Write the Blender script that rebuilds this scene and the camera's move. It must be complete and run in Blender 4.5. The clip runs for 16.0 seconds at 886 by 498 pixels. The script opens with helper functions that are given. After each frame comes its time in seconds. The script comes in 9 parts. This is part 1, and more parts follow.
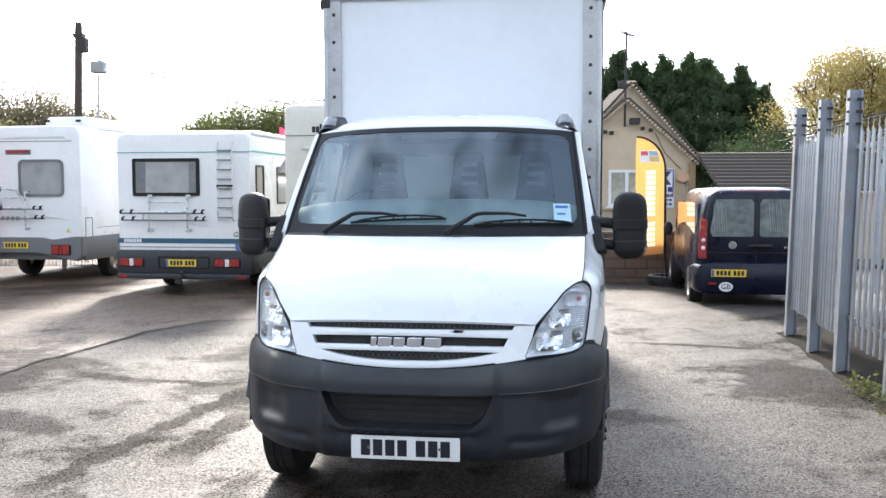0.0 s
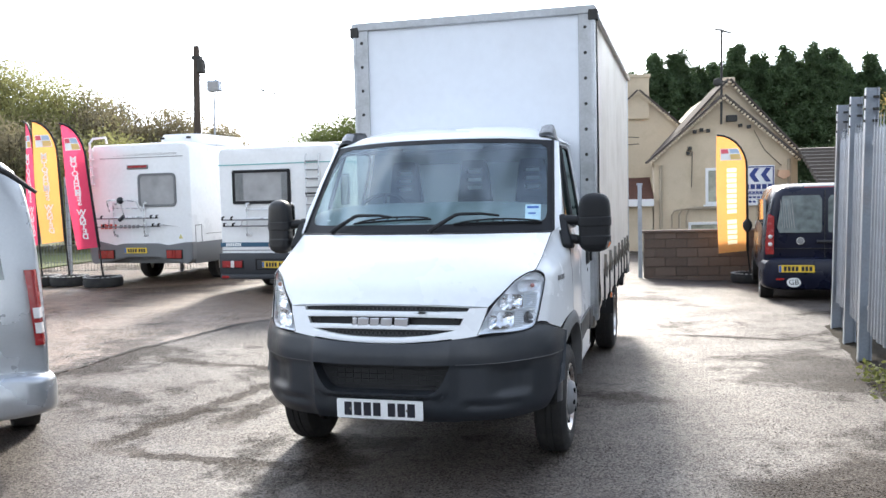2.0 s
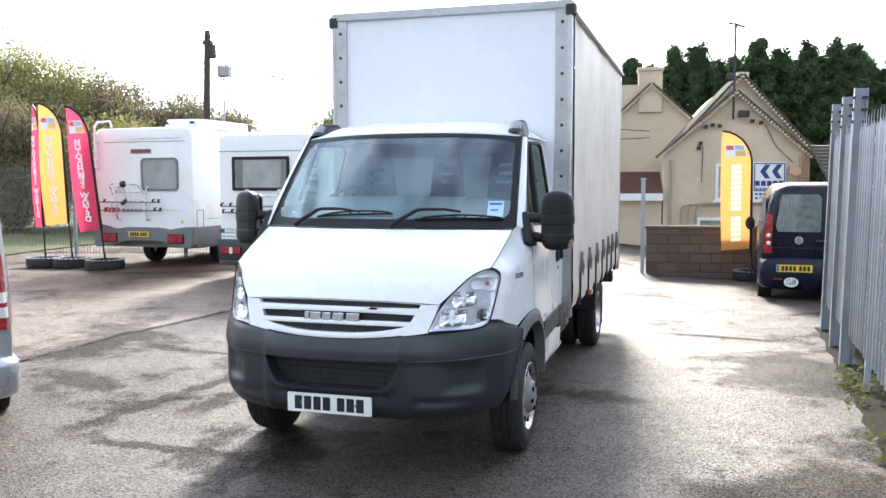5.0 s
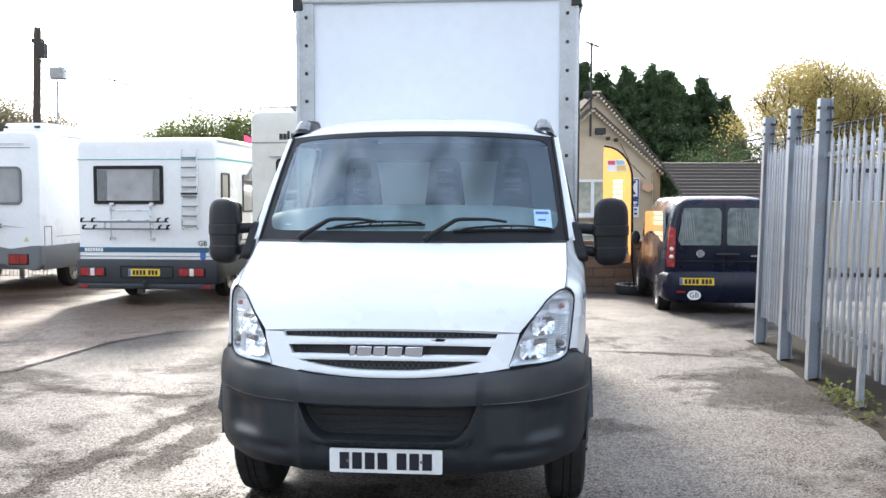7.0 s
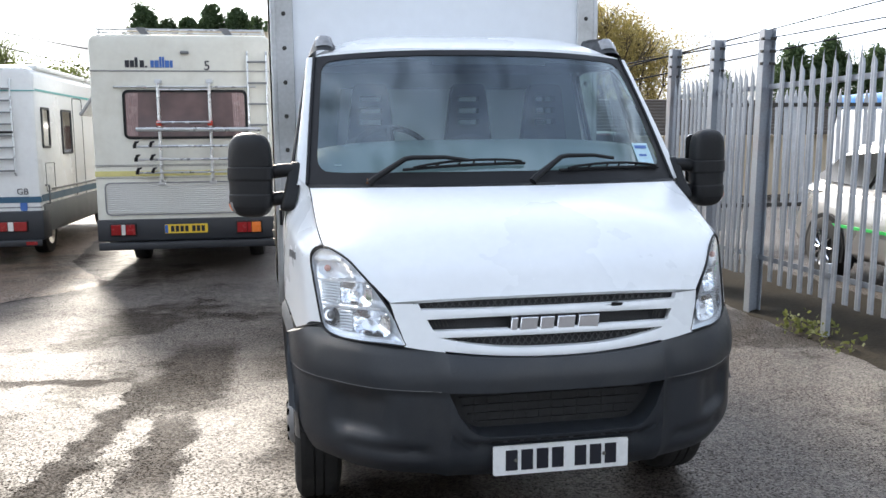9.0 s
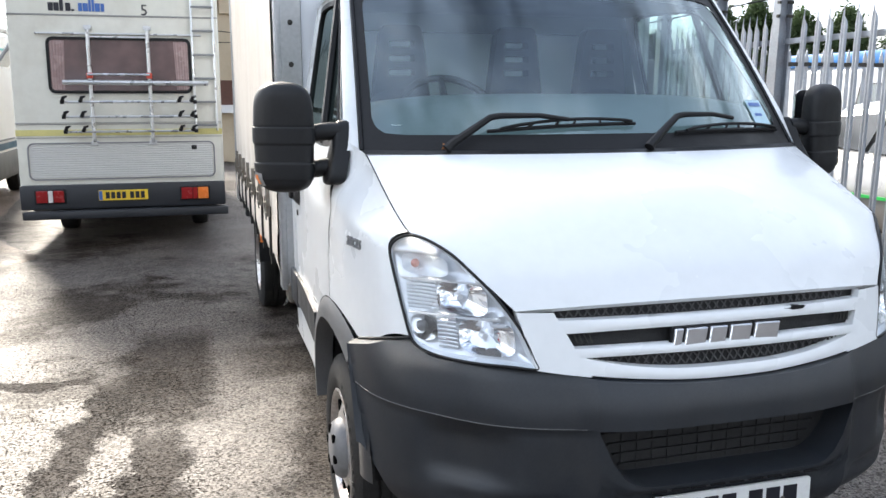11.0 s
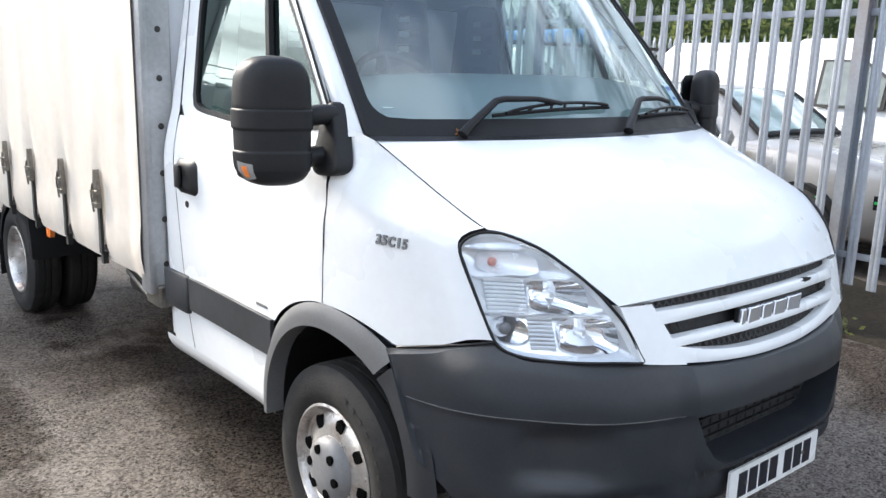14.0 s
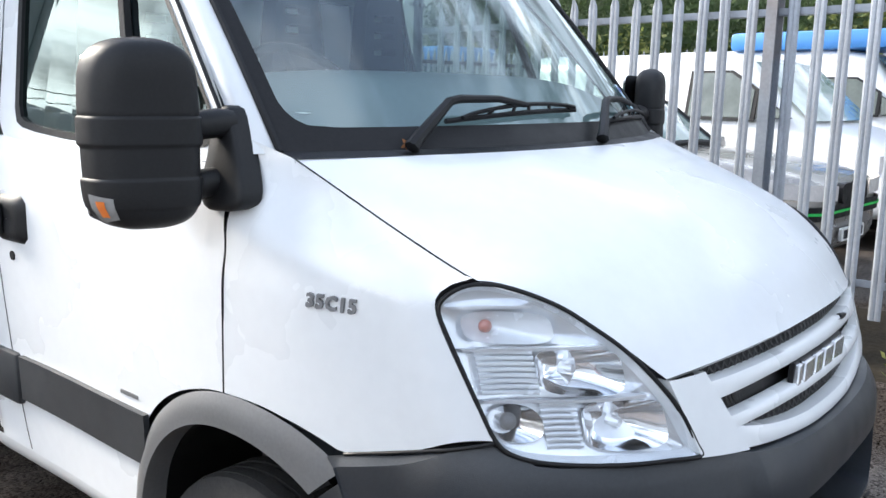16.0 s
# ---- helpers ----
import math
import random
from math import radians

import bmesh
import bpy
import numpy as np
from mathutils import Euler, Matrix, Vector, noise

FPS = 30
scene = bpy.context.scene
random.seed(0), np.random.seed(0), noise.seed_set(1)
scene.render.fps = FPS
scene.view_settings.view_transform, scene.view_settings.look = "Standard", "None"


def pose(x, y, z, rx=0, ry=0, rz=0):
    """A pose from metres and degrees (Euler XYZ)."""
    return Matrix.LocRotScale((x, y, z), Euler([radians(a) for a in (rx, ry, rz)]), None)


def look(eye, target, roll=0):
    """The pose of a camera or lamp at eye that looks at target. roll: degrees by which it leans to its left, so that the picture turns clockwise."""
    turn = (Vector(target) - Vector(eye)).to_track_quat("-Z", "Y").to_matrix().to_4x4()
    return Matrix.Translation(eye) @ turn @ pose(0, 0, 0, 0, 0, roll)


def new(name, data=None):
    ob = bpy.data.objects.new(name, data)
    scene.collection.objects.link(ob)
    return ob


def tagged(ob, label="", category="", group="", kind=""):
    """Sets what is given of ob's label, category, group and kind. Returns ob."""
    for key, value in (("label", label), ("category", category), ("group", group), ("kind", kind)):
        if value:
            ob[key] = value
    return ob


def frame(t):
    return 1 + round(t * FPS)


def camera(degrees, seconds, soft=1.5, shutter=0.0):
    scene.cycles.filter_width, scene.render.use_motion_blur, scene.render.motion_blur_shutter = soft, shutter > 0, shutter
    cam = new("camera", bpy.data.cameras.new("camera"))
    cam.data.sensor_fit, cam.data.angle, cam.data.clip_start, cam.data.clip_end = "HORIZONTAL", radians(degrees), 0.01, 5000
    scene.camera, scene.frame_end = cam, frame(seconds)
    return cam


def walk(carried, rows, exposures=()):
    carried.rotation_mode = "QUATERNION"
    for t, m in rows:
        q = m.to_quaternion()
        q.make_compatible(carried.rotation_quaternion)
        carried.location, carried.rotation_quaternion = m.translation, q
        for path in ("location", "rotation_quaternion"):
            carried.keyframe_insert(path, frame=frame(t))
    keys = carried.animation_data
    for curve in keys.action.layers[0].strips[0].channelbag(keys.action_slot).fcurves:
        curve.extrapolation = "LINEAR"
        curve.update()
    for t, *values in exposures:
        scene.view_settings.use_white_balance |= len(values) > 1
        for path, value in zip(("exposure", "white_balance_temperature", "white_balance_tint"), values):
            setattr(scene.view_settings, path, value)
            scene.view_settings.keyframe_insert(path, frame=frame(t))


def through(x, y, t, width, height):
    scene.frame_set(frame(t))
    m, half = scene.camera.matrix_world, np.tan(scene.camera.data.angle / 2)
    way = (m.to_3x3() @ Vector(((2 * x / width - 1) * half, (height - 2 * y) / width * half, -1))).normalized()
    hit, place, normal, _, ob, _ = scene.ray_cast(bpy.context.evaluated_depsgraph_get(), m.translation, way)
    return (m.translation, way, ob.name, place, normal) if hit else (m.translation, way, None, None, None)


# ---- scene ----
cam = camera(54.5, 16.0)
PATH = [
    (0, (0.012, 0.177, 1.712), (-0.001, 2.172, 1.572), -0.1),
    (0.5, (0.257, -0.037, 1.729), (0.151, 1.956, 1.603), -0.4),
    (1, (0.55, -0.219, 1.725), (0.349, 1.768, 1.616), -0.5),
    (1.5, (0.738, -0.444, 1.723), (0.482, 1.536, 1.605), -0.9),
    (2, (0.915, -0.569, 1.714), (0.615, 1.404, 1.584), -1.4),
    (2.5, (1.129, -0.602, 1.756), (0.804, 1.367, 1.625), -1.1),
    (3, (1.288, -0.559, 1.721), (0.927, 1.404, 1.597), -0.6),
    (5.3, (1.27, -0.439, 1.753), (0.938, 1.527, 1.594), 0.1),
    (5.5, (1.143, -0.39, 1.717), (0.88, 1.587, 1.561), 0.4),
    (6, (0.735, -0.222, 1.721), (0.686, 1.771, 1.562), 0.3),
    (6.5, (0.35, 0.016, 1.693), (0.364, 2.011, 1.548), 0.0),
    (7, (-0.07, 0.289, 1.687), (0.001, 2.284, 1.57), -0.0),
    (7.5, (-0.497, 0.548, 1.684), (-0.275, 2.532, 1.56), 0.2),
    (8, (-0.918, 0.923, 1.658), (-0.578, 2.888, 1.499), -0.0),
    (8.5, (-1.312, 1.181, 1.66), (-0.828, 3.11, 1.443), -1.2),
    (9, (-1.532, 1.381, 1.669), (-0.931, 3.271, 1.408), -0.5),
    (9.2, (-1.598, 1.452, 1.647), (-0.973, 3.333, 1.383), 0.5),
    (11.3, (-1.899, 2.624, 1.646), (-1.058, 4.402, 1.284), -0.7),
    (11.5, (-1.938, 2.782, 1.611), (-1.042, 4.536, 1.261), -1.1),
    (12, (-2.209, 2.951, 1.621), (-1.178, 4.629, 1.266), -0.1),
    (12.5, (-2.376, 3.121, 1.637), (-1.272, 4.742, 1.247), -0.0),
    (13, (-2.59, 3.232, 1.654), (-1.323, 4.725, 1.25), 1.0),
    (13.5, (-2.691, 3.251, 1.67), (-1.299, 4.624, 1.25), 1.9),
    (14, (-2.73, 3.262, 1.675), (-1.288, 4.584, 1.259), 1.6),
    (14.5, (-2.758, 3.279, 1.712), (-1.299, 4.6, 1.356), 1.3),
    (15, (-2.732, 3.338, 1.688), (-1.23, 4.617, 1.361), 0.8),
    (15.5, (-2.564, 3.556, 1.596), (-0.962, 4.705, 1.250), -0.0),
    (16, (-2.321, 3.932, 1.591), (-0.662, 4.991, 1.232), 0.7),
]
EXPOSURES = [(0.0, 1.47, 6480, 10), (3.0, 1.5, 6480, 10), (5.5, 1.57, 6480, 10), (7.0, 1.58, 6480, 10), (8.0, 1.32, 6550, 10), (9.0, 1.22, 6650, 10), (11.5, 1.38, 6740, 10), (12.0, 1.31, 6560, 10), (12.5, 1.42, 6620, 10), (14.5, 1.5, 6640, 10), (15.0, 1.16, 6540, 10), (15.5, 1.27, 6640, 10), (16.0, 1.34, 6560, 10)]
walk(cam, [(t, look(eye, target, roll)) for t, eye, target, roll in PATH], EXPOSURES)

# ---- world, sun, exposure ----
SUN_EL, SUN_AZ = 29.0, -4.0     # degrees; azimuth from +y, positive towards +x
world = bpy.data.worlds.new("sky")
scene.world = world
world.use_nodes = True
wn, wl = world.node_tree.nodes, world.node_tree.links
wn.clear()
w_out = wn.new("ShaderNodeOutputWorld")
w_bg = wn.new("ShaderNodeBackground")
w_bg.inputs["Strength"].default_value = 0.172
w_sky = wn.new("ShaderNodeTexSky")
w_sky.sky_type = "NISHITA"
w_sky.sun_disc = False
w_sky.sun_elevation = radians(SUN_EL)
w_sky.sun_rotation = radians(SUN_AZ)
w_sky.dust_density = 2.0
w_tc = wn.new("ShaderNodeTexCoord")
w_map = wn.new("ShaderNodeMapping")
w_map.inputs["Scale"].default_value = (1.0, 1.0, 3.2)
w_noise = wn.new("ShaderNodeTexNoise")
w_noise.inputs["Scale"].default_value = 1.7
w_noise.inputs["Detail"].default_value = 7.0
w_noise.inputs["Roughness"].default_value = 0.55
w_noise.inputs["Distortion"].default_value = 0.3
w_ramp = wn.new("ShaderNodeValToRGB")      # thin to thick cloud
w_ramp.color_ramp.elements[0].position = 0.45
w_ramp.color_ramp.elements[0].color = (1.95, 2.12, 2.4, 1)
w_mid = w_ramp.color_ramp.elements.new(0.54)
w_mid.color = (5.2, 5.9, 6.9, 1)
w_ramp.color_ramp.elements[2].position = 0.64
w_ramp.color_ramp.elements[2].color = (11.0, 11.5, 12.2, 1)
w_mix = wn.new("ShaderNodeMix")
w_mix.data_type = "RGBA"
w_up = wn.new("ShaderNodeSeparateXYZ")
w_cover = wn.new("ShaderNodeMapRange")      # blue gaps open overhead
w_cover.inputs["From Min"].default_value, w_cover.inputs["From Max"].default_value = 0.40, 0.85
w_cover.inputs["To Min"].default_value, w_cover.inputs["To Max"].default_value = 0.90, 0.25
wl.new(w_tc.outputs["Generated"], w_up.inputs["Vector"])
wl.new(w_up.outputs["Z"], w_cover.inputs["Value"])
wl.new(w_cover.outputs["Result"], w_mix.inputs["Factor"])
wl.new(w_tc.outputs["Generated"], w_map.inputs["Vector"])
wl.new(w_map.outputs["Vector"], w_noise.inputs["Vector"])
wl.new(w_noise.outputs["Fac"], w_ramp.inputs["Fac"])
wl.new(w_sky.outputs["Color"], w_mix.inputs["A"])
wl.new(w_ramp.outputs["Color"], w_mix.inputs["B"])
# the cloud is brighter round the sun and duller on the far side
sun_way = Vector((math.sin(radians(SUN_AZ)) * math.cos(radians(SUN_EL)), math.cos(radians(SUN_AZ)) * math.cos(radians(SUN_EL)), math.sin(radians(SUN_EL))))
w_dot = wn.new("ShaderNodeVectorMath")
w_dot.operation = "DOT_PRODUCT"
w_dot.inputs[1].default_value = sun_way
w_glow = wn.new("ShaderNodeMapRange")
w_glow.inputs["From Min"].default_value, w_glow.inputs["From Max"].default_value = -0.9, 1.0
w_glow.inputs["To Min"].default_value, w_glow.inputs["To Max"].default_value = 0.62, 1.55
w_scale = wn.new("ShaderNodeVectorMath")
w_scale.operation = "SCALE"
wl.new(w_tc.outputs["Generated"], w_dot.inputs[0])
wl.new(w_dot.outputs["Value"], w_glow.inputs["Value"])
wl.new(w_mix.outputs["Result"], w_scale.inputs[0])
# grey undersides drawn out along the cloud
w_long = wn.new("ShaderNodeMapping")
w_long.inputs["Scale"].default_value = (1.0, 1.0, 4.6)
w_long.inputs["Location"].default_value = (2.9, 1.1, 0.4)
w_grey = wn.new("ShaderNodeTexNoise")
w_grey.inputs["Scale"].default_value = 2.3
w_grey.inputs["Detail"].default_value = 6.0
w_grey.inputs["Roughness"].default_value = 0.55
w_grey.inputs["Distortion"].default_value = 0.5
w_under = wn.new("ShaderNodeMapRange")
w_under.inputs["From Min"].default_value, w_under.inputs["From Max"].default_value = 0.50, 0.66
w_under.inputs["To Min"].default_value, w_under.inputs["To Max"].default_value = 1.0, 0.15
w_both = wn.new("ShaderNodeMath")
w_both.operation = "MULTIPLY"
wl.new(w_tc.outputs["Generated"], w_long.inputs["Vector"])
wl.new(w_long.outputs["Vector"], w_grey.inputs["Vector"])
wl.new(w_grey.outputs["Fac"], w_under.inputs["Value"])
wl.new(w_under.outputs["Result"], w_both.inputs[0])
wl.new(w_glow.outputs["Result"], w_both.inputs[1])
wl.new(w_both.outputs["Value"], w_scale.inputs["Scale"])
wl.new(w_scale.outputs["Vector"], w_bg.inputs["Color"])
wl.new(w_bg.outputs["Background"], w_out.inputs["Surface"])

sun_data = bpy.data.lights.new("sun", "SUN")
sun_data.energy = 2.7
sun_data.angle = radians(10.0)
sun_data.color = (1.0, 0.93, 0.83)
sun_ob = new("sun", sun_data)
sun_ob.matrix_world = look(sun_way * 60, (0, 0, 0))


# ---- materials ----
def mat(name, color, rough=0.5, metal=0.0, var=0.12, scale=4.0, fine=60.0, bump=0.0, bump_scale=80.0, rough_var=0.1, stain=None, stain_amount=0.0, stain_scale=1.2, coat=0.0, spread=0.0, emit=None, spec=0.5):
    """A painted, cast or worn surface: two scales of noise vary the colour and the gloss; stains have their own colour."""
    m = bpy.data.materials.new(name)
    m.use_nodes = True
    n, l = m.node_tree.nodes, m.node_tree.links
    bsdf = n["Principled BSDF"]
    tc = n.new("ShaderNodeTexCoord")
    big = n.new("ShaderNodeTexNoise")
    big.inputs["Scale"].default_value = scale
    big.inputs["Detail"].default_value = 5.0
    small = n.new("ShaderNodeTexNoise")
    small.inputs["Scale"].default_value = fine
    small.inputs["Detail"].default_value = 3.0
    for t in (big, small):
        l.new(tc.outputs["Object"], t.inputs["Vector"])
    add = n.new("ShaderNodeMath")
    add.operation = "ADD"
    l.new(big.outputs["Fac"], add.inputs[0])
    l.new(small.outputs["Fac"], add.inputs[1])
    rng = n.new("ShaderNodeMapRange")
    rng.inputs["From Min"].default_value, rng.inputs["From Max"].default_value = 0.6, 1.4
    rng.inputs["To Min"].default_value, rng.inputs["To Max"].default_value = 1.0 - var, 1.0 + var
    l.new(add.outputs[0], rng.inputs["Value"])
    value = rng.outputs["Result"]
    if spread:
        info = n.new("ShaderNodeObjectInfo")
        r2 = n.new("ShaderNodeMapRange")
        r2.inputs["To Min"].default_value, r2.inputs["To Max"].default_value = 1.0 - spread, 1.0 + spread
        l.new(info.outputs["Random"], r2.inputs["Value"])
        mul = n.new("ShaderNodeMath")
        mul.operation = "MULTIPLY"
        l.new(value, mul.inputs[0])
        l.new(r2.outputs["Result"], mul.inputs[1])
        value = mul.outputs[0]
    hsv = n.new("ShaderNodeHueSaturation")
    hsv.inputs["Color"].default_value = (*color, 1)
    l.new(value, hsv.inputs["Value"])
    col = hsv.outputs["Color"]
    if stain:
        sn = n.new("ShaderNodeTexNoise")
        sn.inputs["Scale"].default_value = stain_scale
        sn.inputs["Detail"].default_value = 8.0
        sn.inputs["Roughness"].default_value = 0.65
        l.new(tc.outputs["Object"], sn.inputs["Vector"])
        sr = n.new("ShaderNodeMapRange")
        sr.inputs["From Min"].default_value, sr.inputs["From Max"].default_value = 0.48, 0.72
        sr.inputs["To Max"].default_value = stain_amount
        l.new(sn.outputs["Fac"], sr.inputs["Value"])
        mx = n.new("ShaderNodeMix")
        mx.data_type = "RGBA"
        mx.inputs["B"].default_value = (*stain, 1)
        l.new(sr.outputs["Result"], mx.inputs["Factor"])
        l.new(col, mx.inputs["A"])
        col = mx.outputs["Result"]
    l.new(col, bsdf.inputs["Base Color"])
    rr = n.new("ShaderNodeMapRange")
    rr.inputs["From Min"].default_value, rr.inputs["From Max"].default_value = 0.3, 0.7
    rr.inputs["To Min"].default_value, rr.inputs["To Max"].default_value = max(0.02, rough - rough_var), min(1.0, rough + rough_var)
    l.new(big.outputs["Fac"], rr.inputs["Value"])
    l.new(rr.outputs["Result"], bsdf.inputs["Roughness"])
    bsdf.inputs["Metallic"].default_value = metal
    bsdf.inputs["Specular IOR Level"].default_value = spec
    if coat:
        bsdf.inputs["Coat Weight"].default_value = coat
        bsdf.inputs["Coat Roughness"].default_value = 0.06
    if bump:
        bn = n.new("ShaderNodeTexNoise")
        bn.inputs["Scale"].default_value = bump_scale
        bn.inputs["Detail"].default_value = 4.0
        l.new(tc.outputs["Object"], bn.inputs["Vector"])
        bp = n.new("ShaderNodeBump")
        bp.inputs["Strength"].default_value = bump
        bp.inputs["Distance"].default_value = 0.01
        l.new(bn.outputs["Fac"], bp.inputs["Height"])
        l.new(bp.outputs["Normal"], bsdf.inputs["Normal"])
    if emit:
        bsdf.inputs["Emission Color"].default_value = (*emit[0], 1)
        bsdf.inputs["Emission Strength"].default_value = emit[1]
    return m


def glass(name, tint, base=0.06, edge=0.9, rough=0.02, sheen=(1, 1, 1)):
    """Thin pane: tinted see-through plus mirror gloss that grows towards grazing view."""
    m = bpy.data.materials.new(name)
    m.use_nodes = True
    n, l = m.node_tree.nodes, m.node_tree.links
    n.clear()
    out = n.new("ShaderNodeOutputMaterial")
    clear = n.new("ShaderNodeBsdfTransparent")
    clear.inputs["Color"].default_value = (*tint, 1)
    gloss = n.new("ShaderNodeBsdfGlossy")
    gloss.inputs["Roughness"].default_value = rough
    gloss.inputs["Color"].default_value = (*sheen, 1)
    face = n.new("ShaderNodeLayerWeight")
    face.inputs["Blend"].default_value = 0.5
    fres = n.new("ShaderNodeMath")
    fres.operation = "POWER"
    fres.inputs[1].default_value = 4.6
    l.new(face.outputs["Facing"], fres.inputs[0])
    rng = n.new("ShaderNodeMapRange")
    rng.inputs["To Min"].default_value, rng.inputs["To Max"].default_value = base, edge
    mix = n.new("ShaderNodeMixShader")
    l.new(fres.outputs[0], rng.inputs["Value"])
    l.new(rng.outputs["Result"], mix.inputs["Fac"])
    l.new(clear.outputs[0], mix.inputs[1])
    l.new(gloss.outputs[0], mix.inputs[2])
    l.new(mix.outputs[0], out.inputs["Surface"])
    return m


def leaf_paint(name, color, var=0.4, scale=0.7, fine=5.0, through=0.4):
    """Leaves and thin cloth: light falls on them and passes through them."""
    m = mat(name, color, 0.75, var=var, scale=scale, fine=fine)
    n, l = m.node_tree.nodes, m.node_tree.links
    bsdf = n["Principled BSDF"]
    tr = n.new("ShaderNodeBsdfTranslucent")
    l.new(bsdf.inputs["Base Color"].links[0].from_socket, tr.inputs["Color"])
    mix = n.new("ShaderNodeMixShader")
    mix.inputs["Fac"].default_value = through
    l.new(bsdf.outputs[0], mix.inputs[1])
    l.new(tr.outputs[0], mix.inputs[2])
    l.new(mix.outputs[0], n["Material Output"].inputs["Surface"])
    return m


M_WHITE = mat("white_van_paint", (0.79, 0.81, 0.82), 0.3, var=0.03, scale=1.5, fine=25, rough_var=0.08, coat=0.32)
M_PLASTIC = mat("grey_bumper_plastic", (0.024, 0.028, 0.034), 0.40, spec=0.5, var=0.2, scale=5, fine=140, bump=0.08, bump_scale=420, rough_var=0.1, stain=(0.07, 0.068, 0.066), stain_amount=0.3, stain_scale=3)
M_MIRROR_CASE = mat("black_mirror_plastic", (0.013, 0.0135, 0.015), 0.5, spec=0.3, var=0.2, scale=8, fine=160, bump=0.1, bump_scale=600)
M_BLACK = mat("black_rubber", (0.010, 0.010, 0.011), 0.5, spec=0.3, var=0.25, scale=9, fine=90, bump=0.1, bump_scale=200)
M_TYRE = mat("tyre_rubber", (0.015, 0.0145, 0.014), 0.75, var=0.3, scale=6, fine=70, bump=0.2, bump_scale=120, stain=(0.09, 0.08, 0.07), stain_amount=0.35, stain_scale=5)
M_STRIP = mat("dark_strip_plastic", (0.030, 0.033, 0.037), 0.5, var=0.15, scale=6, fine=120, bump=0.06, bump_scale=400, stain=(0.10, 0.10, 0.10), stain_amount=0.25, stain_scale=5)
M_FLARE = mat("grey_arch_plastic", (0.145, 0.147, 0.150), 0.5, var=0.15, scale=6, fine=120, bump=0.1, bump_scale=400, stain=(0.16, 0.15, 0.14), stain_amount=0.3, stain_scale=4)
M_RIM = mat("worn_steel_rim", (0.62, 0.61, 0.59), 0.33, metal=0.8, var=0.2, scale=14, fine=80, bump=0.15, bump_scale=60, stain=(0.2, 0.09, 0.04), stain_amount=0.8, stain_scale=9)
# near-black colour stands for the shade inside the wheel's holes and recesses
M_HOLE = mat("dark_hole", (0.004, 0.004, 0.004), 0.9, spec=0.02, var=0.1)
M_HUB = mat("grey_hub_plastic", (0.20, 0.20, 0.205), 0.5, var=0.15, scale=9, fine=60, bump=0.05, bump_scale=120)
M_CHROME = mat("chrome", (0.72, 0.73, 0.74), 0.14, metal=1.0, var=0.06, scale=10, fine=60, rough_var=0.05)
M_BADGE = mat("polished_badge", (0.74, 0.75, 0.77), 0.2, metal=0.7, var=0.05, scale=10, fine=60)
M_REFLECTOR = mat("lamp_reflector", (0.95, 0.96, 0.98), 0.06, metal=1.0, var=0.03, scale=20, fine=120, rough_var=0.02)
M_BEZEL = mat("pale_lamp_bezel", (0.80, 0.83, 0.86), 0.22, metal=0.2, var=0.05, scale=14, fine=60)
M_LAMPBODY = mat("lamp_housing_silver", (0.92, 0.94, 0.97), 0.15, metal=0.5, var=0.06, scale=14, fine=60)
M_GLASS = glass("clear_windscreen", (0.80, 0.94, 0.92), 0.145, 1.0, sheen=(0.88, 0.97, 1.0))
M_SIDEGLASS = glass("side_window_glass", (0.42, 0.52, 0.50), 0.16, 1.0, sheen=(0.52, 0.62, 0.60))
M_LENS = glass("lamp_lens", (0.93, 0.95, 0.97), 0.05, 0.9)
M_WIRE = mat("grey_grille_wire", (0.06, 0.06, 0.062), 0.5, var=0.15, scale=30, fine=200)
M_MESH = mat("dark_grille_mesh", (0.012, 0.012, 0.013), 0.5, var=0.2, scale=30, fine=200, bump=0.4, bump_scale=300)
M_DASH = mat("grey_dashboard_top", (0.125, 0.150, 0.155), 0.6, var=0.12, scale=5, fine=90, bump=0.08, bump_scale=200)
M_REARWALL = mat("grey_cab_rear_lining", (0.14, 0.165, 0.16), 0.8, var=0.15, scale=4, fine=80)
M_INTERIOR = mat("dark_cab_trim", (0.055, 0.066, 0.076), 0.7, var=0.15, scale=6, fine=90, bump=0.1, bump_scale=200)
M_SEAT = mat("grey_seat_cloth", (0.026, 0.030, 0.040), 0.9, var=0.2, scale=9, fine=200, bump=0.2, bump_scale=500)
M_ALU = mat("box_aluminium", (0.46, 0.47, 0.48), 0.42, metal=0.65, var=0.14, scale=3, fine=50, bump=0.05, bump_scale=40, stain=(0.2, 0.19, 0.17), stain_amount=0.45, stain_scale=4)
M_PANEL = mat("white_headboard_panel", (0.75, 0.78, 0.82), 0.4, var=0.03, scale=1.2, fine=14, stain=(0.5, 0.48, 0.45), stain_amount=0.14, stain_scale=1.5)
M_CURTAIN = mat("dirty_cream_curtain_vinyl", (0.71, 0.645, 0.565), 0.55, var=0.06, scale=1.4, fine=18, bump=0.08, bump_scale=14, stain=(0.42, 0.36, 0.28), stain_amount=0.45, stain_scale=1.4)
M_STRAP = mat("black_webbing", (0.02, 0.02, 0.02), 0.8, var=0.3, scale=40, fine=300)
M_BUCKLE = mat("dull_buckle_steel", (0.2, 0.19, 0.17), 0.45, metal=0.8, var=0.3, scale=30, fine=120, stain=(0.12, 0.07, 0.04), stain_amount=0.6, stain_scale=20)
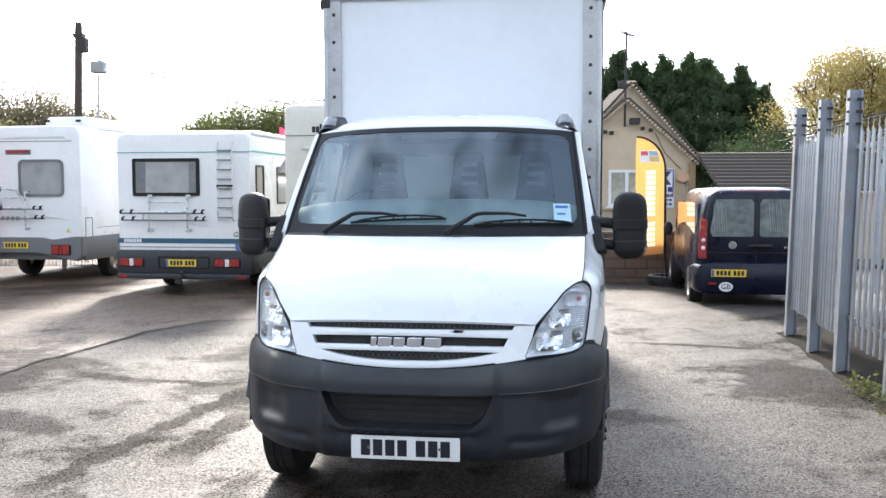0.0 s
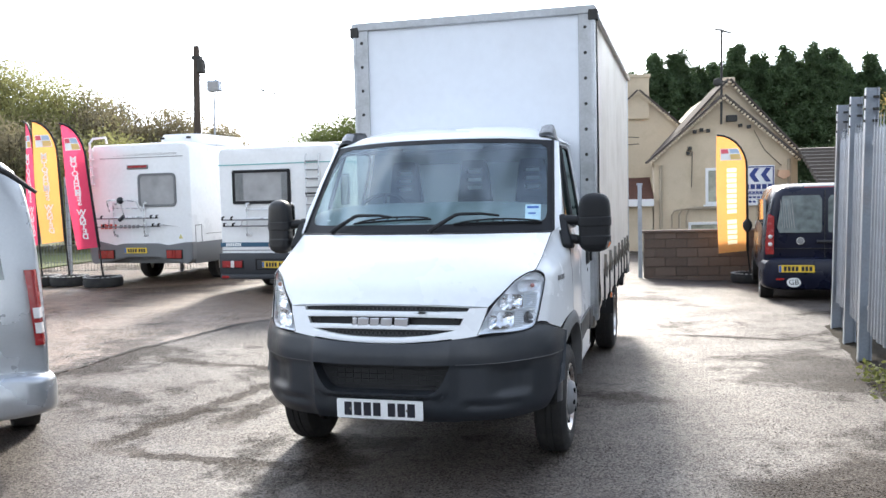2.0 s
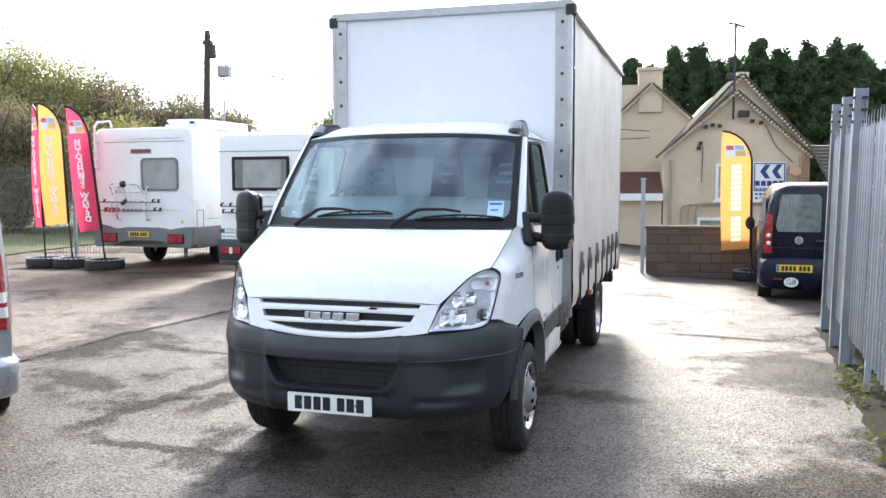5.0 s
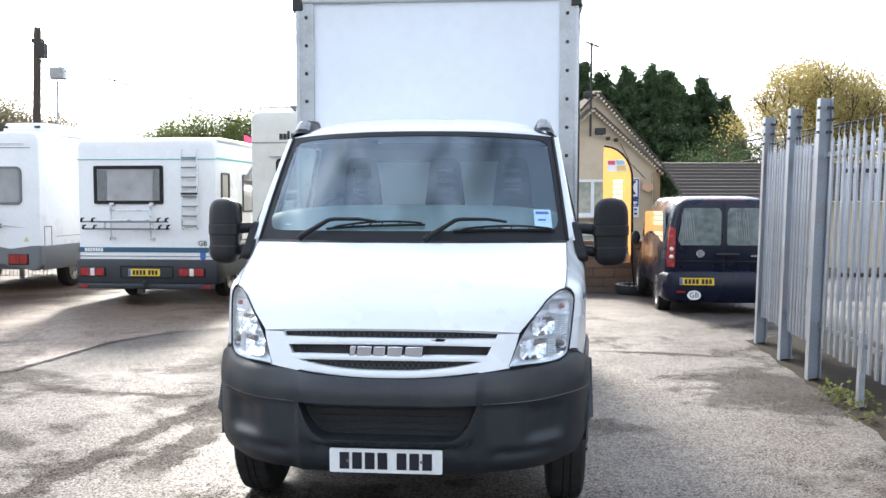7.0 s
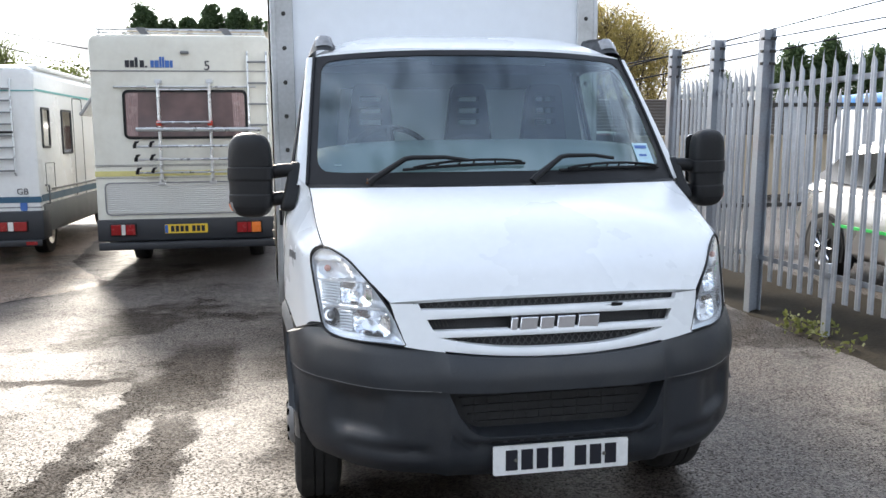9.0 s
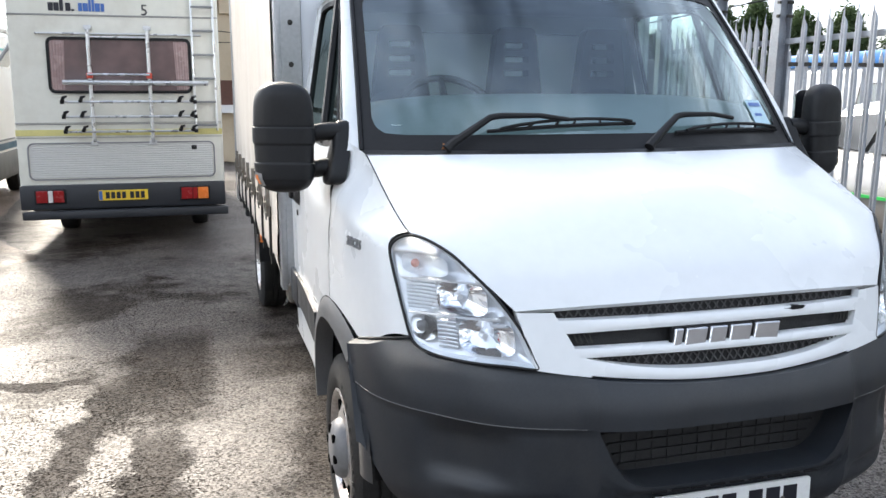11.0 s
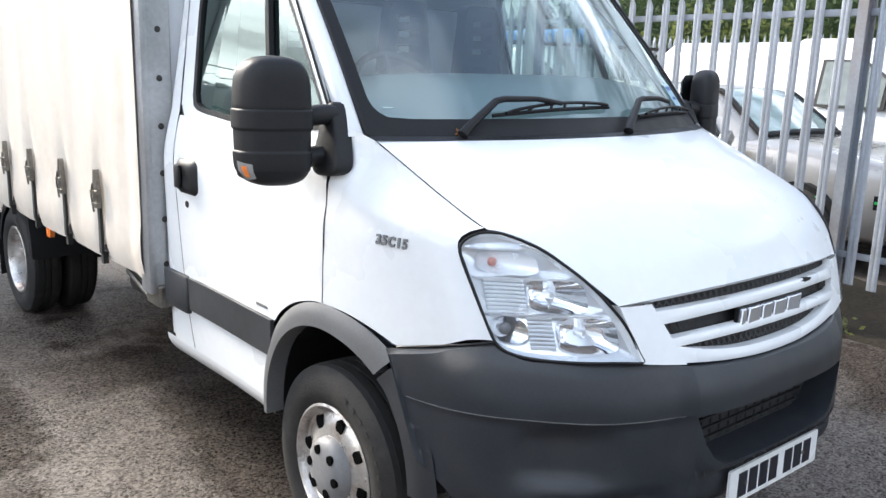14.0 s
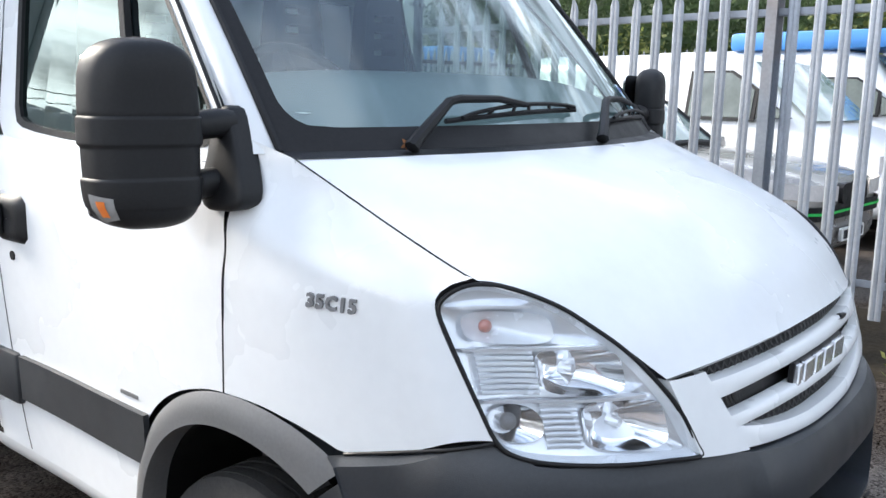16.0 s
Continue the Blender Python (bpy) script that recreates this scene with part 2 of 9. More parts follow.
M_CHASSIS = mat("dirty_chassis_steel", (0.035, 0.033, 0.03), 0.75, var=0.3, scale=5, fine=60, bump=0.2, bump_scale=60)
M_BULB = mat("pink_amber_bulb", (0.50, 0.20, 0.16), 0.3, var=0.1, coat=0.6)
M_ORANGE = mat("amber_lens", (0.85, 0.22, 0.04), 0.25, var=0.08, coat=0.6)
M_RED = mat("red_lamp_lens", (0.30, 0.012, 0.014), 0.22, var=0.12, scale=20, coat=0.6)
M_GREYLENS = mat("grey_repeater_lens", (0.28, 0.28, 0.28), 0.15, var=0.2, scale=40, coat=0.8)
M_CLEARLENS = mat("white_lamp_lens", (0.75, 0.72, 0.7), 0.2, var=0.1, scale=20, coat=0.6)
M_PLATE_W = mat("white_number_plate", (0.8, 0.81, 0.8), 0.3, var=0.04, stain=(0.3, 0.25, 0.2), stain_amount=0.25, stain_scale=12)
M_PLATE_Y = mat("yellow_number_plate", (0.8, 0.55, 0.05), 0.3, var=0.04)
M_INK = mat("black_ink", (0.012, 0.013, 0.02), 0.4, var=0.1)
M_BLUE_INK = mat("blue_ink", (0.05, 0.14, 0.42), 0.4, var=0.1)
M_STICKER = mat("pale_blue_sticker", (0.45, 0.66, 0.75), 0.4, var=0.1, scale=40)
M_PAPER = mat("white_paper", (0.8, 0.82, 0.82), 0.5, var=0.04)
M_LEAFY = mat("fallen_leaf", (0.3, 0.12, 0.04), 0.7, var=0.2)


# ---- mesh helpers ----
SINGLE = {"roof_lights": "roof_light", "rungs": "rung", "clamps": "clamp", "rivets": "rivet", "reflectors": "reflector", "high_markers": "high_marker", "plate_characters": "character", "rim_slots": "rim_slot", "nut_recess": "nut_recess", "plate_screw": "plate_screw", "curtain_edges": "curtain_fold", "window_curtain": "curtain_fold", "roof_box_catches": "catch", "roof_vents": "roof_vent", "name_print_red": "name_bar", "name_print_grey": "name_bar", "name_print_black": "name_bar", "name_print_blue": "name_bar", "name_print": "name_bar", "maker_print": "name_bar", "panel_joints": "panel_joint", "rail_straps": "rail_strap", "red_clamps": "red_clamp", "clear_lenses": "clear_lens", "reversing_lens": "reversing_lens", "side_windows": "side_window", "front_rail": "header_rail", "maker_badge": "badge_block", "mesh_wire": "", "axles": "axle", "fuel_tank": "tank", "country_letters": "letter", "model_badge": "badge_digit", "sticker_print": "print_bar", "side_hatches": "side_hatch", "rail": "rail", "flag_letters": "letter", "flag_bars": "print_bar", "sign_bars": "print_bar", "mirror_glass": "mirror_glass", "chassis_frame": "chassis_beam"}


def islands(bm):
    """Splits a bmesh into its loose pieces."""
    bm.verts.ensure_lookup_table()
    seen, out = set(), []
    for v in bm.verts:
        if v in seen:
            continue
        stack, group = [v], []
        seen.add(v)
        while stack:
            w = stack.pop()
            group.append(w)
            for e in w.link_edges:
                o = e.other_vert(w)
                if o not in seen:
                    seen.add(o)
                    stack.append(o)
        b = bmesh.new()
        new_v = {w: b.verts.new(w.co) for w in group}
        for f in {f for w in group for f in w.link_faces}:
            b.faces.new([new_v[w] for w in f.verts])
        out.append(b)
    bm.free()
    return out


def part(name, bm, material, parent=None, label="", smooth=35):
    if SINGLE.get(name):
        made = [part(SINGLE[name] + "", b, material, parent, label, smooth) if SINGLE[name] not in SINGLE else part_one(SINGLE[name], b, material, parent, label, smooth) for b in islands(bm)]
        return made[0]
    return part_one(name, bm, material, parent, label, smooth)


def part_one(name, bm, material, parent=None, label="", smooth=35):
    me = bpy.data.meshes.new(name)
    bm.to_mesh(me)
    bm.free()
    ob = new(name, me)
    me.materials.append(material)
    if smooth:
        for p in me.polygons:
            p.use_smooth = True
        me.set_sharp_from_angle(angle=radians(smooth))
    if parent:
        ob.parent = parent
    if label:
        ob["label"] = label
    return ob


def thing(name, m, label, category, group="", kind=""):
    ob = new(name)
    ob.empty_display_size = 0.2
    ob.matrix_world = m
    return tagged(ob, label, category, group, kind)


def bm_new():
    return bmesh.new()


def box(bm, x0, x1, y0, y1, z0, z1, bevel=0.0, segs=2):
    r = bmesh.ops.create_cube(bm, size=1.0)
    vs = r["verts"]
    for v in vs:
        v.co = Vector(((x0 + x1) / 2 + v.co.x * (x1 - x0), (y0 + y1) / 2 + v.co.y * (y1 - y0), (z0 + z1) / 2 + v.co.z * (z1 - z0)))
    if bevel:
        es = list({e for v in vs for e in v.link_edges})
        bmesh.ops.bevel(bm, geom=es, offset=bevel, segments=segs, affect="EDGES", profile=0.5)
    return bm


def tube(bm, pts, r, seg=8, cap=True):
    """A round bar along points; r may be a number or a list."""
    pts = [Vector(p) for p in pts]
    rings = []
    for i, p in enumerate(pts):
        d = (pts[min(i + 1, len(pts) - 1)] - pts[max(i - 1, 0)]).normalized()
        a = d.orthogonal().normalized() if i == 0 else (rings[-1][1] - d * rings[-1][1].dot(d)).normalized()
        b = d.cross(a)
        rr = r[i] if isinstance(r, (list, tuple)) else r
        rings.append(([bm.verts.new(p + (a * math.cos(2 * math.pi * k / seg) + b * math.sin(2 * math.pi * k / seg)) * rr) for k in range(seg)], a))
    for (r0, _), (r1, _) in zip(rings, rings[1:]):
        for k in range(seg):
            bm.faces.new((r0[k], r0[(k + 1) % seg], r1[(k + 1) % seg], r1[k]))
    if cap:
        bm.faces.new(rings[0][0][::-1])
        bm.faces.new(rings[-1][0])
    return bm


def grid(bm, nu, nv, fn, flip=False, close_u=False):
    vs = [[bm.verts.new(fn(i / nu, j / nv)) for j in range(nv + 1)] for i in range(nu + (0 if close_u else 1))]
    n = len(vs)
    for i in range(nu):
        for j in range(nv):
            q = (vs[i][j], vs[(i + 1) % n][j], vs[(i + 1) % n][j + 1], vs[i][j + 1])
            try:
                bm.faces.new(q[::-1] if flip else q)
            except ValueError:
                pass
    return vs


def lathe_x(bm, profile, seg=32, cx=0.0, cy=0.0, cz=0.0):
    """Turns (x, r) points round the x axis."""
    rings = []
    for x, r in profile:
        rings.append([bm.verts.new((cx + x, cy + r * math.cos(2 * math.pi * k / seg), cz + r * math.sin(2 * math.pi * k / seg))) for k in range(seg)])
    for a, b in zip(rings, rings[1:]):
        for k in range(seg):
            bm.faces.new((a[k], a[(k + 1) % seg], b[(k + 1) % seg], b[k]))
    return bm


def prism(bm, outline, axis, a, b):
    """A flat outline pushed along an axis from a to b."""
    def at(p, c):
        return {"x": (c, p[0], p[1]), "y": (p[0], c, p[1]), "z": (p[0], p[1], c)}[axis]
    lo = [bm.verts.new(at(p, a)) for p in outline]
    hi = [bm.verts.new(at(p, b)) for p in outline]
    n = len(outline)
    bm.faces.new(lo)
    bm.faces.new(hi[::-1])
    for i in range(n):
        bm.faces.new((lo[i], hi[i], hi[(i + 1) % n], lo[(i + 1) % n]))
    bmesh.ops.recalc_face_normals(bm, faces=bm.faces)
    return bm


def round_rect(x0, x1, z0, z1, r, n=5):
    out = []
    for cx, cz, a0 in ((x1 - r, z1 - r, 0), (x0 + r, z1 - r, 90), (x0 + r, z0 + r, 180), (x1 - r, z0 + r, 270)):
        for k in range(n + 1):
            a = radians(a0 + 90 * k / n)
            out.append((cx + r * math.cos(a), cz + r * math.sin(a)))
    return out


def ring(bm, outer, inner, axis, a, b):
    """A flat frame between two outlines with the same count, pushed from a to b."""
    def at(p, c):
        return {"x": (c, p[0], p[1]), "y": (p[0], c, p[1]), "z": (p[0], p[1], c)}[axis]
    n = len(outer)
    v = [[bm.verts.new(at(p, c)) for p in o] for c in (a, b) for o in (outer, inner)]
    oa, ia, ob_, ib = v
    for i in range(n):
        j = (i + 1) % n
        bm.faces.new((oa[i], oa[j], ia[j], ia[i]))
        bm.faces.new((ob_[i], ib[i], ib[j], ob_[j]))
        bm.faces.new((oa[i], ob_[i], ob_[j], oa[j]))
        bm.faces.new((ia[i], ia[j], ib[j], ib[i]))
    bmesh.ops.recalc_face_normals(bm, faces=bm.faces)
    return bm


def smooth_line(keys, x):
    """Catmull-Rom through (x, value) keys."""
    if x <= keys[0][0]:
        return keys[0][1]
    for i in range(len(keys) - 1):
        (x0, v0), (x1, v1) = keys[i], keys[i + 1]
        if x <= x1:
            t = (x - x0) / (x1 - x0)
            m0 = (v1 - keys[i - 1][1]) / (x1 - keys[i - 1][0]) if i else (v1 - v0) / (x1 - x0)
            m1 = (keys[i + 2][1] - v0) / (keys[i + 2][0] - x0) if i + 2 < len(keys) else (v1 - v0) / (x1 - x0)
            h = x1 - x0
            return (2 * t**3 - 3 * t**2 + 1) * v0 + (t**3 - 2 * t**2 + t) * h * m0 + (-2 * t**3 + 3 * t**2) * v1 + (t**3 - t**2) * h * m1
    return keys[-1][1]


def lerp(a, b, t):
    return a + (b - a) * t


def sstep(a, b, x):
    t = min(1.0, max(0.0, (x - a) / (b - a)))
    return t * t * (3 - 2 * t)


def letters(text, height, depth=0.003, align="CENTER", shear=0.0, spacing=1.0, bold=0.0):
    """A bmesh of raised letters in the xz plane, facing -y, in the built-in font."""
    cu = bpy.data.curves.new("letters", "FONT")
    cu.body, cu.size, cu.extrude, cu.align_x, cu.align_y, cu.shear, cu.space_character = text, height * 1.38, depth / 2, align, "CENTER", shear, spacing
    cu.resolution_u = 2
    cu.offset = bold
    ob = new("letters", cu)
    me = bpy.data.meshes.new_from_object(ob)
    bpy.data.objects.remove(ob)
    bm = bm_new()
    bm.from_mesh(me)
    bpy.data.meshes.remove(me)
    bmesh.ops.transform(bm, matrix=pose(0, 0, 0, 90, 0, 0), verts=bm.verts)
    return bm


def moved(bm, m):
    bmesh.ops.transform(bm, matrix=m, verts=bm.verts)
    return bm


def mirrored(bm):
    bmesh.ops.transform(bm, matrix=Matrix.Diagonal((-1, 1, 1, 1)), verts=bm.verts)
    bmesh.ops.reverse_faces(bm, faces=bm.faces)
    return bm


def plate_bars(bm, width, z0, z1, y0, y1, gap=0.012, count=7, space_after=4):
    """Plain bars in the size of a number plate's characters."""
    cell = width / (count + 0.5)
    x = -width / 2
    for i in range(count):
        box(bm, x + gap / 2, x + cell - gap / 2, y0, y1, z0, z1)
        x += cell * (1.5 if i + 1 == space_after else 1.0)
    return bm


# ---- the curtain-sided truck; its own frame: x across, y backwards from the nose, z up ----
TRUCK = pose(-0.196, 4.15, 0.0, 0, 0, -7.0)
truck = thing("curtainside_truck", TRUCK, "white box truck with cream curtain sides and dark grey bumper", "truck")

NOSE = [(0, 0.060), (0.16, 0.065), (0.4, 0.092), (0.57, 0.130), (0.61, 0.147), (0.7, 0.212), (0.83, 0.375), (0.88, 0.445), (0.93, 0.54), (0.96, 0.68), (0.985, 1.0)]


def nose(x, z):
    """How far back the front face lies."""
    return smooth_line(NOSE, abs(x)) + 0.29 * (z - 0.9)


def side_x(y, z):
    """Half width of the cab at a place on its flank."""
    w = 0.985 - 0.085 * max(0.0, (1.15 - y) / 0.65) ** 1.7
    w -= 0.020 * sstep(1.25, 2.0, y)
    if z < 0.95:
        w -= 0.012 * ((0.95 - z) / 0.5) ** 2
    if z > 1.45:
        w -= 0.045 + 0.183 * (z - 1.45)
    elif z > 1.25:
        w -= 0.045 * ((z - 1.25) / 0.2) ** 1.6
    line = 1.17 + 0.14 * (y - 0.7)
    w -= 0.010 * math.exp(-(((z - line - 0.035) / 0.045) ** 2)) * sstep(0.6, 0.95, y) * (1 - sstep(1.5, 2.1, y))
    return w


def flare_top(y):
    """Upper edge of the wheel arch trim."""
    return smooth_line([(0.60, 0.80), (0.735, 0.872), (0.91, 0.917), (1.03, 0.926), (1.134, 0.919), (1.276, 0.869), (1.384, 0.774), (1.43, 0.66), (1.45, 0.47)], y)


def bonnet_edge(v):
    """The bonnet's side edge from the grille corner back to the windscreen: x, y, z."""
    x = smooth_line([(0, 0.606), (0.2, 0.685), (0.4, 0.775), (0.52, 0.831), (1, 0.862)], v)
    y = smooth_line([(0, 0.190), (0.2, 0.272), (0.4, 0.392), (0.52, 0.482), (1, 0.945)], v)
    z = smooth_line([(0, 1.060), (0.2, 1.142), (0.4, 1.215), (0.52, 1.247), (1, 1.447)], v)
    return Vector((x, y, z))


def bonnet(u, v):
    s = abs(u)
    e = bonnet_edge(v)
    cy = smooth_line([(0, 0.108), (0.25, 0.20), (0.6, 0.42), (1, 0.735)], v)
    cz = smooth_line([(0, 1.083), (0.25, 1.20), (0.6, 1.345), (1, 1.449)], v)
    return Vector((e.x * u, lerp(cy, e.y, s**2.4), lerp(cz, e.z, s**2.6)))


bm = bm_new()
grid(bm, 40, 24, lambda a, b: bonnet(2 * a - 1, b))
# folded front and side edges
grid(bm, 40, 2, lambda a, b: bonnet(2 * a - 1, 0) + Vector((0, 0.012 * b, -0.012 * b)), flip=True)
part("bonnet", bm, M_WHITE, truck, "white bonnet with a light dust film", 50)


# grille: white bars round three dark slots, all one skin with the cheeks
def slot_end(z):
    """Where the slots end, further out towards the top."""
    return 0.425 + 0.52 * (z - 0.90)


def nose_strip(bm, lo, hi, out=0.005, deep=0.03, n=32):
    """A curved bar on the front face between heights lo(x) and hi(x)."""
    def fn(a, b):
        u = 2 * a - 1
        z0, z1 = lo(0.46 * u), hi(0.46 * u)
        k = b * 6
        z, back = (z0, deep * (1 - k)) if k <= 1 else (lerp(z0, z1, (k - 1) / 4), 0.0) if k <= 5 else (z1, deep * (k - 5))
        if 1.01 < k < 4.99:
            back -= 0.004 * (1 - u**8)
        x = u * slot_end(z)
        return Vector((x, nose(x, z) - out + back, z))
    grid(bm, n, 6, fn)
    return bm


S1B = lambda x: 1.040 - 0.004 * (x / 0.5) ** 2
S2T = lambda x: 1.012 - 0.010 * (x / 0.46) ** 2
S2B = lambda x: 0.966 - 0.004 * (x / 0.44) ** 2
S3T = lambda x: 0.942 - 0.004 * (x / 0.44) ** 2
S3B = lambda x: 0.897 + 0.036 * (abs(x) / 0.43) ** 3
GB = lambda x: 0.866 + 0.040 * (abs(x) / 0.56) ** 2.2
grille = part("grille", nose_strip(bm_new(), S2T, S1B), M_WHITE, truck, "white slatted grille with dark mesh slots", 50)
part("bar", nose_strip(bm_new(), S3T, S2B), M_WHITE, grille, "", 50)
part("lower_lip", nose_strip(bm_new(), GB, S3B), M_WHITE, grille, "", 50)
for sgn in (-1, 1):
    bm = bm_new()

    def cheek(a, b):
        z = lerp(GB(lerp(slot_end(0.89), 0.566, a)), 1.058, b)
        x = lerp(slot_end(z), 0.566 + 0.268 * (z - 0.91), a)
        return Vector((sgn * x, nose(x, z) - 0.005, z))
    grid(bm, 8, 10, cheek, flip=sgn < 0)
    grid(bm, 2, 10, lambda a, b: cheek(0, b) + Vector((0, 0.03 * a, 0)), flip=sgn > 0)
    grid(bm, 2, 10, lambda a, b: cheek(1, b) + Vector((0, 0.03 * a, 0)), flip=sgn < 0)
    grid(bm, 8, 1, lambda a, b: cheek(a, 0) + Vector((0, 0.03 * b, 0)), flip=sgn > 0)
    part("cheek", bm, M_WHITE, grille, "", 40)
    # slatted ends of the slots
    bm = bm_new()
    for z0, z1, x0, x1 in ((0.972, 1.002, 0.40, 0.455), (0.905, 0.937, 0.36, 0.42)):
        for k in range(5):
            x = lerp(x0, x1, k / 4)
            tube(bm, [(sgn * x, nose(x, z0) + 0.018, z0), (sgn * (x + 0.012), nose(x, z1) + 0.018, z1)], 0.003, 5)
    part("slot_grid", bm, M_CHASSIS, grille)["kind"] = "stuff"
# broken stub on the middle bar
bm = bm_new()
prism(bm, [(0.175, 1.022), (0.205, 1.027), (0.26, 1.030), (0.268, 1.038), (0.225, 1.041), (0.22, 1.035), (0.18, 1.034)], "y", nose(0.22, 1.03) - 0.009, nose(0.22, 1.03) + 0.004)
part("broken_trim_chip", bm, M_BLACK, grille, "black broken chip in the grille bar")
bm = bm_new()
grid(bm, 24, 6, lambda a, b: Vector((lerp(-0.54, 0.54, a), nose(lerp(-0.54, 0.54, a), lerp(0.88, 1.085, b)) + 0.035, lerp(0.88, 1.085, b))))
part("mesh_backing", bm, M_MESH, grille)
# crossed wire mesh in the slots
bm = bm_new()
for z0, z1, half in ((0.900, 0.944, 0.40), (1.036, 1.075, 0.49)):
    step = 0.026
    k = int(half / step)
    for i in range(-k, k):
        x = i * step
        for s in (-1, 1):
            xa, xb = x, x + s * (z1 - z0) * 0.75
            tube(bm, [(xa, nose(xa, z0) + 0.024, z0), (xb, nose(xb, z1) + 0.024, z1)], 0.0022, 4, cap=False)
part("mesh_wire", bm, M_WIRE, grille)["kind"] = "stuff"

# chrome blocks in place of the maker's name
bm = bm_new()
xs = [(-0.176, -0.150), (-0.142, -0.075), (-0.066, -0.012), (0.000, 0.068), (0.082, 0.162)]
for x0, x1 in xs:
    xm = (x0 + x1) / 2
    y = nose(xm, 0.976) - 0.012
    b2 = bm_new()
    prism(b2, [(x0 - 0.004, 0.946), (x1 - 0.004, 0.946), (x1 + 0.004, 1.006), (x0 + 0.004, 1.006)], "y", y, y + 0.022)
    bmesh.ops.bevel(b2, geom=list(b2.edges), offset=0.003, segments=1, affect="EDGES")
    me = bpy.data.meshes.new("tmp")
    b2.to_mesh(me)
    b2.free()
    bm.from_mesh(me)
    bpy.data.meshes.remove(me)
badge = part("maker_badge", bm, M_BADGE, grille, "chrome raised maker's badge")
bm = bm_new()
for x0, x1 in xs:
    y = nose((x0 + x1) / 2, 0.976)
    prism(bm, [(x0 - 0.009, 0.941), (x1 + 0.001, 0.941), (x1 + 0.009, 1.010), (x0 - 0.001, 1.010)], "y", y - 0.002, y + 0.01)
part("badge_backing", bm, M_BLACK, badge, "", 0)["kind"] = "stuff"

# headlights: outline on the front face, reflectors behind a clear lens
HL = [(0.881, 1.185), (0.873, 1.211), (0.852, 1.232), (0.825, 1.240), (0.790, 1.231), (0.745, 1.203), (0.707, 1.163), (0.662, 1.112), (0.625, 1.060), (0.592, 1.003), (0.567, 0.935), (0.560, 0.909), (0.610, 0.911), (0.664, 0.912), (0.755, 0.909), (0.805, 0.913), (0.835, 0.927), (0.849, 0.953), (0.859, 1.010), (0.869, 1.080), (0.877, 1.140)]


def hl_outline(k, grow=0.0):
    """k runs round the outline from 0 to 1."""
    n = len(HL)
    i = int(k * n) % n
    t = k * n - int(k * n)
    p = [Vector(HL[(i + d) % n]) for d in (-1, 0, 1, 2)]
    q = 0.5 * ((2 * p[1]) + (p[2] - p[0]) * t + (2 * p[0] - 5 * p[1] + 4 * p[2] - p[3]) * t**2 + (3 * p[1] - p[0] - 3 * p[2] + p[3]) * t**3)
    c = Vector((0.742, 1.055))
    return c + (q - c) * (1 + grow)


def hl_surface(k, s, out=0.0):
    q = hl_outline(k)
    c = Vector((0.742, 1.055))
    p = c + (q - c) * s
    return Vector((p.x, nose(p.x, p.y) - out - 0.012 * (1 - s**3), p.y))


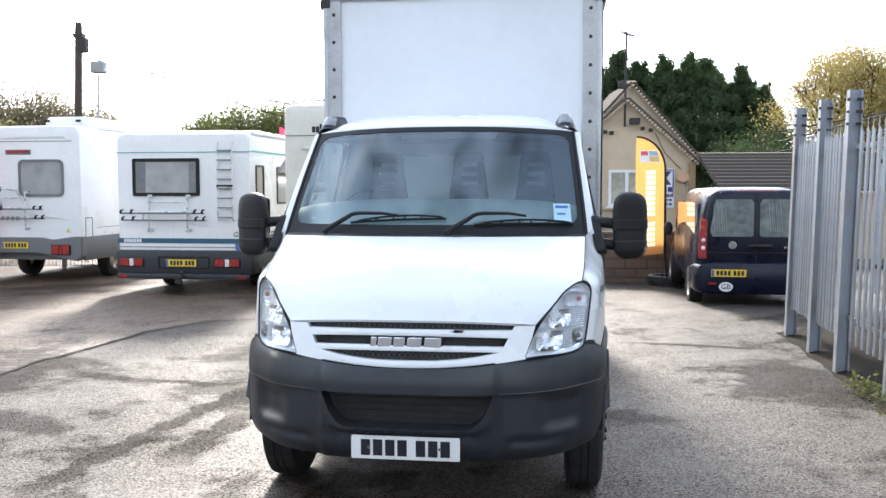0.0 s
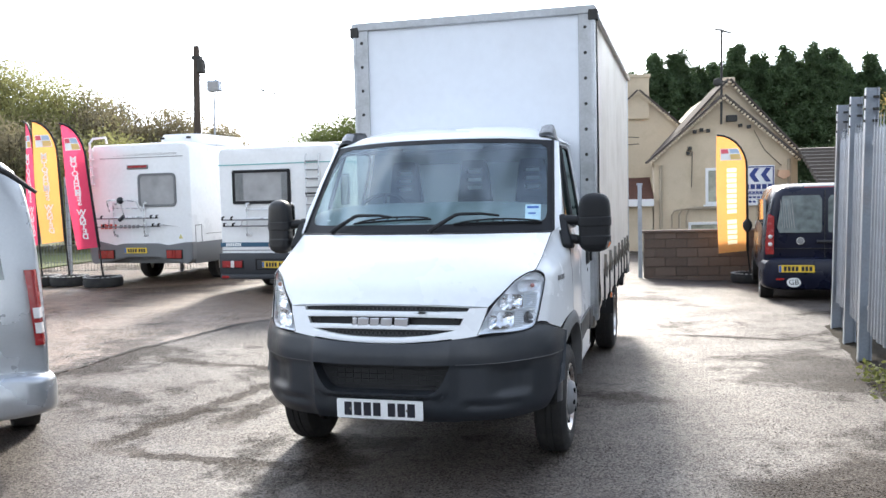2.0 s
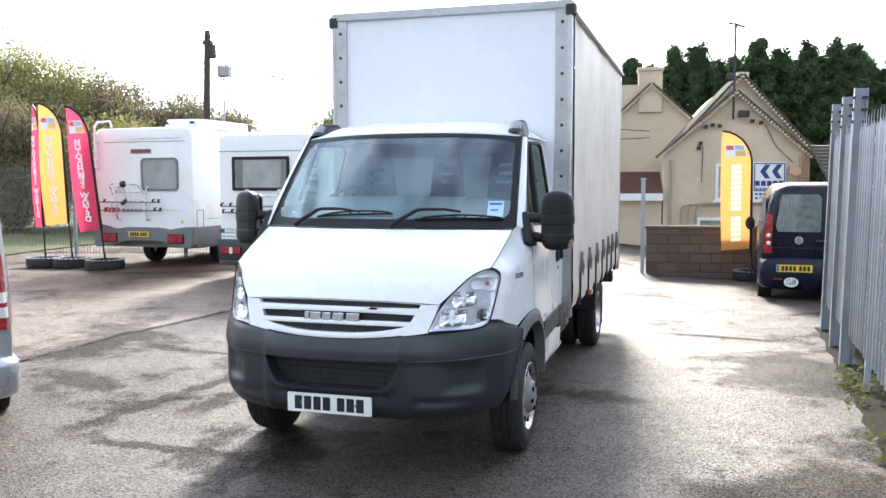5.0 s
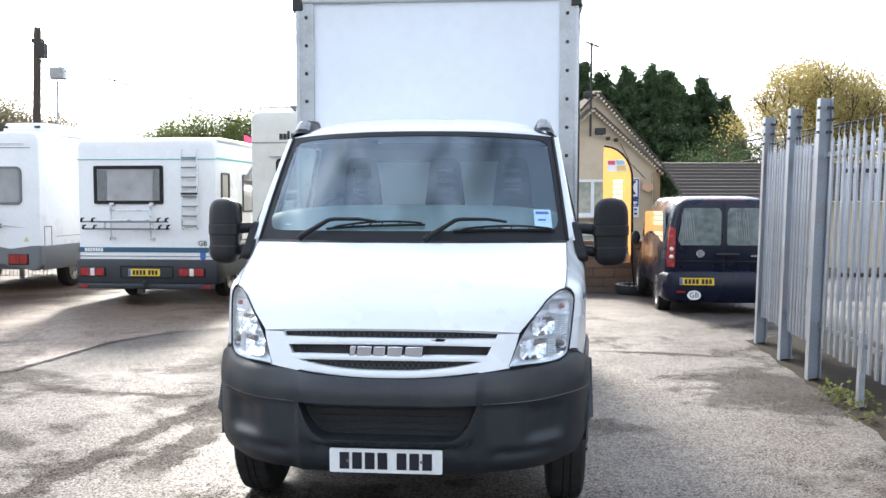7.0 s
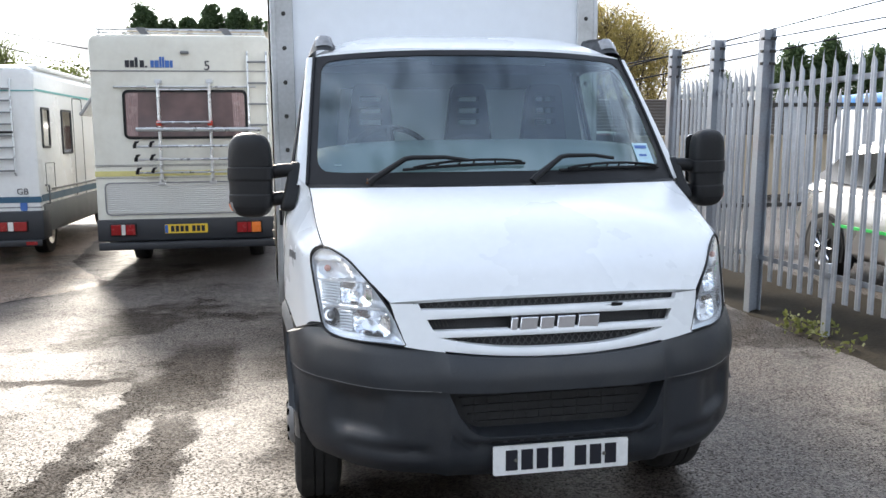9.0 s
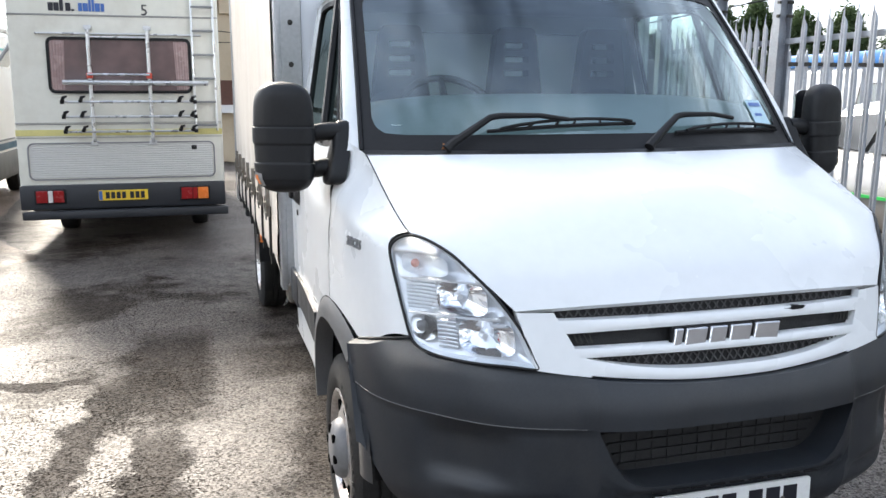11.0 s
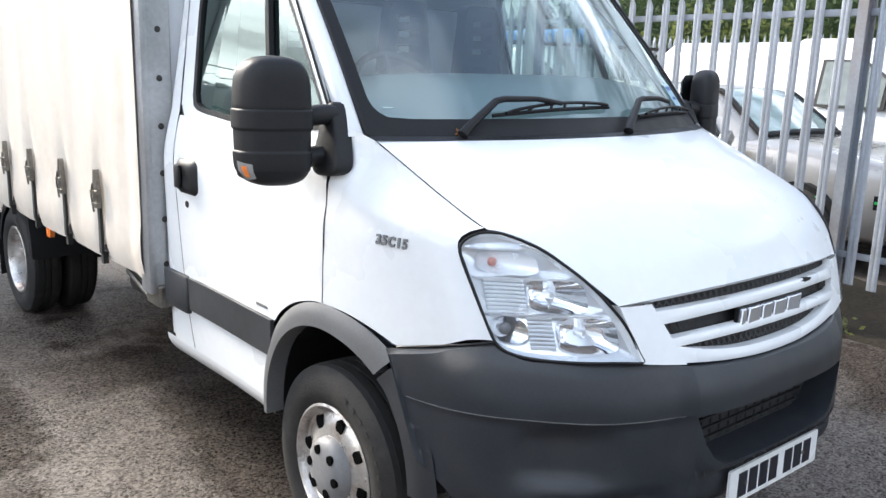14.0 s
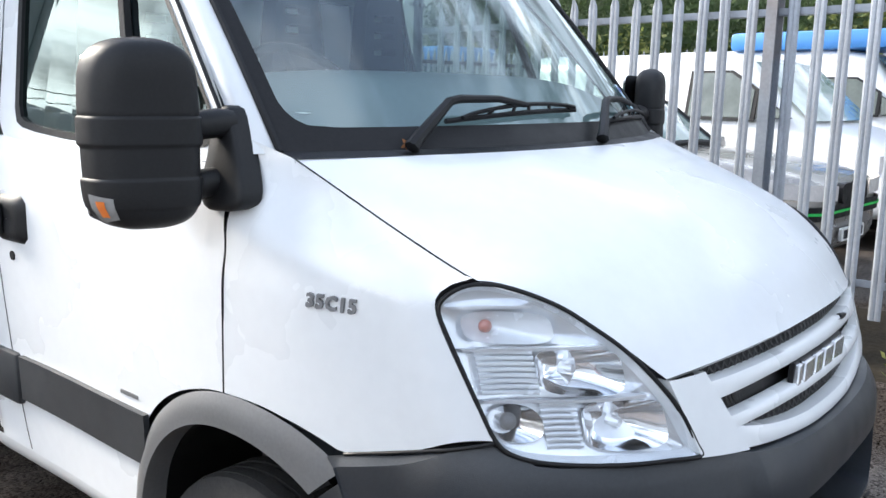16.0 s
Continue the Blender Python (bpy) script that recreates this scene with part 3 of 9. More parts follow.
def headlight(sgn):
    side = lambda b: b if sgn > 0 else mirrored(b)
    n = 63
    hl = bm_new()
    grid(hl, n, 2, lambda a, b: hl_surface(a, 1.0 + 0.028 * b, -0.004 + 0.006 * b), close_u=True)
    grid(hl, n, 1, lambda a, b: hl_surface(a, 1.0, 0) + Vector((0, 0.10 * b + 0.004, 0)), close_u=True, flip=True)
    lamp = part("headlight", side(hl), M_BLACK, truck, "clear twin headlight with silver reflectors", 60)
    b = bm_new()
    tube(b, [hl_surface(k / 84, 0.994, 0.001) for k in range(85)], 0.0044, 7, cap=False)
    part("gasket", side(b), M_BLACK, lamp, "black rubber gasket", 60)
    b = bm_new()
    grid(b, n, 8, lambda a, s: hl_surface(a, 0.004 + 0.996 * s), close_u=True, flip=True)
    ob = part("lens", side(b), M_LENS, lamp, "clear polycarbonate lens", 60)
    ob.visible_shadow = False
    b = bm_new()
    grid(b, n, 8, lambda a, s: hl_surface(a, 0.004 + 0.996 * s) + Vector((0, 0.018 + 0.075 * (1 - s**2), 0)), close_u=True, flip=True)
    part("housing", side(b), M_LAMPBODY, lamp, "silver lamp housing", 60)
    # pale rim inside the lens
    b = bm_new()
    grid(b, n, 3, lambda a, s: hl_surface(a, 0.915 + 0.070 * s) + Vector((0, 0.026 - 0.020 * s, 0)), close_u=True, flip=True)
    part("bezel", side(b), M_BEZEL, lamp, "", 60)

    def bowl(cx, cz, rx, rz, deep, material=M_REFLECTOR, power=0.42, rim=True, bulb=True, name="reflector_bowl"):
        """A square-cornered reflector with upright facets."""
        b = bm_new()
        def at(a, s):
            c, d = math.cos(2 * math.pi * a), math.sin(2 * math.pi * a)
            x = cx + rx * s * math.copysign(abs(c) ** power, c)
            z = cz + rz * s * math.copysign(abs(d) ** power, d)
            fold = 0.0015 * (int((x - cx) / rx * 4 + 8) % 2) * (1 - s)
            return Vector((x, nose(x, z) + 0.016 + deep * (1 - s**2) + fold, z))
        grid(b, 32, 8, at, close_u=True, flip=True)
        ob = part(name, side(b), material, lamp, "", 25)
        if rim:
            b = bm_new()
            tube(b, [at(k / 32, 1.02) - Vector((0, 0.002, 0)) for k in range(33)], 0.003, 5, cap=False)
            part("bowl_rim", side(b), M_LAMPBODY, lamp, "", 60)
        if bulb:
            b = bm_new()
            y0 = nose(cx, cz) + 0.016
            tube(b, [(cx, y0 + deep, cz), (cx, y0 + deep * 0.45, cz)], [0.012, 0.009], 10)
            part("bulb", side(b), M_LAMPBODY, lamp)
    bowl(0.722, 1.077, 0.056, 0.043, 0.050, power=0.55, rim=False)
    bowl(0.672, 0.978, 0.064, 0.046, 0.050, power=0.5, rim=False)
    bowl(0.812, 0.980, 0.031, 0.036, 0.045, M_CHROME, 0.9, False)
    b = bm_new()
    bmesh.ops.create_uvsphere(b, u_segments=14, v_segments=8, radius=0.017, matrix=Matrix.Translation((0.812, nose(0.812, 0.98) + 0.035, 0.98)))
    part("projector_lens", side(b), M_HUB, lamp, "dark projector lens", 60)
    # amber bulb in its bowl
    bowl(0.800, 1.157, 0.052, 0.030, 0.040, M_BEZEL, 0.6, False, False, "indicator_bowl")
    b = bm_new()
    bmesh.ops.create_icosphere(b, subdivisions=2, radius=0.0135, matrix=Matrix.Translation((0.818, nose(0.818, 1.157) + 0.030, 1.157)))
    part("indicator_bulb", side(b), M_BULB, lamp, "amber indicator bulb")
    # shelves between the chambers
    for x0, x1, z0, z1 in ((0.858, 0.690, 1.116, 1.128), (0.845, 0.640, 1.022, 1.034), (0.866, 0.770, 1.194, 1.200)):
        b = bm_new()
        grid(b, 10, 2, lambda a, s: Vector((lerp(x0, x1, a), nose(lerp(x0, x1, a), z0) + 0.012 + 0.045 * s, lerp(z0, z1, a) - 0.006 * s)))
        grid(b, 10, 1, lambda a, s: Vector((lerp(x0, x1, a), nose(lerp(x0, x1, a), z0) + 0.012, lerp(z0, z1, a) - 0.006 * s)))
        part("shelf", side(b), M_LAMPBODY, lamp, "", 40)
    # two blocks of fine ribs
    for x0, x1, z0, z1, count in ((0.842, 0.776, 1.034, 1.108, 8), (0.780, 0.738, 0.938, 1.014, 8)):
        b = bm_new()
        for k in range(count):
            z = lerp(z0, z1, k / (count - 1))
            tube(b, [(lerp(x0, x1, j / 4), nose(lerp(x0, x1, j / 4), z) + 0.020 + 0.006 * math.sin(math.pi * j / 4), z + 0.004 * j / 4) for j in range(5)], 0.0042, 6)
        part("reflector_ribs", side(b), M_BEZEL, lamp)["kind"] = "stuff"


for sgn in (-1, 1):
    headlight(sgn)

# front wings
def wing_top(y):
    """Where the wing meets the bonnet, and further back the pillar: x and z."""
    if y > 0.945:
        k = (y - 0.945) / 0.12
        return lerp(0.866, 0.925, min(1, k)), lerp(1.447, 1.50, min(1, k))
    lo_, hi_ = 0.5, 1.0
    for _ in range(24):
        m_ = (lo_ + hi_) / 2
        if bonnet_edge(m_).y < y:
            lo_ = m_
        else:
            hi_ = m_
    e = bonnet_edge(lo_)
    return e.x + 0.004, e.z - 0.002


def wing_low(y):
    """Lower edge of the wing: straight along the bumper, then over the wheel arch."""
    return 0.9535 - 0.257 * (y - 0.395) if y < 0.72 else flare_top(y)


def wing_x(y, z):
    """Half width where the rounded front runs into the flank."""
    lo_, hi_ = 0.5, 1.05
    for _ in range(20):
        m_ = (lo_ + hi_) / 2
        if nose(m_, z) - 0.003 < y:
            lo_ = m_
        else:
            hi_ = m_
    a_, c_ = lo_, side_x(y, z)
    k = max(0.0, 0.012 - abs(a_ - c_)) / 0.012
    return min(a_, c_) - 0.003 * k * k


def wing(sgn):
    b = bm_new()

    def fn(u, v):
        fx = smooth_line([(0, 0.850), (0.2, 0.861), (0.45, 0.872), (0.65, 0.880), (0.80, 0.884), (0.90, 0.877), (0.96, 0.858), (1, 0.836)], v)
        fz = smooth_line([(0, 0.951), (0.2, 1.005), (0.45, 1.078), (0.65, 1.137), (0.80, 1.188), (0.90, 1.220), (0.96, 1.240), (1, 1.250)], v)
        front = Vector((fx, nose(fx, fz) - 0.003, fz))
        if u == 0:
            return Vector((sgn * front.x, front.y, front.z))
        y = lerp(front.y, 1.042 + 0.018 * (1 - v), u)
        xb, hi = wing_top(y)
        z = lerp(front.z, lerp(wing_low(y), hi, v), lerp(sstep(0.0, 0.22, u), 1.0, v**6))
        x = wing_x(y, z)
        w = sstep(lerp(0.84, 0.55, min(1.0, max(0.0, (y - 0.5) / 0.4))), 1.0, v) ** 1.6
        return Vector((sgn * lerp(x, xb, w), y, z))
    grid(b, 30, 22, fn, flip=sgn < 0)
    part("front_wing", b, M_WHITE, truck, "", 60)
    # black tube painted in for the shadow gap along the wing's lower edge
    b = bm_new()
    tube(b, [(sgn * (wing_x(y, wing_low(y)) + 0.001), y, wing_low(y) - 0.003) for y in [0.412 + 0.018 * k for k in range(18)]], 0.0040, 6)
    part("wing_shadow_gap", b, M_BLACK, truck, "black line drawn for the shadow gap between wing and bumper", 60)


for sgn in (-1, 1):
    wing(sgn)

# model badge on the wings
for sgn in (-1, 1):
    b = letters("35C15", 0.029, 0.007, shear=0.12, spacing=1.2, bold=0.0016)
    moved(b, pose(0, 0, 0, 0, 0, -90 if sgn < 0 else 90))
    moved(b, Matrix.Translation((sgn * (side_x(0.748, 1.176) + 0.003), 0.748, 1.176)) @ pose(0, 0, 0, 0, 0, -10.0 * sgn))
    part("model_badge", b, M_HUB, truck, "dull grey model number letters")


# doors
def belt(y):
    return lerp(1.432, 1.448, sstep(1.1, 2.0, y))


def rounded(pts):
    """Cuts the corners of a closed outline."""
    out_ = []
    for i, p in enumerate(pts):
        q = pts[(i + 1) % len(pts)]
        out_ += [(lerp(p[0], q[0], 0.22), lerp(p[1], q[1], 0.22)), (lerp(p[0], q[0], 0.78), lerp(p[1], q[1], 0.78))]
    return out_


def door(sgn):
    d = bm_new()

    def fn(u, v):
        y = lerp(1.048 + 0.018 * (1 - v), 2.09 + 0.155 * v**0.8, u)
        lo = flare_top(y) if y < 1.40 else 0.482
        lo = max(lo, 0.482)
        if 1.384 < y < 1.46:
            lo = max(0.482, flare_top(y))
        z = lerp(lo, belt(y) if y > 1.12 else 1.50, v)
        return Vector((sgn * side_x(y, z), y, z))
    grid(d, 44, 20, fn, flip=sgn < 0)
    # turned-in rear edge
    grid(d, 2, 12, lambda a, b_: fn(1, b_) + Vector((-sgn * 0.02 * a, 0.002 * a, 0)), flip=sgn < 0)
    ob = part("door", d, M_WHITE, truck, "white cab door", 60)
    # window frame: outline pairs
    outer = rounded([(1.05, 1.44), (1.145, 1.60), (1.365, 1.85), (1.535, 2.035), (1.65, 2.062), (1.95, 2.075), (2.18, 2.075), (2.31, 2.062), (2.29, 1.85), (2.262, 1.65), (2.238, 1.452), (2.08, 1.436), (1.75, 1.425), (1.4, 1.42)])
    inner = rounded([(1.10, 1.475), (1.185, 1.585), (1.395, 1.822), (1.56, 1.985), (1.66, 2.03), (1.95, 2.045), (2.13, 2.045), (2.20, 2.025), (2.187, 1.85), (2.155, 1.65), (2.13, 1.50), (2.06, 1.474), (1.75, 1.454), (1.4, 1.453)])
    rubber = [(lerp(p[0], 1.62, 0.035), lerp(p[1], 1.72, 0.05)) for p in inner]
    b = bm_new()
    n = len(outer)

    def at(p, d_=0.0):
        return Vector((sgn * (side_x(p[0], p[1]) + d_), p[0], p[1]))
    for i in range(n):
        j = (i + 1) % n
        q = [b.verts.new(at(p)) for p in (outer[i], outer[j], inner[j], inner[i])]
        b.faces.new(q if sgn < 0 else q[::-1])
        q = [b.verts.new(at(p, e)) for p, e in ((inner[i], 0), (inner[j], 0), (inner[j], -0.02), (inner[i], -0.02))]
        b.faces.new(q)
    part("window_frame", b, M_WHITE, ob, "", 40)
    b = bm_new()
    for i in range(n):
        j = (i + 1) % n
        big = [(lerp(p[0], 1.62, -0.012), lerp(p[1], 1.72, -0.018)) for p in (inner[i], inner[j])]
        q = [b.verts.new(at(p, 0.003)) for p in (big[0], big[1], rubber[j], rubber[i])]
        b.faces.new(q if sgn < 0 else q[::-1])
        q = [b.verts.new(at(p, e)) for p, e in ((rubber[i], 0.003), (rubber[j], 0.003), (rubber[j], -0.02), (rubber[i], -0.02))]
        b.faces.new(q)
    part("window_seal", b, M_BLACK, ob, "black rubber seal")
    b = bm_new()
    tube(b, [at((1.455, 1.462), 0.0), at((1.545, 1.71), 0.001), at((1.66, 2.03), 0.002)], 0.017, 6)
    part("window_divider", b, M_BLACK, ob)
    b = bm_new()
    q = [b.verts.new(at(p, -0.008)) for p in rubber]
    b.faces.new(q if sgn < 0 else q[::-1])
    bmesh.ops.triangulate(b, faces=b.faces)
    g = part("window_pane", b, M_SIDEGLASS, ob, "tinted side window", 0)
    g.visible_shadow = False
    # handle
    b = bm_new()
    grid(b, 20, 5, lambda a, s: Vector((sgn * (side_x(2.08, 1.21) + 0.022 * (1 - (1 - s) ** 2 * 0.3) * (1 - s**6)), 2.09 + (0.095 * max(-1, min(1, 1.25 * math.cos(2 * math.pi * a)))) * max(s, 0.02), 1.212 + 0.070 * max(s, 0.02) * max(-1, min(1, 1.25 * math.sin(2 * math.pi * a))))), close_u=True)
    h = part("door_handle", b, M_MIRROR_CASE, ob, "black plastic door handle")
    b = bm_new()
    box(b, *sorted((sgn * (side_x(2.08, 1.2) + 0.018), sgn * (side_x(2.08, 1.2) + 0.036))), 2.10, 2.15, 1.165, 1.26, 0.008)
    part("handle_lever", b, M_MIRROR_CASE, h)
    b = bm_new()
    tube(b, [(sgn * (side_x(2.07, 1.1) - 0.002), 2.10, 1.10), (sgn * (side_x(2.07, 1.1) + 0.004), 2.10, 1.10)], 0.014, 12)
    part("keyhole", b, M_BLACK, ob)
    # grey rubbing strip
    b = bm_new()
    def strip(y0, y1):
        def f2(a, s):
            y = lerp(y0, y1, a)
            k = s * 4
            z = 0.655 if k < 1 else lerp(0.66, 0.79, (k - 1) / 2) if k < 3 else 0.795
            o = 0.0 if k in (0, 4) else 0.016
            return Vector((sgn * (side_x(y, z) + o), y, z))
        grid(b, 14, 4, f2, flip=sgn < 0)
        for a in (0, 1):
            vs = [b.verts.new(f2(a, s)) for s in (0, 0.25, 0.75, 1)]
            b.faces.new(vs)
    strip(1.375, 2.085)
    part("rubbing_strip", b, M_STRIP, ob, "grey plastic rubbing strip")
    b = bm_new()
    box(b, *sorted((sgn * (side_x(1.45, 0.83) + 0.0), sgn * (side_x(1.45, 0.83) + 0.003))), 1.42, 1.50, 0.822, 0.832)
    part("small_badge", b, M_FLARE, ob)
    # rear cab post and its strip
    b = bm_new()
    def post(u, v):
        z = lerp(0.482, 2.06, v)
        y0 = 2.097 + 0.155 * min(1.0, max(0.0, (z - 0.482) / 0.966)) ** 0.8 + 0.07 * max(0.0, (z - 1.45) / 0.6)
        y = lerp(y0, 2.385, u)
        return Vector((sgn * (side_x(y, z) - 0.03 * sstep(0.6, 1.0, u)), y, z))
    grid(b, 8, 24, post, flip=sgn < 0)
    part("cab_corner", b, M_WHITE, truck, "", 60)
    b = bm_new()
    box(b, *sorted((sgn * 0.945, sgn * 0.982)), 2.102, 2.335, 0.635, 0.797, 0.012)
    part("corner_strip", b, M_STRIP, truck, "grey plastic corner strip")
    # sill
    b = bm_new()
    grid(b, 10, 4, lambda a, s: Vector((sgn * (side_x(lerp(1.46, 2.38, a), 0.485) - 0.07 * s**2), lerp(1.46, 2.38, a), 0.488 - 0.11 * s)), flip=sgn > 0)
    part("sill", b, M_WHITE, truck, "", 60)


for sgn in (-1, 1):
    door(sgn)

# windscreen, its black band and the pillars
def screen(u, v, out=0.0):
    s = abs(u)
    xb, xt = 0.868, 0.800
    x = lerp(xb, xt, v) * u
    yb, yt = lerp(0.775, 0.985, s**2.3), lerp(1.365, 1.505, s**2.3)
    zb, zt = 1.455, lerp(2.090, 2.062, s**2.5)
    y = lerp(yb, yt, v)
    z = lerp(zb, zt, v) + 0.018 * math.sin(math.pi * v)
    return Vector((x, y - 0.72 * out, z + 0.69 * out))


bm = bm_new()
grid(bm, 28, 18, lambda a, b: screen(lerp(-0.974, 0.974, a), lerp(0.055, 0.968, b)))
windscreen = part("windscreen", bm, M_GLASS, truck, "large clear windscreen with black border", 60)
windscreen.visible_shadow = False
bm = bm_new()
def band(a, b):
    """Round the border: outer edge to inner edge with rounded inner corners."""
    t = a * 4
    k, f = int(t) % 4, t - int(t)
    o = [(-1, 0), (1, 0), (1, 1), (-1, 1)]
    (u0, v0), (u1, v1) = o[k], o[(k + 1) % 4]
    u, v = lerp(u0, u1, f), lerp(v0, v1, f)
    ui, vi = max(-0.959, min(0.959, u)), max(0.078, min(0.950, v))
    # round the inner corners
    ru, rv = 0.075, 0.10
    cu, cv = max(-0.959 + ru, min(0.959 - ru, ui)), max(0.078 + rv, min(0.950 - rv, vi))
    du, dv = (ui - cu) / ru, (vi - cv) / rv
    q = math.hypot(du, dv)
    if q > 1:
        ui, vi = cu + du / q * ru, cv + dv / q * rv
    return screen(lerp(u, ui, b), lerp(v, vi, b), 0.003)
grid(bm, 96, 3, band, close_u=True)
part("black_band", bm, M_BLACK, windscreen, "black painted glass border", 60)
bm = bm_new()
grid(bm, 28, 2, lambda a, b: screen(2 * a - 1, 0) + Vector((0, -0.045 * (1 - b), -0.012 * (1 - b) + 0.004)))
grid(bm, 28, 1, lambda a, b: screen(2 * a - 1, 0) + Vector((0, -0.045, -0.012 - 0.03 * (1 - b))))
part("scuttle_panel", bm, M_MIRROR_CASE, truck, "black plastic scuttle panel")
for sgn in (-1, 1):
    bm = bm_new()
    def pillar(a, b):
        s = screen(sgn, b) + Vector((sgn * 0.001, 0, 0))
        o = Vector((sgn * (lerp(0.932, 0.838, b) - 0.003), lerp(1.030, 1.545, b), lerp(1.455, 2.045, b)))
        p = s.lerp(o, a)
        return p + Vector((sgn * 0.020, -0.012, 0.006)) * math.sin(math.pi * a) * sstep(-0.05, 0.2, b)
    grid(bm, 8, 16, pillar, flip=sgn > 0)
    part("windscreen_pillar", bm, M_WHITE, truck, "", 70)
    bm = bm_new()
    tube(bm, [screen(sgn * 1.004, b / 10, 0.004) for b in range(11)], 0.009, 6)
    part("screen_seal", bm, M_BLACK, windscreen)
    bm = bm_new()
    tube(bm, [Vector((sgn * (lerp(0.945, 0.836, b / 10)), lerp(1.036, 1.550, b / 10), lerp(1.458, 2.05, b / 10))) for b in range(11)], 0.005, 5)
    part("door_gap", bm, M_BLACK, truck)
# dark tint strip along the top of the screen
bm = bm_new()
grid(bm, 24, 2, lambda a, b: screen(lerp(-0.96, 0.96, a), lerp(0.915, 0.97, b), -0.010))
grid(bm, 20, 2, lambda a, b: screen(lerp(-0.30, 0.42, a), lerp(0.88, 0.955, b), -0.006))
part("sun_strip", bm, M_BLACK, windscreen)["kind"] = "stuff"
bm = bm_new()
grid(bm, 3, 4, lambda a, b: screen(lerp(0.803, 0.915, a), lerp(0.10, 0.25, b), 0.005))
part("tax_sticker", bm, M_STICKER, windscreen, "pale blue paper sticker")
bm = bm_new()
grid(bm, 3, 1, lambda a, b: screen(lerp(0.815, 0.90, a), lerp(0.21, 0.232, b), 0.007))
grid(bm, 3, 1, lambda a, b: screen(lerp(0.825, 0.88, a), lerp(0.155, 0.17, b), 0.007))
part("sticker_print", bm, M_BLUE_INK, windscreen)

# roof
bm = bm_new()
def roof(u, v):
    s = abs(u)
    y = lerp(lerp(1.375, 1.512, s**2.3), 2.38, v)
    top = smooth_line([(0, 2.102), (0.08, 2.145), (0.25, 2.185), (0.6, 2.205), (1, 2.20)], v)
    edge = 2.066
    return Vector(((0.806 + 0.022 * sstep(0, 0.3, v)) * u, y, lerp(top, edge, s**5)))
grid(bm, 36, 20, lambda a, b: roof(2 * a - 1, b))
grid(bm, 36, 1, lambda a, b: lerp(screen(2 * a - 1, 1), roof(2 * a - 1, 0), b))
part("cab_roof", bm, M_WHITE, truck, "white cab roof", 60)
for sgn in (-1, 1):
    bm = bm_new()
    def lampshape(a, s):
        """A low wedge that rises backwards and fades into the roof."""
        y = lerp(1.50, 1.86, s)
        w = 0.086 * (1 - 0.5 * s) * min(1.0, (s + 0.12) * 7) ** 0.35
        t_ = 2 * a - 1
        top = 2.085 + 0.085 * sstep(-0.08, 0.24, s) + 0.028 * s
        drop = abs(t_) ** 3
        return Vector((sgn * (0.742 + 0.012 * (1 - s)) + w * t_ * (1.0 if abs(t_) < 0.99 else 1.08), y + 0.03 * abs(t_) ** 2, lerp(top, 2.055, drop)))
    grid(bm, 14, 12, lampshape)
    marker = part("roof_marker_lamp", bm, M_STRIP, truck, "roof marker lamp in a dark grey housing", 60)
    bm = bm_new()
    grid(bm, 8, 5, lambda a, s: lampshape(lerp(0.24, 0.76, a), lerp(0.05, 0.20, s)) + Vector((0, -0.004, 0.006)))
    part("marker_lens", bm, M_GREYLENS, marker, "clear lens", 60)
    bm = bm_new()
    grid(bm, 6, 4, lambda a, s: lampshape(lerp(0.25, 0.75, a), lerp(0.34, 0.8, s)) + Vector((0, 0, 0.004)))
    part("marker_fin", bm, M_BLACK, marker, "", 60)

# bumper
def bump_y(x, z):
    s = abs(x)
    cut = 0.505 + 0.5 * (z - 0.45)
    y = smooth_line([(0, 0.012), (0.26, 0.020), (0.42, 0.050), (0.57, 0.098), (0.70, 0.175), (0.83, 0.315), (0.90, 0.425), (0.945, 0.53), (0.972, 0.66), (0.985, 0.80)], s)
    y += 0.036 * (max(0, z - 0.78) / 0.1) ** 2
    y += 0.075 * max(0.0, (0.52 - z) / 0.12) ** 2
    if s > 0.55:
        e = sstep(0.60, 0.69, s) * (1 - sstep(0.76, 0.85, s)) * sstep(0.52, 0.59, z) * (1 - sstep(0.68, 0.74, z))
        y += 0.045 * e
    y += 0.026 * (1 - sstep(0.35, 0.46, s)) * (1 - sstep(0.548, 0.572, z))
    y += 0.016 * (1 - sstep(0.742, 0.750, z)) * sstep(0.40, 0.46, s)
    y += 0.022 * sstep(0.405, 0.455, s) * (1 - sstep(0.80, 0.95, s)) * (1 - sstep(0.83, 0.9, z) * 0.6) - 0.012
    e = sstep(0.46, 0.5, s) * (1 - sstep(0.74, 0.80, s))
    y += 0.022 * e * (1 - sstep(0.505, 0.54, z)) * sstep(0.46, 0.505, z)
    return min(y, cut) if s > 0.8 else y


def bump_top(x):
    s = abs(x)
    if s < 0.57:
        return 0.862 + 0.042 * (s / 0.56) ** 2.2
    if s < 0.80:
        return 0.904
    z = 0.93
    for _ in range(8):
        z = 0.5 * z + 0.5 * (wing_low(max(0.40, bump_y(max(s, 0.85), z))) - 0.007)
    z -= 0.010 * sstep(0.89, 0.95, s)
    return z if s >= 0.85 else lerp(0.904, z, sstep(0.80, 0.85, s))


def bump_open(x):
    """Lower and upper lip of the opening at x."""
    s = abs(x)
    up = 0.748
    if s >= 0.415:
        return 0.7478, 0.748
    lo = 0.582 if s < 0.25 else lerp(0.582, 0.7478, ((s - 0.25) / 0.165) ** 3.0)
    return lo, up


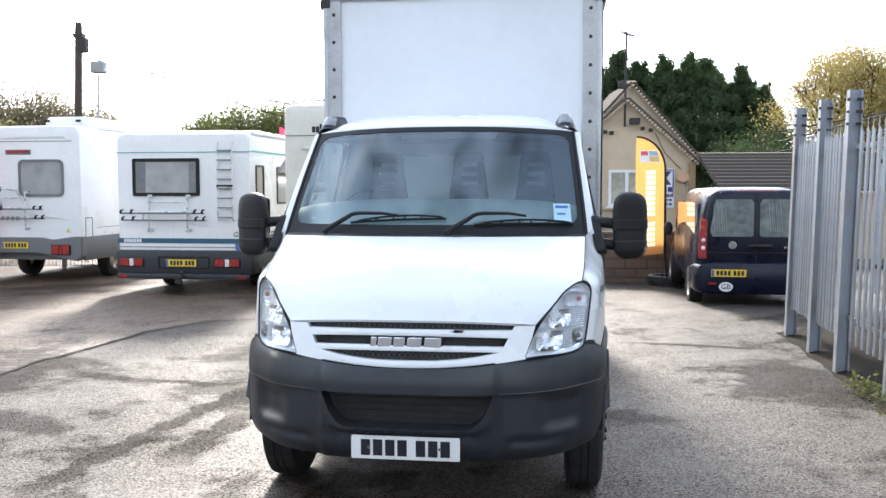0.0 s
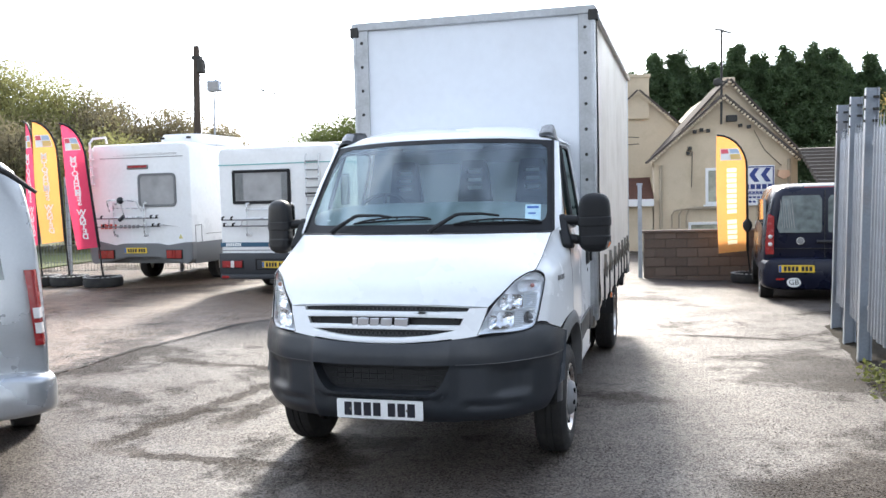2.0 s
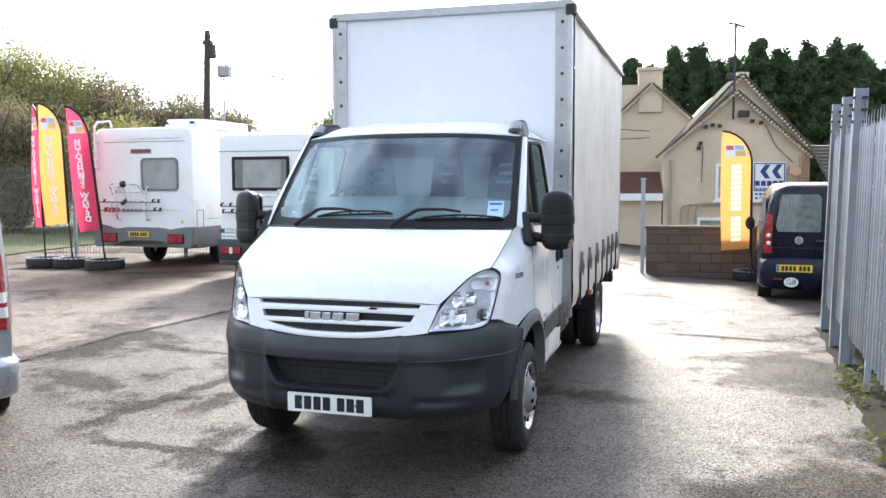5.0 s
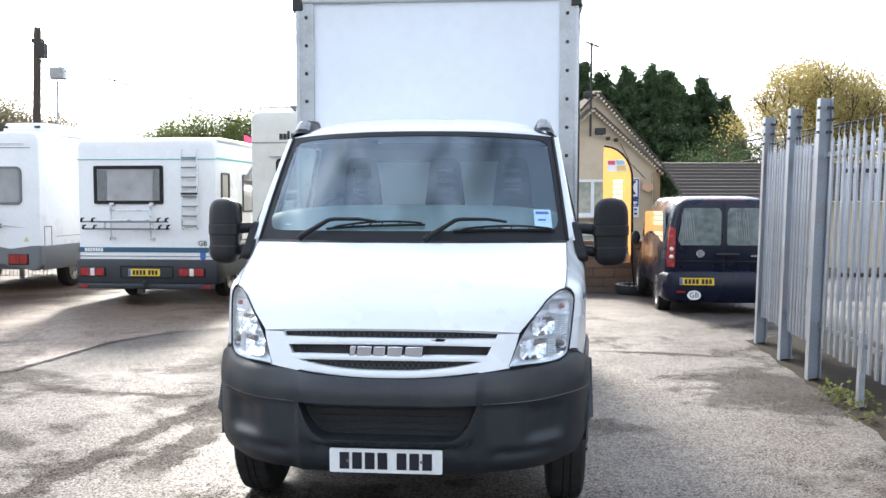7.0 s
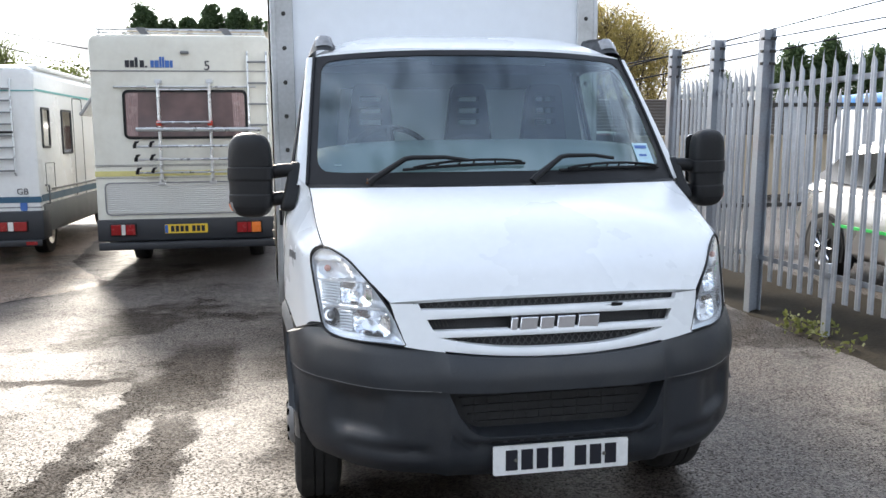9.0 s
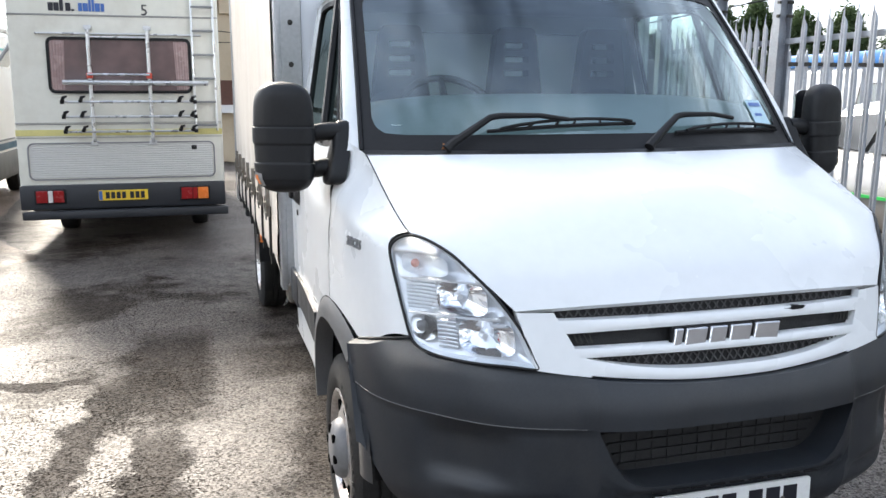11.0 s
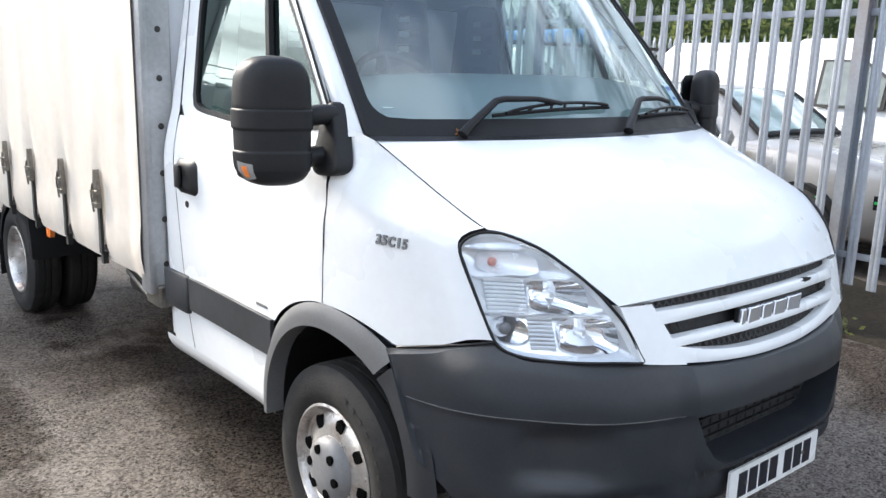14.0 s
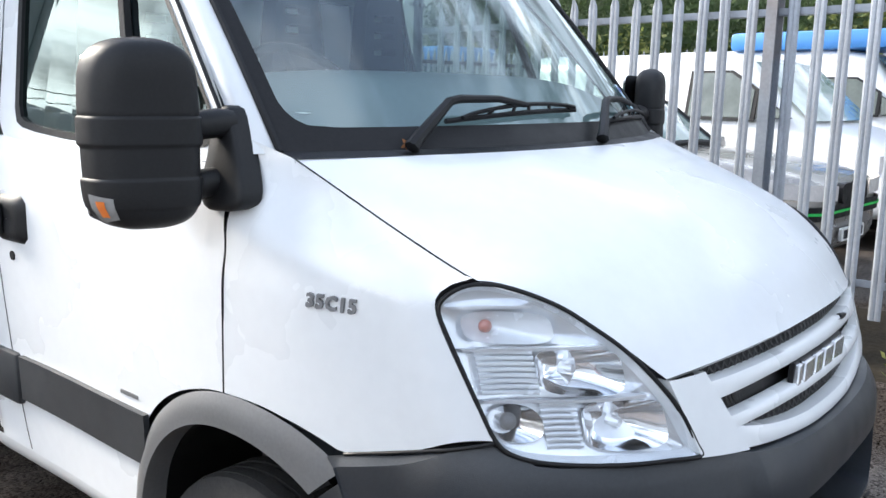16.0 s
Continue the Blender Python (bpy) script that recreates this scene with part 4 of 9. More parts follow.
XS = sorted({round(sg * v, 4) for sg in (-1, 1) for v in [0.985 * math.sin(radians(90) * k / 44) for k in range(45)] + [0.415, 0.315, 0.30]})
bm = bm_new()
def strip_cols(bm, lo, hi, rows):
    cols = [[bm.verts.new((x, bump_y(x, z), z)) for z in [lerp(lo(x), hi(x), r / rows) for r in range(rows + 1)]] for x in XS]
    for c0, c1 in zip(cols, cols[1:]):
        for r in range(rows):
            bm.faces.new((c0[r], c1[r], c1[r + 1], c0[r + 1]))
def bump_bottom(x):
    s = abs(x)
    return 0.405 + 0.03 * sstep(0.7, 0.95, s) + 0.14 * sstep(0.88, 0.985, s)
strip_cols(bm, lambda x: bump_open(x)[1], bump_top, 8)
strip_cols(bm, bump_bottom, lambda x: bump_open(x)[0], 20)
# lips turned back into the opening, the top edge and the underside
cols = [x for x in XS if abs(x) <= 0.416]
for pick in (0, 1):
    line = [[bm.verts.new((x, bump_y(x, bump_open(x)[pick]) + d, bump_open(x)[pick])) for d in (0, 0.15)] for x in cols]
    for c0, c1 in zip(line, line[1:]):
        bm.faces.new((c0[0], c1[0], c1[1], c0[1]))
for f, dz in ((bump_top, 0.0), (bump_bottom, 0.0)):
    line = [[bm.verts.new((x * (1 - 0.6 * d), bump_y(x, f(x)) + d, f(x) + dz)) for d in (0, 0.05)] for x in XS]
    for c0, c1 in zip(line, line[1:]):
        bm.faces.new((c0[0], c1[0], c1[1], c0[1]))
bmesh.ops.remove_doubles(bm, verts=bm.verts, dist=0.0004)
bmesh.ops.recalc_face_normals(bm, faces=bm.faces)
bumper = part("front_bumper", bm, M_PLASTIC, truck, "dark grey plastic bumper with pale scuffs", 40)
bm = bm_new()
for k in range(5):
    z = 0.605 + 0.032 * k
    half = 0.31 + 0.018 * k
    box(bm, -half, half, 0.10, 0.115, z - 0.003, z + 0.003)
for k in range(-6, 7):
    box(bm, k * 0.05 - 0.002, k * 0.05 + 0.002, 0.106, 0.118, 0.59, 0.745)
moved(bm, Matrix.Translation((0, 0.02, 0)))
part("lower_grille", bm, M_MESH, bumper, "black lower grille bars")
bm = bm_new()
box(bm, -0.42, 0.42, 0.13, 0.15, 0.56, 0.76)
part("lower_backing", bm, M_MESH, bumper)
# worn pale edge along the bumper's crease, its highlight put into the colour
for sgn in (-1, 1):
    bm = bm_new()
    tube(bm, [(sgn * x, bump_y(x, 0.747) - 0.001, 0.747) for x in [0.44 + 0.53 * k / 26 for k in range(27)]], 0.0022, 5)
    part("worn_edge", bm, M_FLARE, bumper, "pale worn edge with its highlight painted in")
bm = bm_new()
for k in range(9):
    box(bm, -0.27 + 0.062 * k, -0.225 + 0.062 * k, bump_y(0, 0.57) - 0.002, bump_y(0, 0.57) + 0.004, 0.566, 0.571)
part("moulded_print", bm, M_BLACK, bumper, "", 0)["kind"] = "stuff"

# front number plate
bm = bm_new()
prism(bm, round_rect(-0.26, 0.26, 0.4335, 0.5445, 0.008), "y", 0.012, 0.020)
number_plate = part("number_plate", bm, M_PLATE_W, truck, "white number plate with dark bars", 0)
bm = plate_bars(bm_new(), 0.44, 0.4505, 0.5275, 0.0095, 0.014, 0.014)
part("plate_characters", bm, M_INK, number_plate, "", 0)
bm = bm_new()
for x in (-0.175, 0.165):
    tube(bm, [(x, 0.012, 0.489), (x, 0.007, 0.489)], 0.007, 8)
part("plate_screw", bm, M_BUCKLE, number_plate)

# wheel arches: grey flare and dark liner
AX_F, AX_R, WR = 1.055, 4.83, 0.352


def arch_inner(t):
    """Inner edge of the arch, from front low to rear low: y, z."""
    a = math.pi * t
    return AX_F + 0.0 - 0.415 * math.cos(a) * (1.02 if t < 0.5 else 0.90), 0.40 + 0.448 * max(0.0, math.sin(a)) ** 0.9


def arch_outer(t):
    a = math.pi * t
    return AX_F - 0.02 - 0.52 * math.cos(a) * (1.0 if t < 0.5 else 0.83), 0.40 + 0.527 * max(0.0, math.sin(a)) ** 0.85


for sgn in (-1, 1):
    bm = bm_new()
    def flare(a, b, t0=0.292, t1=0.985):
        t = lerp(t0, t1, a)
        (yi, zi), (yo, zo) = arch_inner(t), arch_outer(t)
        k = b * 3
        if k <= 2:
            y, z = lerp(yo, yi, k / 2), lerp(zo, zi, k / 2)
            o = 0.004 + 0.014 * math.sin(min(1.0, k) * math.pi / 2)
        else:
            y, z, o = yi, zi, 0.018 - 0.07 * (k - 2)
        x = max(side_x(y, z), 0.945) + o
        if y < 0.80:
            x = min(x, smooth_line([(0.315, 0.83), (0.425, 0.90), (0.53, 0.945), (0.66, 0.972), (0.80, 0.985)], y) + 0.004 + 0.014 * sstep(0.66, 0.80, y))
        return Vector((sgn * x, y, z))
    grid(bm, 40, 6, flare, flip=sgn > 0)
    part("arch_flare", bm, M_FLARE, truck, "grey plastic wheel arch trim", 50)
    bm = bm_new()
    grid(bm, 14, 6, lambda a, b: flare(a, b, 0.02, 0.280), flip=sgn > 0)
    part("bumper_end", bm, M_PLASTIC, truck, "dark bumper end round the wheel", 50)
    bm = bm_new()
    def liner(a, b):
        y, z = arch_inner(lerp(-0.02, 1.02, a))
        return Vector((sgn * lerp(0.915, 0.60, b), AX_F + (y - AX_F) * 1.02, z + 0.008))
    grid(bm, 24, 3, liner, flip=sgn < 0)
    part("arch_liner", bm, M_BLACK, truck, "black wheel arch liner")


# wheels
def tyre_mesh(r=WR, w=0.195, rim=0.214):
    b = bm_new()
    h = w / 2
    prof = [(-h * 0.80, rim), (-h * 0.98, rim + 0.02), (-h * 1.06, rim + 0.065), (-h * 0.98, r - 0.035), (-h * 0.80, r - 0.006), (-h * 0.5, r)]
    for c in (-0.55, -0.2, 0.2, 0.55):
        prof += [(h * (c - 0.05), r), (h * (c - 0.04), r - 0.009), (h * (c + 0.04), r - 0.009), (h * (c + 0.05), r)]
    prof += [(h * 0.5, r)]
    prof = sorted(prof[:6], key=lambda p: p[1]) + sorted(prof[6:-1]) + [(-x, rr) for x, rr in sorted(prof[:6], key=lambda p: -p[1])]
    lathe_x(b, prof, 44)
    # raised lettering blocks on the wall
    for s in (-1, 1):
        for k in range(11):
            a = radians(20 + 9 * k)
            rm = rim + 0.072
            b2 = bmesh.ops.create_cube(b, size=1.0)["verts"]
            for v in b2:
                x, y, z = v.co.x * 0.002 + s * h * 1.045, v.co.y * 0.014, rm + v.co.z * 0.026
                v.co = Vector((x, y * math.cos(a) - z * math.sin(a), y * math.sin(a) + z * math.cos(a)))
    bmesh.ops.recalc_face_normals(b, faces=b.faces)
    return b


def slot(b, a, r0, r1, half, x0, x1):
    """An oval black plug set in a wheel disc, coloured like the shade inside a hole."""
    n = 14
    vs0, vs1 = [], []
    for k in range(n):
        t = 2 * math.pi * k / n
        y, z = half * math.cos(t), (r0 + r1) / 2 + (r1 - r0) / 2 * math.sin(t)
        p = (y * math.cos(a) - z * math.sin(a), y * math.sin(a) + z * math.cos(a))
        vs0.append(b.verts.new((x0, *p)))
        vs1.append(b.verts.new((x1, *p)))
    b.faces.new(vs0)
    b.faces.new(vs1[::-1])
    for k in range(n):
        b.faces.new((vs0[k], vs1[k], vs1[(k + 1) % n], vs0[(k + 1) % n]))


def wheel(name, sgn, x, y, dual=False):
    w = new(name)
    w.parent = truck
    w.location = (sgn * x, y, WR)
    w["label"] = "rear twin wheel on a steel rim" if dual else "front wheel with worn silver steel rim and grey hub cap"
    side = lambda b: b if sgn > 0 else mirrored(b)
    part("tyre", side(tyre_mesh()), M_TYRE, w, "black worn tyre")
    if dual:
        part("tyre", side(moved(tyre_mesh(), Matrix.Translation((-0.225, 0, 0)))), M_TYRE, w)
    b = bm_new()
    if dual:
        prof = [(-0.09, 0.216), (0.085, 0.216), (0.092, 0.222), (0.096, 0.214), (0.088, 0.205), (0.05, 0.195), (-0.05, 0.185), (-0.055, 0.15), (-0.045, 0.11), (-0.04, 0.085), (0.0, 0.08), (0.0, 0.001)]
    else:
        prof = [(-0.09, 0.216), (0.085, 0.216), (0.092, 0.222), (0.096, 0.214), (0.088, 0.205), (0.066, 0.196), (0.060, 0.186), (0.074, 0.165), (0.084, 0.135), (0.086, 0.11), (0.080, 0.10), (0.080, 0.001)]
    lathe_x(b, prof, 40)
    part("rim", side(b), M_RIM, w, "silver steel rim with rust freckles")
    b = bm_new()
    for k in range(8):
        if dual:
            slot(b, radians(45 * k), 0.115, 0.155, 0.014, -0.056, -0.045)
        else:
            slot(b, radians(45 * k + 12), 0.130, 0.184, 0.021, 0.060, 0.0825)
    bmesh.ops.recalc_face_normals(b, faces=b.faces)
    part("rim_slots", side(b), M_HOLE, w)
    if not dual:
        b = bm_new()
        lathe_x(b, [(0.078, 0.112), (0.100, 0.110), (0.118, 0.098), (0.128, 0.075), (0.132, 0.04), (0.133, 0.001)], 32)
        cap = part("hub_cap", side(b), M_HUB, w, "grey plastic hub cap")
        b = bm_new()
        for k in range(6):
            a = radians(60 * k + 10)
            tube(b, [(0.112, 0.074 * math.cos(a), 0.074 * math.sin(a)), (0.1325, 0.074 * math.cos(a), 0.074 * math.sin(a))], 0.016, 12)
        part("nut_recess", side(b), M_HOLE, cap)


for sgn in (-1, 1):
    wheel("front_wheel", sgn, 0.862, AX_F)
    wheel("rear_wheel", sgn, 0.865, AX_R, dual=True)


# door mirrors
def mirror(sgn):
    arm = bm_new()
    # triangular foot on the door
    b = bm_new()
    pts = [(0.992, 1.345), (1.04, 1.336), (1.10, 1.342), (1.122, 1.40), (1.122, 1.50), (1.105, 1.548), (1.068, 1.550), (1.022, 1.462), (0.980, 1.380)]
    rings = []
    for out_, inset in ((-0.03, 0.0), (0.014, 0.0), (0.022, 0.05), (0.026, 0.16)):
        ring_ = []
        for k in range(len(pts) * 4):
            i, f_ = k // 4, (k % 4) / 4
            q = [pts[(i + d_) % len(pts)] for d_ in (-1, 0, 1, 2)]
            y, z = [0.5 * (2 * q[1][c_] + (q[2][c_] - q[0][c_]) * f_ + (2 * q[0][c_] - 5 * q[1][c_] + 4 * q[2][c_] - q[3][c_]) * f_**2 + (3 * q[1][c_] - q[0][c_] - 3 * q[2][c_] + q[3][c_]) * f_**3) for c_ in (0, 1)]
            y, z = lerp(y, 1.04, inset), lerp(z, 1.43, inset)
            ring_.append(b.verts.new((sgn * (side_x(y, z) + out_), y, z)))
        rings.append(ring_)
    for r0, r1 in zip(rings, rings[1:]):
        for k in range(len(r0)):
            b.faces.new((r0[k], r0[(k + 1) % len(r0)], r1[(k + 1) % len(r0)], r1[k]))
    b.faces.new(rings[-1])
    bmesh.ops.recalc_face_normals(b, faces=b.faces)
    mount = part("door_mirror", b, M_MIRROR_CASE, truck, "black plastic door mirror on two arms", 50)
    for z0, z1 in ((1.520, 1.508), (1.396, 1.384)):
        b = bm_new()
        pts = [Vector((sgn * x, y, z)) for x, y, z in ((0.93, 1.078, z0), (0.965, 1.080, z0), (0.995, 1.086, lerp(z0, z1, 0.25)), (1.025, 1.092, lerp(z0, z1, 0.7)), (1.06, 1.098, z1), (1.10, 1.104, z1))]
        tube(b, pts, [0.030, 0.032, 0.032, 0.031, 0.030, 0.030], 14)
        part("mirror_arm", b, M_MIRROR_CASE, mount)
    b = bm_new()
    def head(a, s):
        z = lerp(1.305, 1.692, s)
        k = abs(2 * s - 1)
        f = (1 - k**9) ** 0.5 if k < 1 else 0.0
        f = max(f, 0.02)
        c, d = math.cos(2 * math.pi * a), math.sin(2 * math.pi * a)
        wx = smooth_line([(0, 0.092), (0.2, 0.098), (0.5, 0.101), (0.8, 0.097), (1, 0.086)], s) * f
        step = 1.0 + 0.03 * (sstep(0.44, 0.452, s) - sstep(0.588, 0.60, s)) + 0.025 * (sstep(0.115, 0.127, s) - sstep(0.27, 0.282, s)) - 0.02 * (sstep(0.27, 0.282, s) - sstep(0.44, 0.452, s)) - 0.02 * math.exp(-(((s - 0.603) / 0.006) ** 2))
        x = 1.122 + wx * step * math.copysign(abs(c) ** 0.55, c)
        dy = 0.056 if d > 0 else 0.066
        y = 1.115 + dy * f * step * math.copysign(abs(d) ** (0.45 if d > 0 else 0.75), d) + 0.035 * (x - 1.12) / 0.1
        return Vector((sgn * x, y, z))
    grid(b, 36, 110, head, close_u=True, flip=sgn < 0)
    case = part("mirror_case", b, M_MIRROR_CASE, mount, "", 40)
    b = bm_new()
    def on_case(a, s, out_):
        p = head(lerp(0.99, 0.865, a), s)
        c_ = Vector((sgn * 1.122, 1.115, p.z))
        return c_ + (p - c_) * (1 + out_)
    grid(b, 10, 6, lambda a, s: on_case(a, lerp(lerp(0.05, 0.075, a), lerp(0.205, 0.185, a), s), 0.045), flip=sgn < 0)
    part("side_repeater", b, M_GREYLENS, case, "clear repeater lens", 60)
    b = bm_new()
    grid(b, 6, 5, lambda a, s: on_case(lerp(0.32, 0.68, a), lerp(0.085, 0.17, s), 0.065), flip=sgn < 0)
    part("repeater_bulb", b, M_ORANGE, case, "amber bulb cover", 60)
    b = bm_new()
    prism(b, round_rect(1.04, 1.205, 1.42, 1.665, 0.03), "y", 1.182, 1.190)
    prism(b, round_rect(1.04, 1.205, 1.325, 1.40, 0.02), "y", 1.182, 1.190)
    if sgn < 0:
        mirrored(b)
    part("mirror_glass", b, M_CHROME, case, "mirror glass")


for sgn in (-1, 1):
    mirror(sgn)

# wipers
for u0, u1, va, vb in ((-0.70, 0.11, 0.085, 0.118), (0.12, 0.925, 0.070, 0.072)):
    bm = bm_new()
    ue = u0 + 0.20
    tube(bm, [screen(u0, -0.015, 0.03), screen(u0 + 0.02, 0.005, 0.036), screen(ue - 0.02, 0.122, 0.044), screen(ue + 0.02, 0.130, 0.045), screen(lerp(ue, u1, 0.30), 0.135, 0.040), screen(lerp(ue, u1, 0.50), 0.122, 0.032)], [0.019, 0.016, 0.012, 0.011, 0.009, 0.008], 8)
    wiper = part("wiper", bm, M_BLACK, truck, "black windscreen wiper arm and blade")
    bm = bm_new()
    n = 16
    def rubber_at(k):
        t = k / n
        return screen(lerp(u0 + 0.17, u1, t), lerp(va, vb, t) + 0.008 * math.sin(math.pi * t), 0.012)
    def frame_at(k):
        t = k / n
        return screen(lerp(u0 + 0.22, u1 - 0.02, t), lerp(va, vb, t) + 0.010 * math.sin(math.pi * t) + 0.018 * math.sin(math.pi * t) ** 0.6, 0.024)
    tube(bm, [rubber_at(k) for k in range(n + 1)], 0.007, 6)
    tube(bm, [frame_at(k) for k in range(n + 1)], 0.006, 6)
    for k in (1, 4, 7, 9, 12, 15):
        tube(bm, [frame_at(k), rubber_at(k)], 0.005, 5)
    part("wiper_blade", bm, M_BLACK, wiper)
bm = bm_new()
c = screen(-0.70, 0.005, 0.02)
for k in range(4):
    a = radians(40 + 85 * k)
    d = Vector((math.cos(a), 0.3, math.sin(a))) * 0.016
    e = Vector((-math.sin(a), 0, math.cos(a))) * 0.005
    bm.faces.new([bm.verts.new(p) for p in (c, c + d * 0.5 + e, c + d, c + d * 0.5 - e)])
leaf_ob = part("fallen_leaf", bm, M_LEAFY, None, "", 0)
leaf_ob.matrix_world = TRUCK
tagged(leaf_ob, "small curled brown leaf on the scuttle panel", "leaf")

# cab interior
bm = bm_new()
grid(bm, 24, 8, lambda a, b: Vector((lerp(-0.86, 0.86, a), lerp(0.84 + 0.16 * abs(2 * a - 1) ** 2, 1.32, b), 1.435 + (0.215 - 0.05 * abs(2 * a - 1) ** 4) * math.sin(math.pi * 0.5 * min(1.0, b * 1.08)) ** 0.9)))
grid(bm, 24, 3, lambda a, b: Vector((lerp(-0.86, 0.86, a), 1.32 + 0.06 * b, 1.65 - 0.05 * abs(2 * a - 1) ** 4 - 0.6 * b)))
part("dashboard", bm, M_DASH, truck, "dark grey dashboard", 60)
bm = bm_new()
ring_pts = []
R = pose(-0.44, 1.36, 1.560, 50, 0, 0)
for k in range(33):
    a = 2 * math.pi * k / 32
    ring_pts.append(R @ Vector((0.2 * math.cos(a), 0.2 * math.sin(a), 0)))
tube(bm, ring_pts, 0.014, 8, cap=False)
for a in (90, 210, 330):
    tube(bm, [R @ Vector((0, 0, -0.02)), R @ Vector((0.2 * math.cos(radians(a)), 0.2 * math.sin(radians(a)), 0))], 0.014, 6)
tube(bm, [R @ Vector((0, 0, 0.0)), R @ Vector((0, 0, -0.2))], [0.05, 0.03], 10)
part("steering_wheel", bm, M_MIRROR_CASE, truck, "black steering wheel", 50)
for x in (-0.47, 0.10, 0.56):
    bm = bm_new()
    w = 0.235
    def back(a, b):
        z = lerp(1.0, 1.70, b)
        c, d = math.cos(2 * math.pi * a), math.sin(2 * math.pi * a)
        f = (1 - abs(2 * b - 1) ** 5) ** 0.5 if abs(2 * b - 1) < 1 else 0.02
        return Vector((x + w * (1 - 0.28 * b**3) * max(f, 0.02) * math.copysign(abs(c) ** 0.6, c), 1.94 + 0.12 * b + 0.075 * max(f, 0.02) * d, z))
    grid(bm, 20, 14, back, close_u=True)
    seat = part("cab_seat", bm, M_SEAT, truck, "dark cloth seat with slotted headrest", 60)
    bm = bm_new()
    def pad(x0, x1, z0, z1):
        prism(bm, round_rect(x0, x1, z0, z1, min(0.03, (z1 - z0) / 2.2, (x1 - x0) / 2.2), 4), "y", 2.03, 2.11)
    for z0, z1, half in ((1.64, 1.735, 0.125), (1.762, 1.800, 0.118), (1.828, 1.866, 0.110), (1.894, 1.965, 0.095)):
        pad(x - half, x + half, z0, z1)
    for s in (-1, 1):
        prism(bm, [(x + s * 0.135, 1.64), (x + s * 0.065, 1.64), (x + s * 0.058, 1.94), (x + s * 0.10, 1.93)][:: (1 if s < 0 else -1)], "y", 2.032, 2.108)
    part("headrest", bm, M_SEAT, seat, "slotted headrest", 40)
    bm = bm_new()
    box(bm, x - 0.22, x + 0.22, 1.50, 2.02, 0.92, 1.06, 0.05, 3)
    part("seat_base", bm, M_SEAT, seat)
# cab floor, inner walls and rear wall with its window
bm = bm_new()
box(bm, -0.90, 0.90, 0.70, 2.28, 0.80, 0.86)
box(bm, -0.80, 0.80, 0.70, 0.76, 0.50, 1.28)
part("cab_shell", bm, M_INTERIOR, truck, "dark cab lining", 0)
bm = bm_new()
ring(bm, [(-0.90, 0.80), (0.90, 0.80), (0.90, 1.5), (0.80, 2.04), (-0.80, 2.04), (-0.90, 1.5)], [(-0.62, 1.46), (0.62, 1.46), (0.66, 1.55), (0.62, 1.95), (-0.62, 1.95), (-0.66, 1.55)], "y", 2.26, 2.30)
part("rear_lining", bm, M_REARWALL, truck, "grey lining round the cab rear window", 0)
for sgn in (-1, 1):
    bm = bm_new()
    grid(bm, 6, 6, lambda a, b: Vector((sgn * (side_x(lerp(0.62, 2.28, a), lerp(0.52, 1.42, b)) - 0.03 - 0.05 * (1 - a)), lerp(1.44, 2.28, a) if b < 0.5 else lerp(0.9, 2.28, a), lerp(0.52, 1.42, b))))
    part("door_lining", bm, M_INTERIOR, truck, "", 60)
bm = bm_new()
grid(bm, 16, 10, lambda a, b: lerp(screen(lerp(-0.99, 0.99, a), 0.955, -0.02), Vector((lerp(-0.78, 0.78, a), 2.28, 2.04)), b) + Vector((0, 0, 0.03 * math.sin(math.pi * b) * (1 - abs(2 * a - 1) ** 3))))
part("headlining", bm, M_INTERIOR, truck, "dark cloth headlining", 60)
bm = bm_new()
prism(bm, round_rect(0.0, 0.27, 0.0, 0.19, 0.01, 2), "z", 0, 0.002)
moved(bm, pose(-0.74, 1.06, 1.538, 3, 0, 12))
paper = part("paper_sheet", bm, M_PAPER, None, "", 0)
paper.matrix_world = TRUCK
tagged(paper, "white paper lying on the dashboard", "paper")

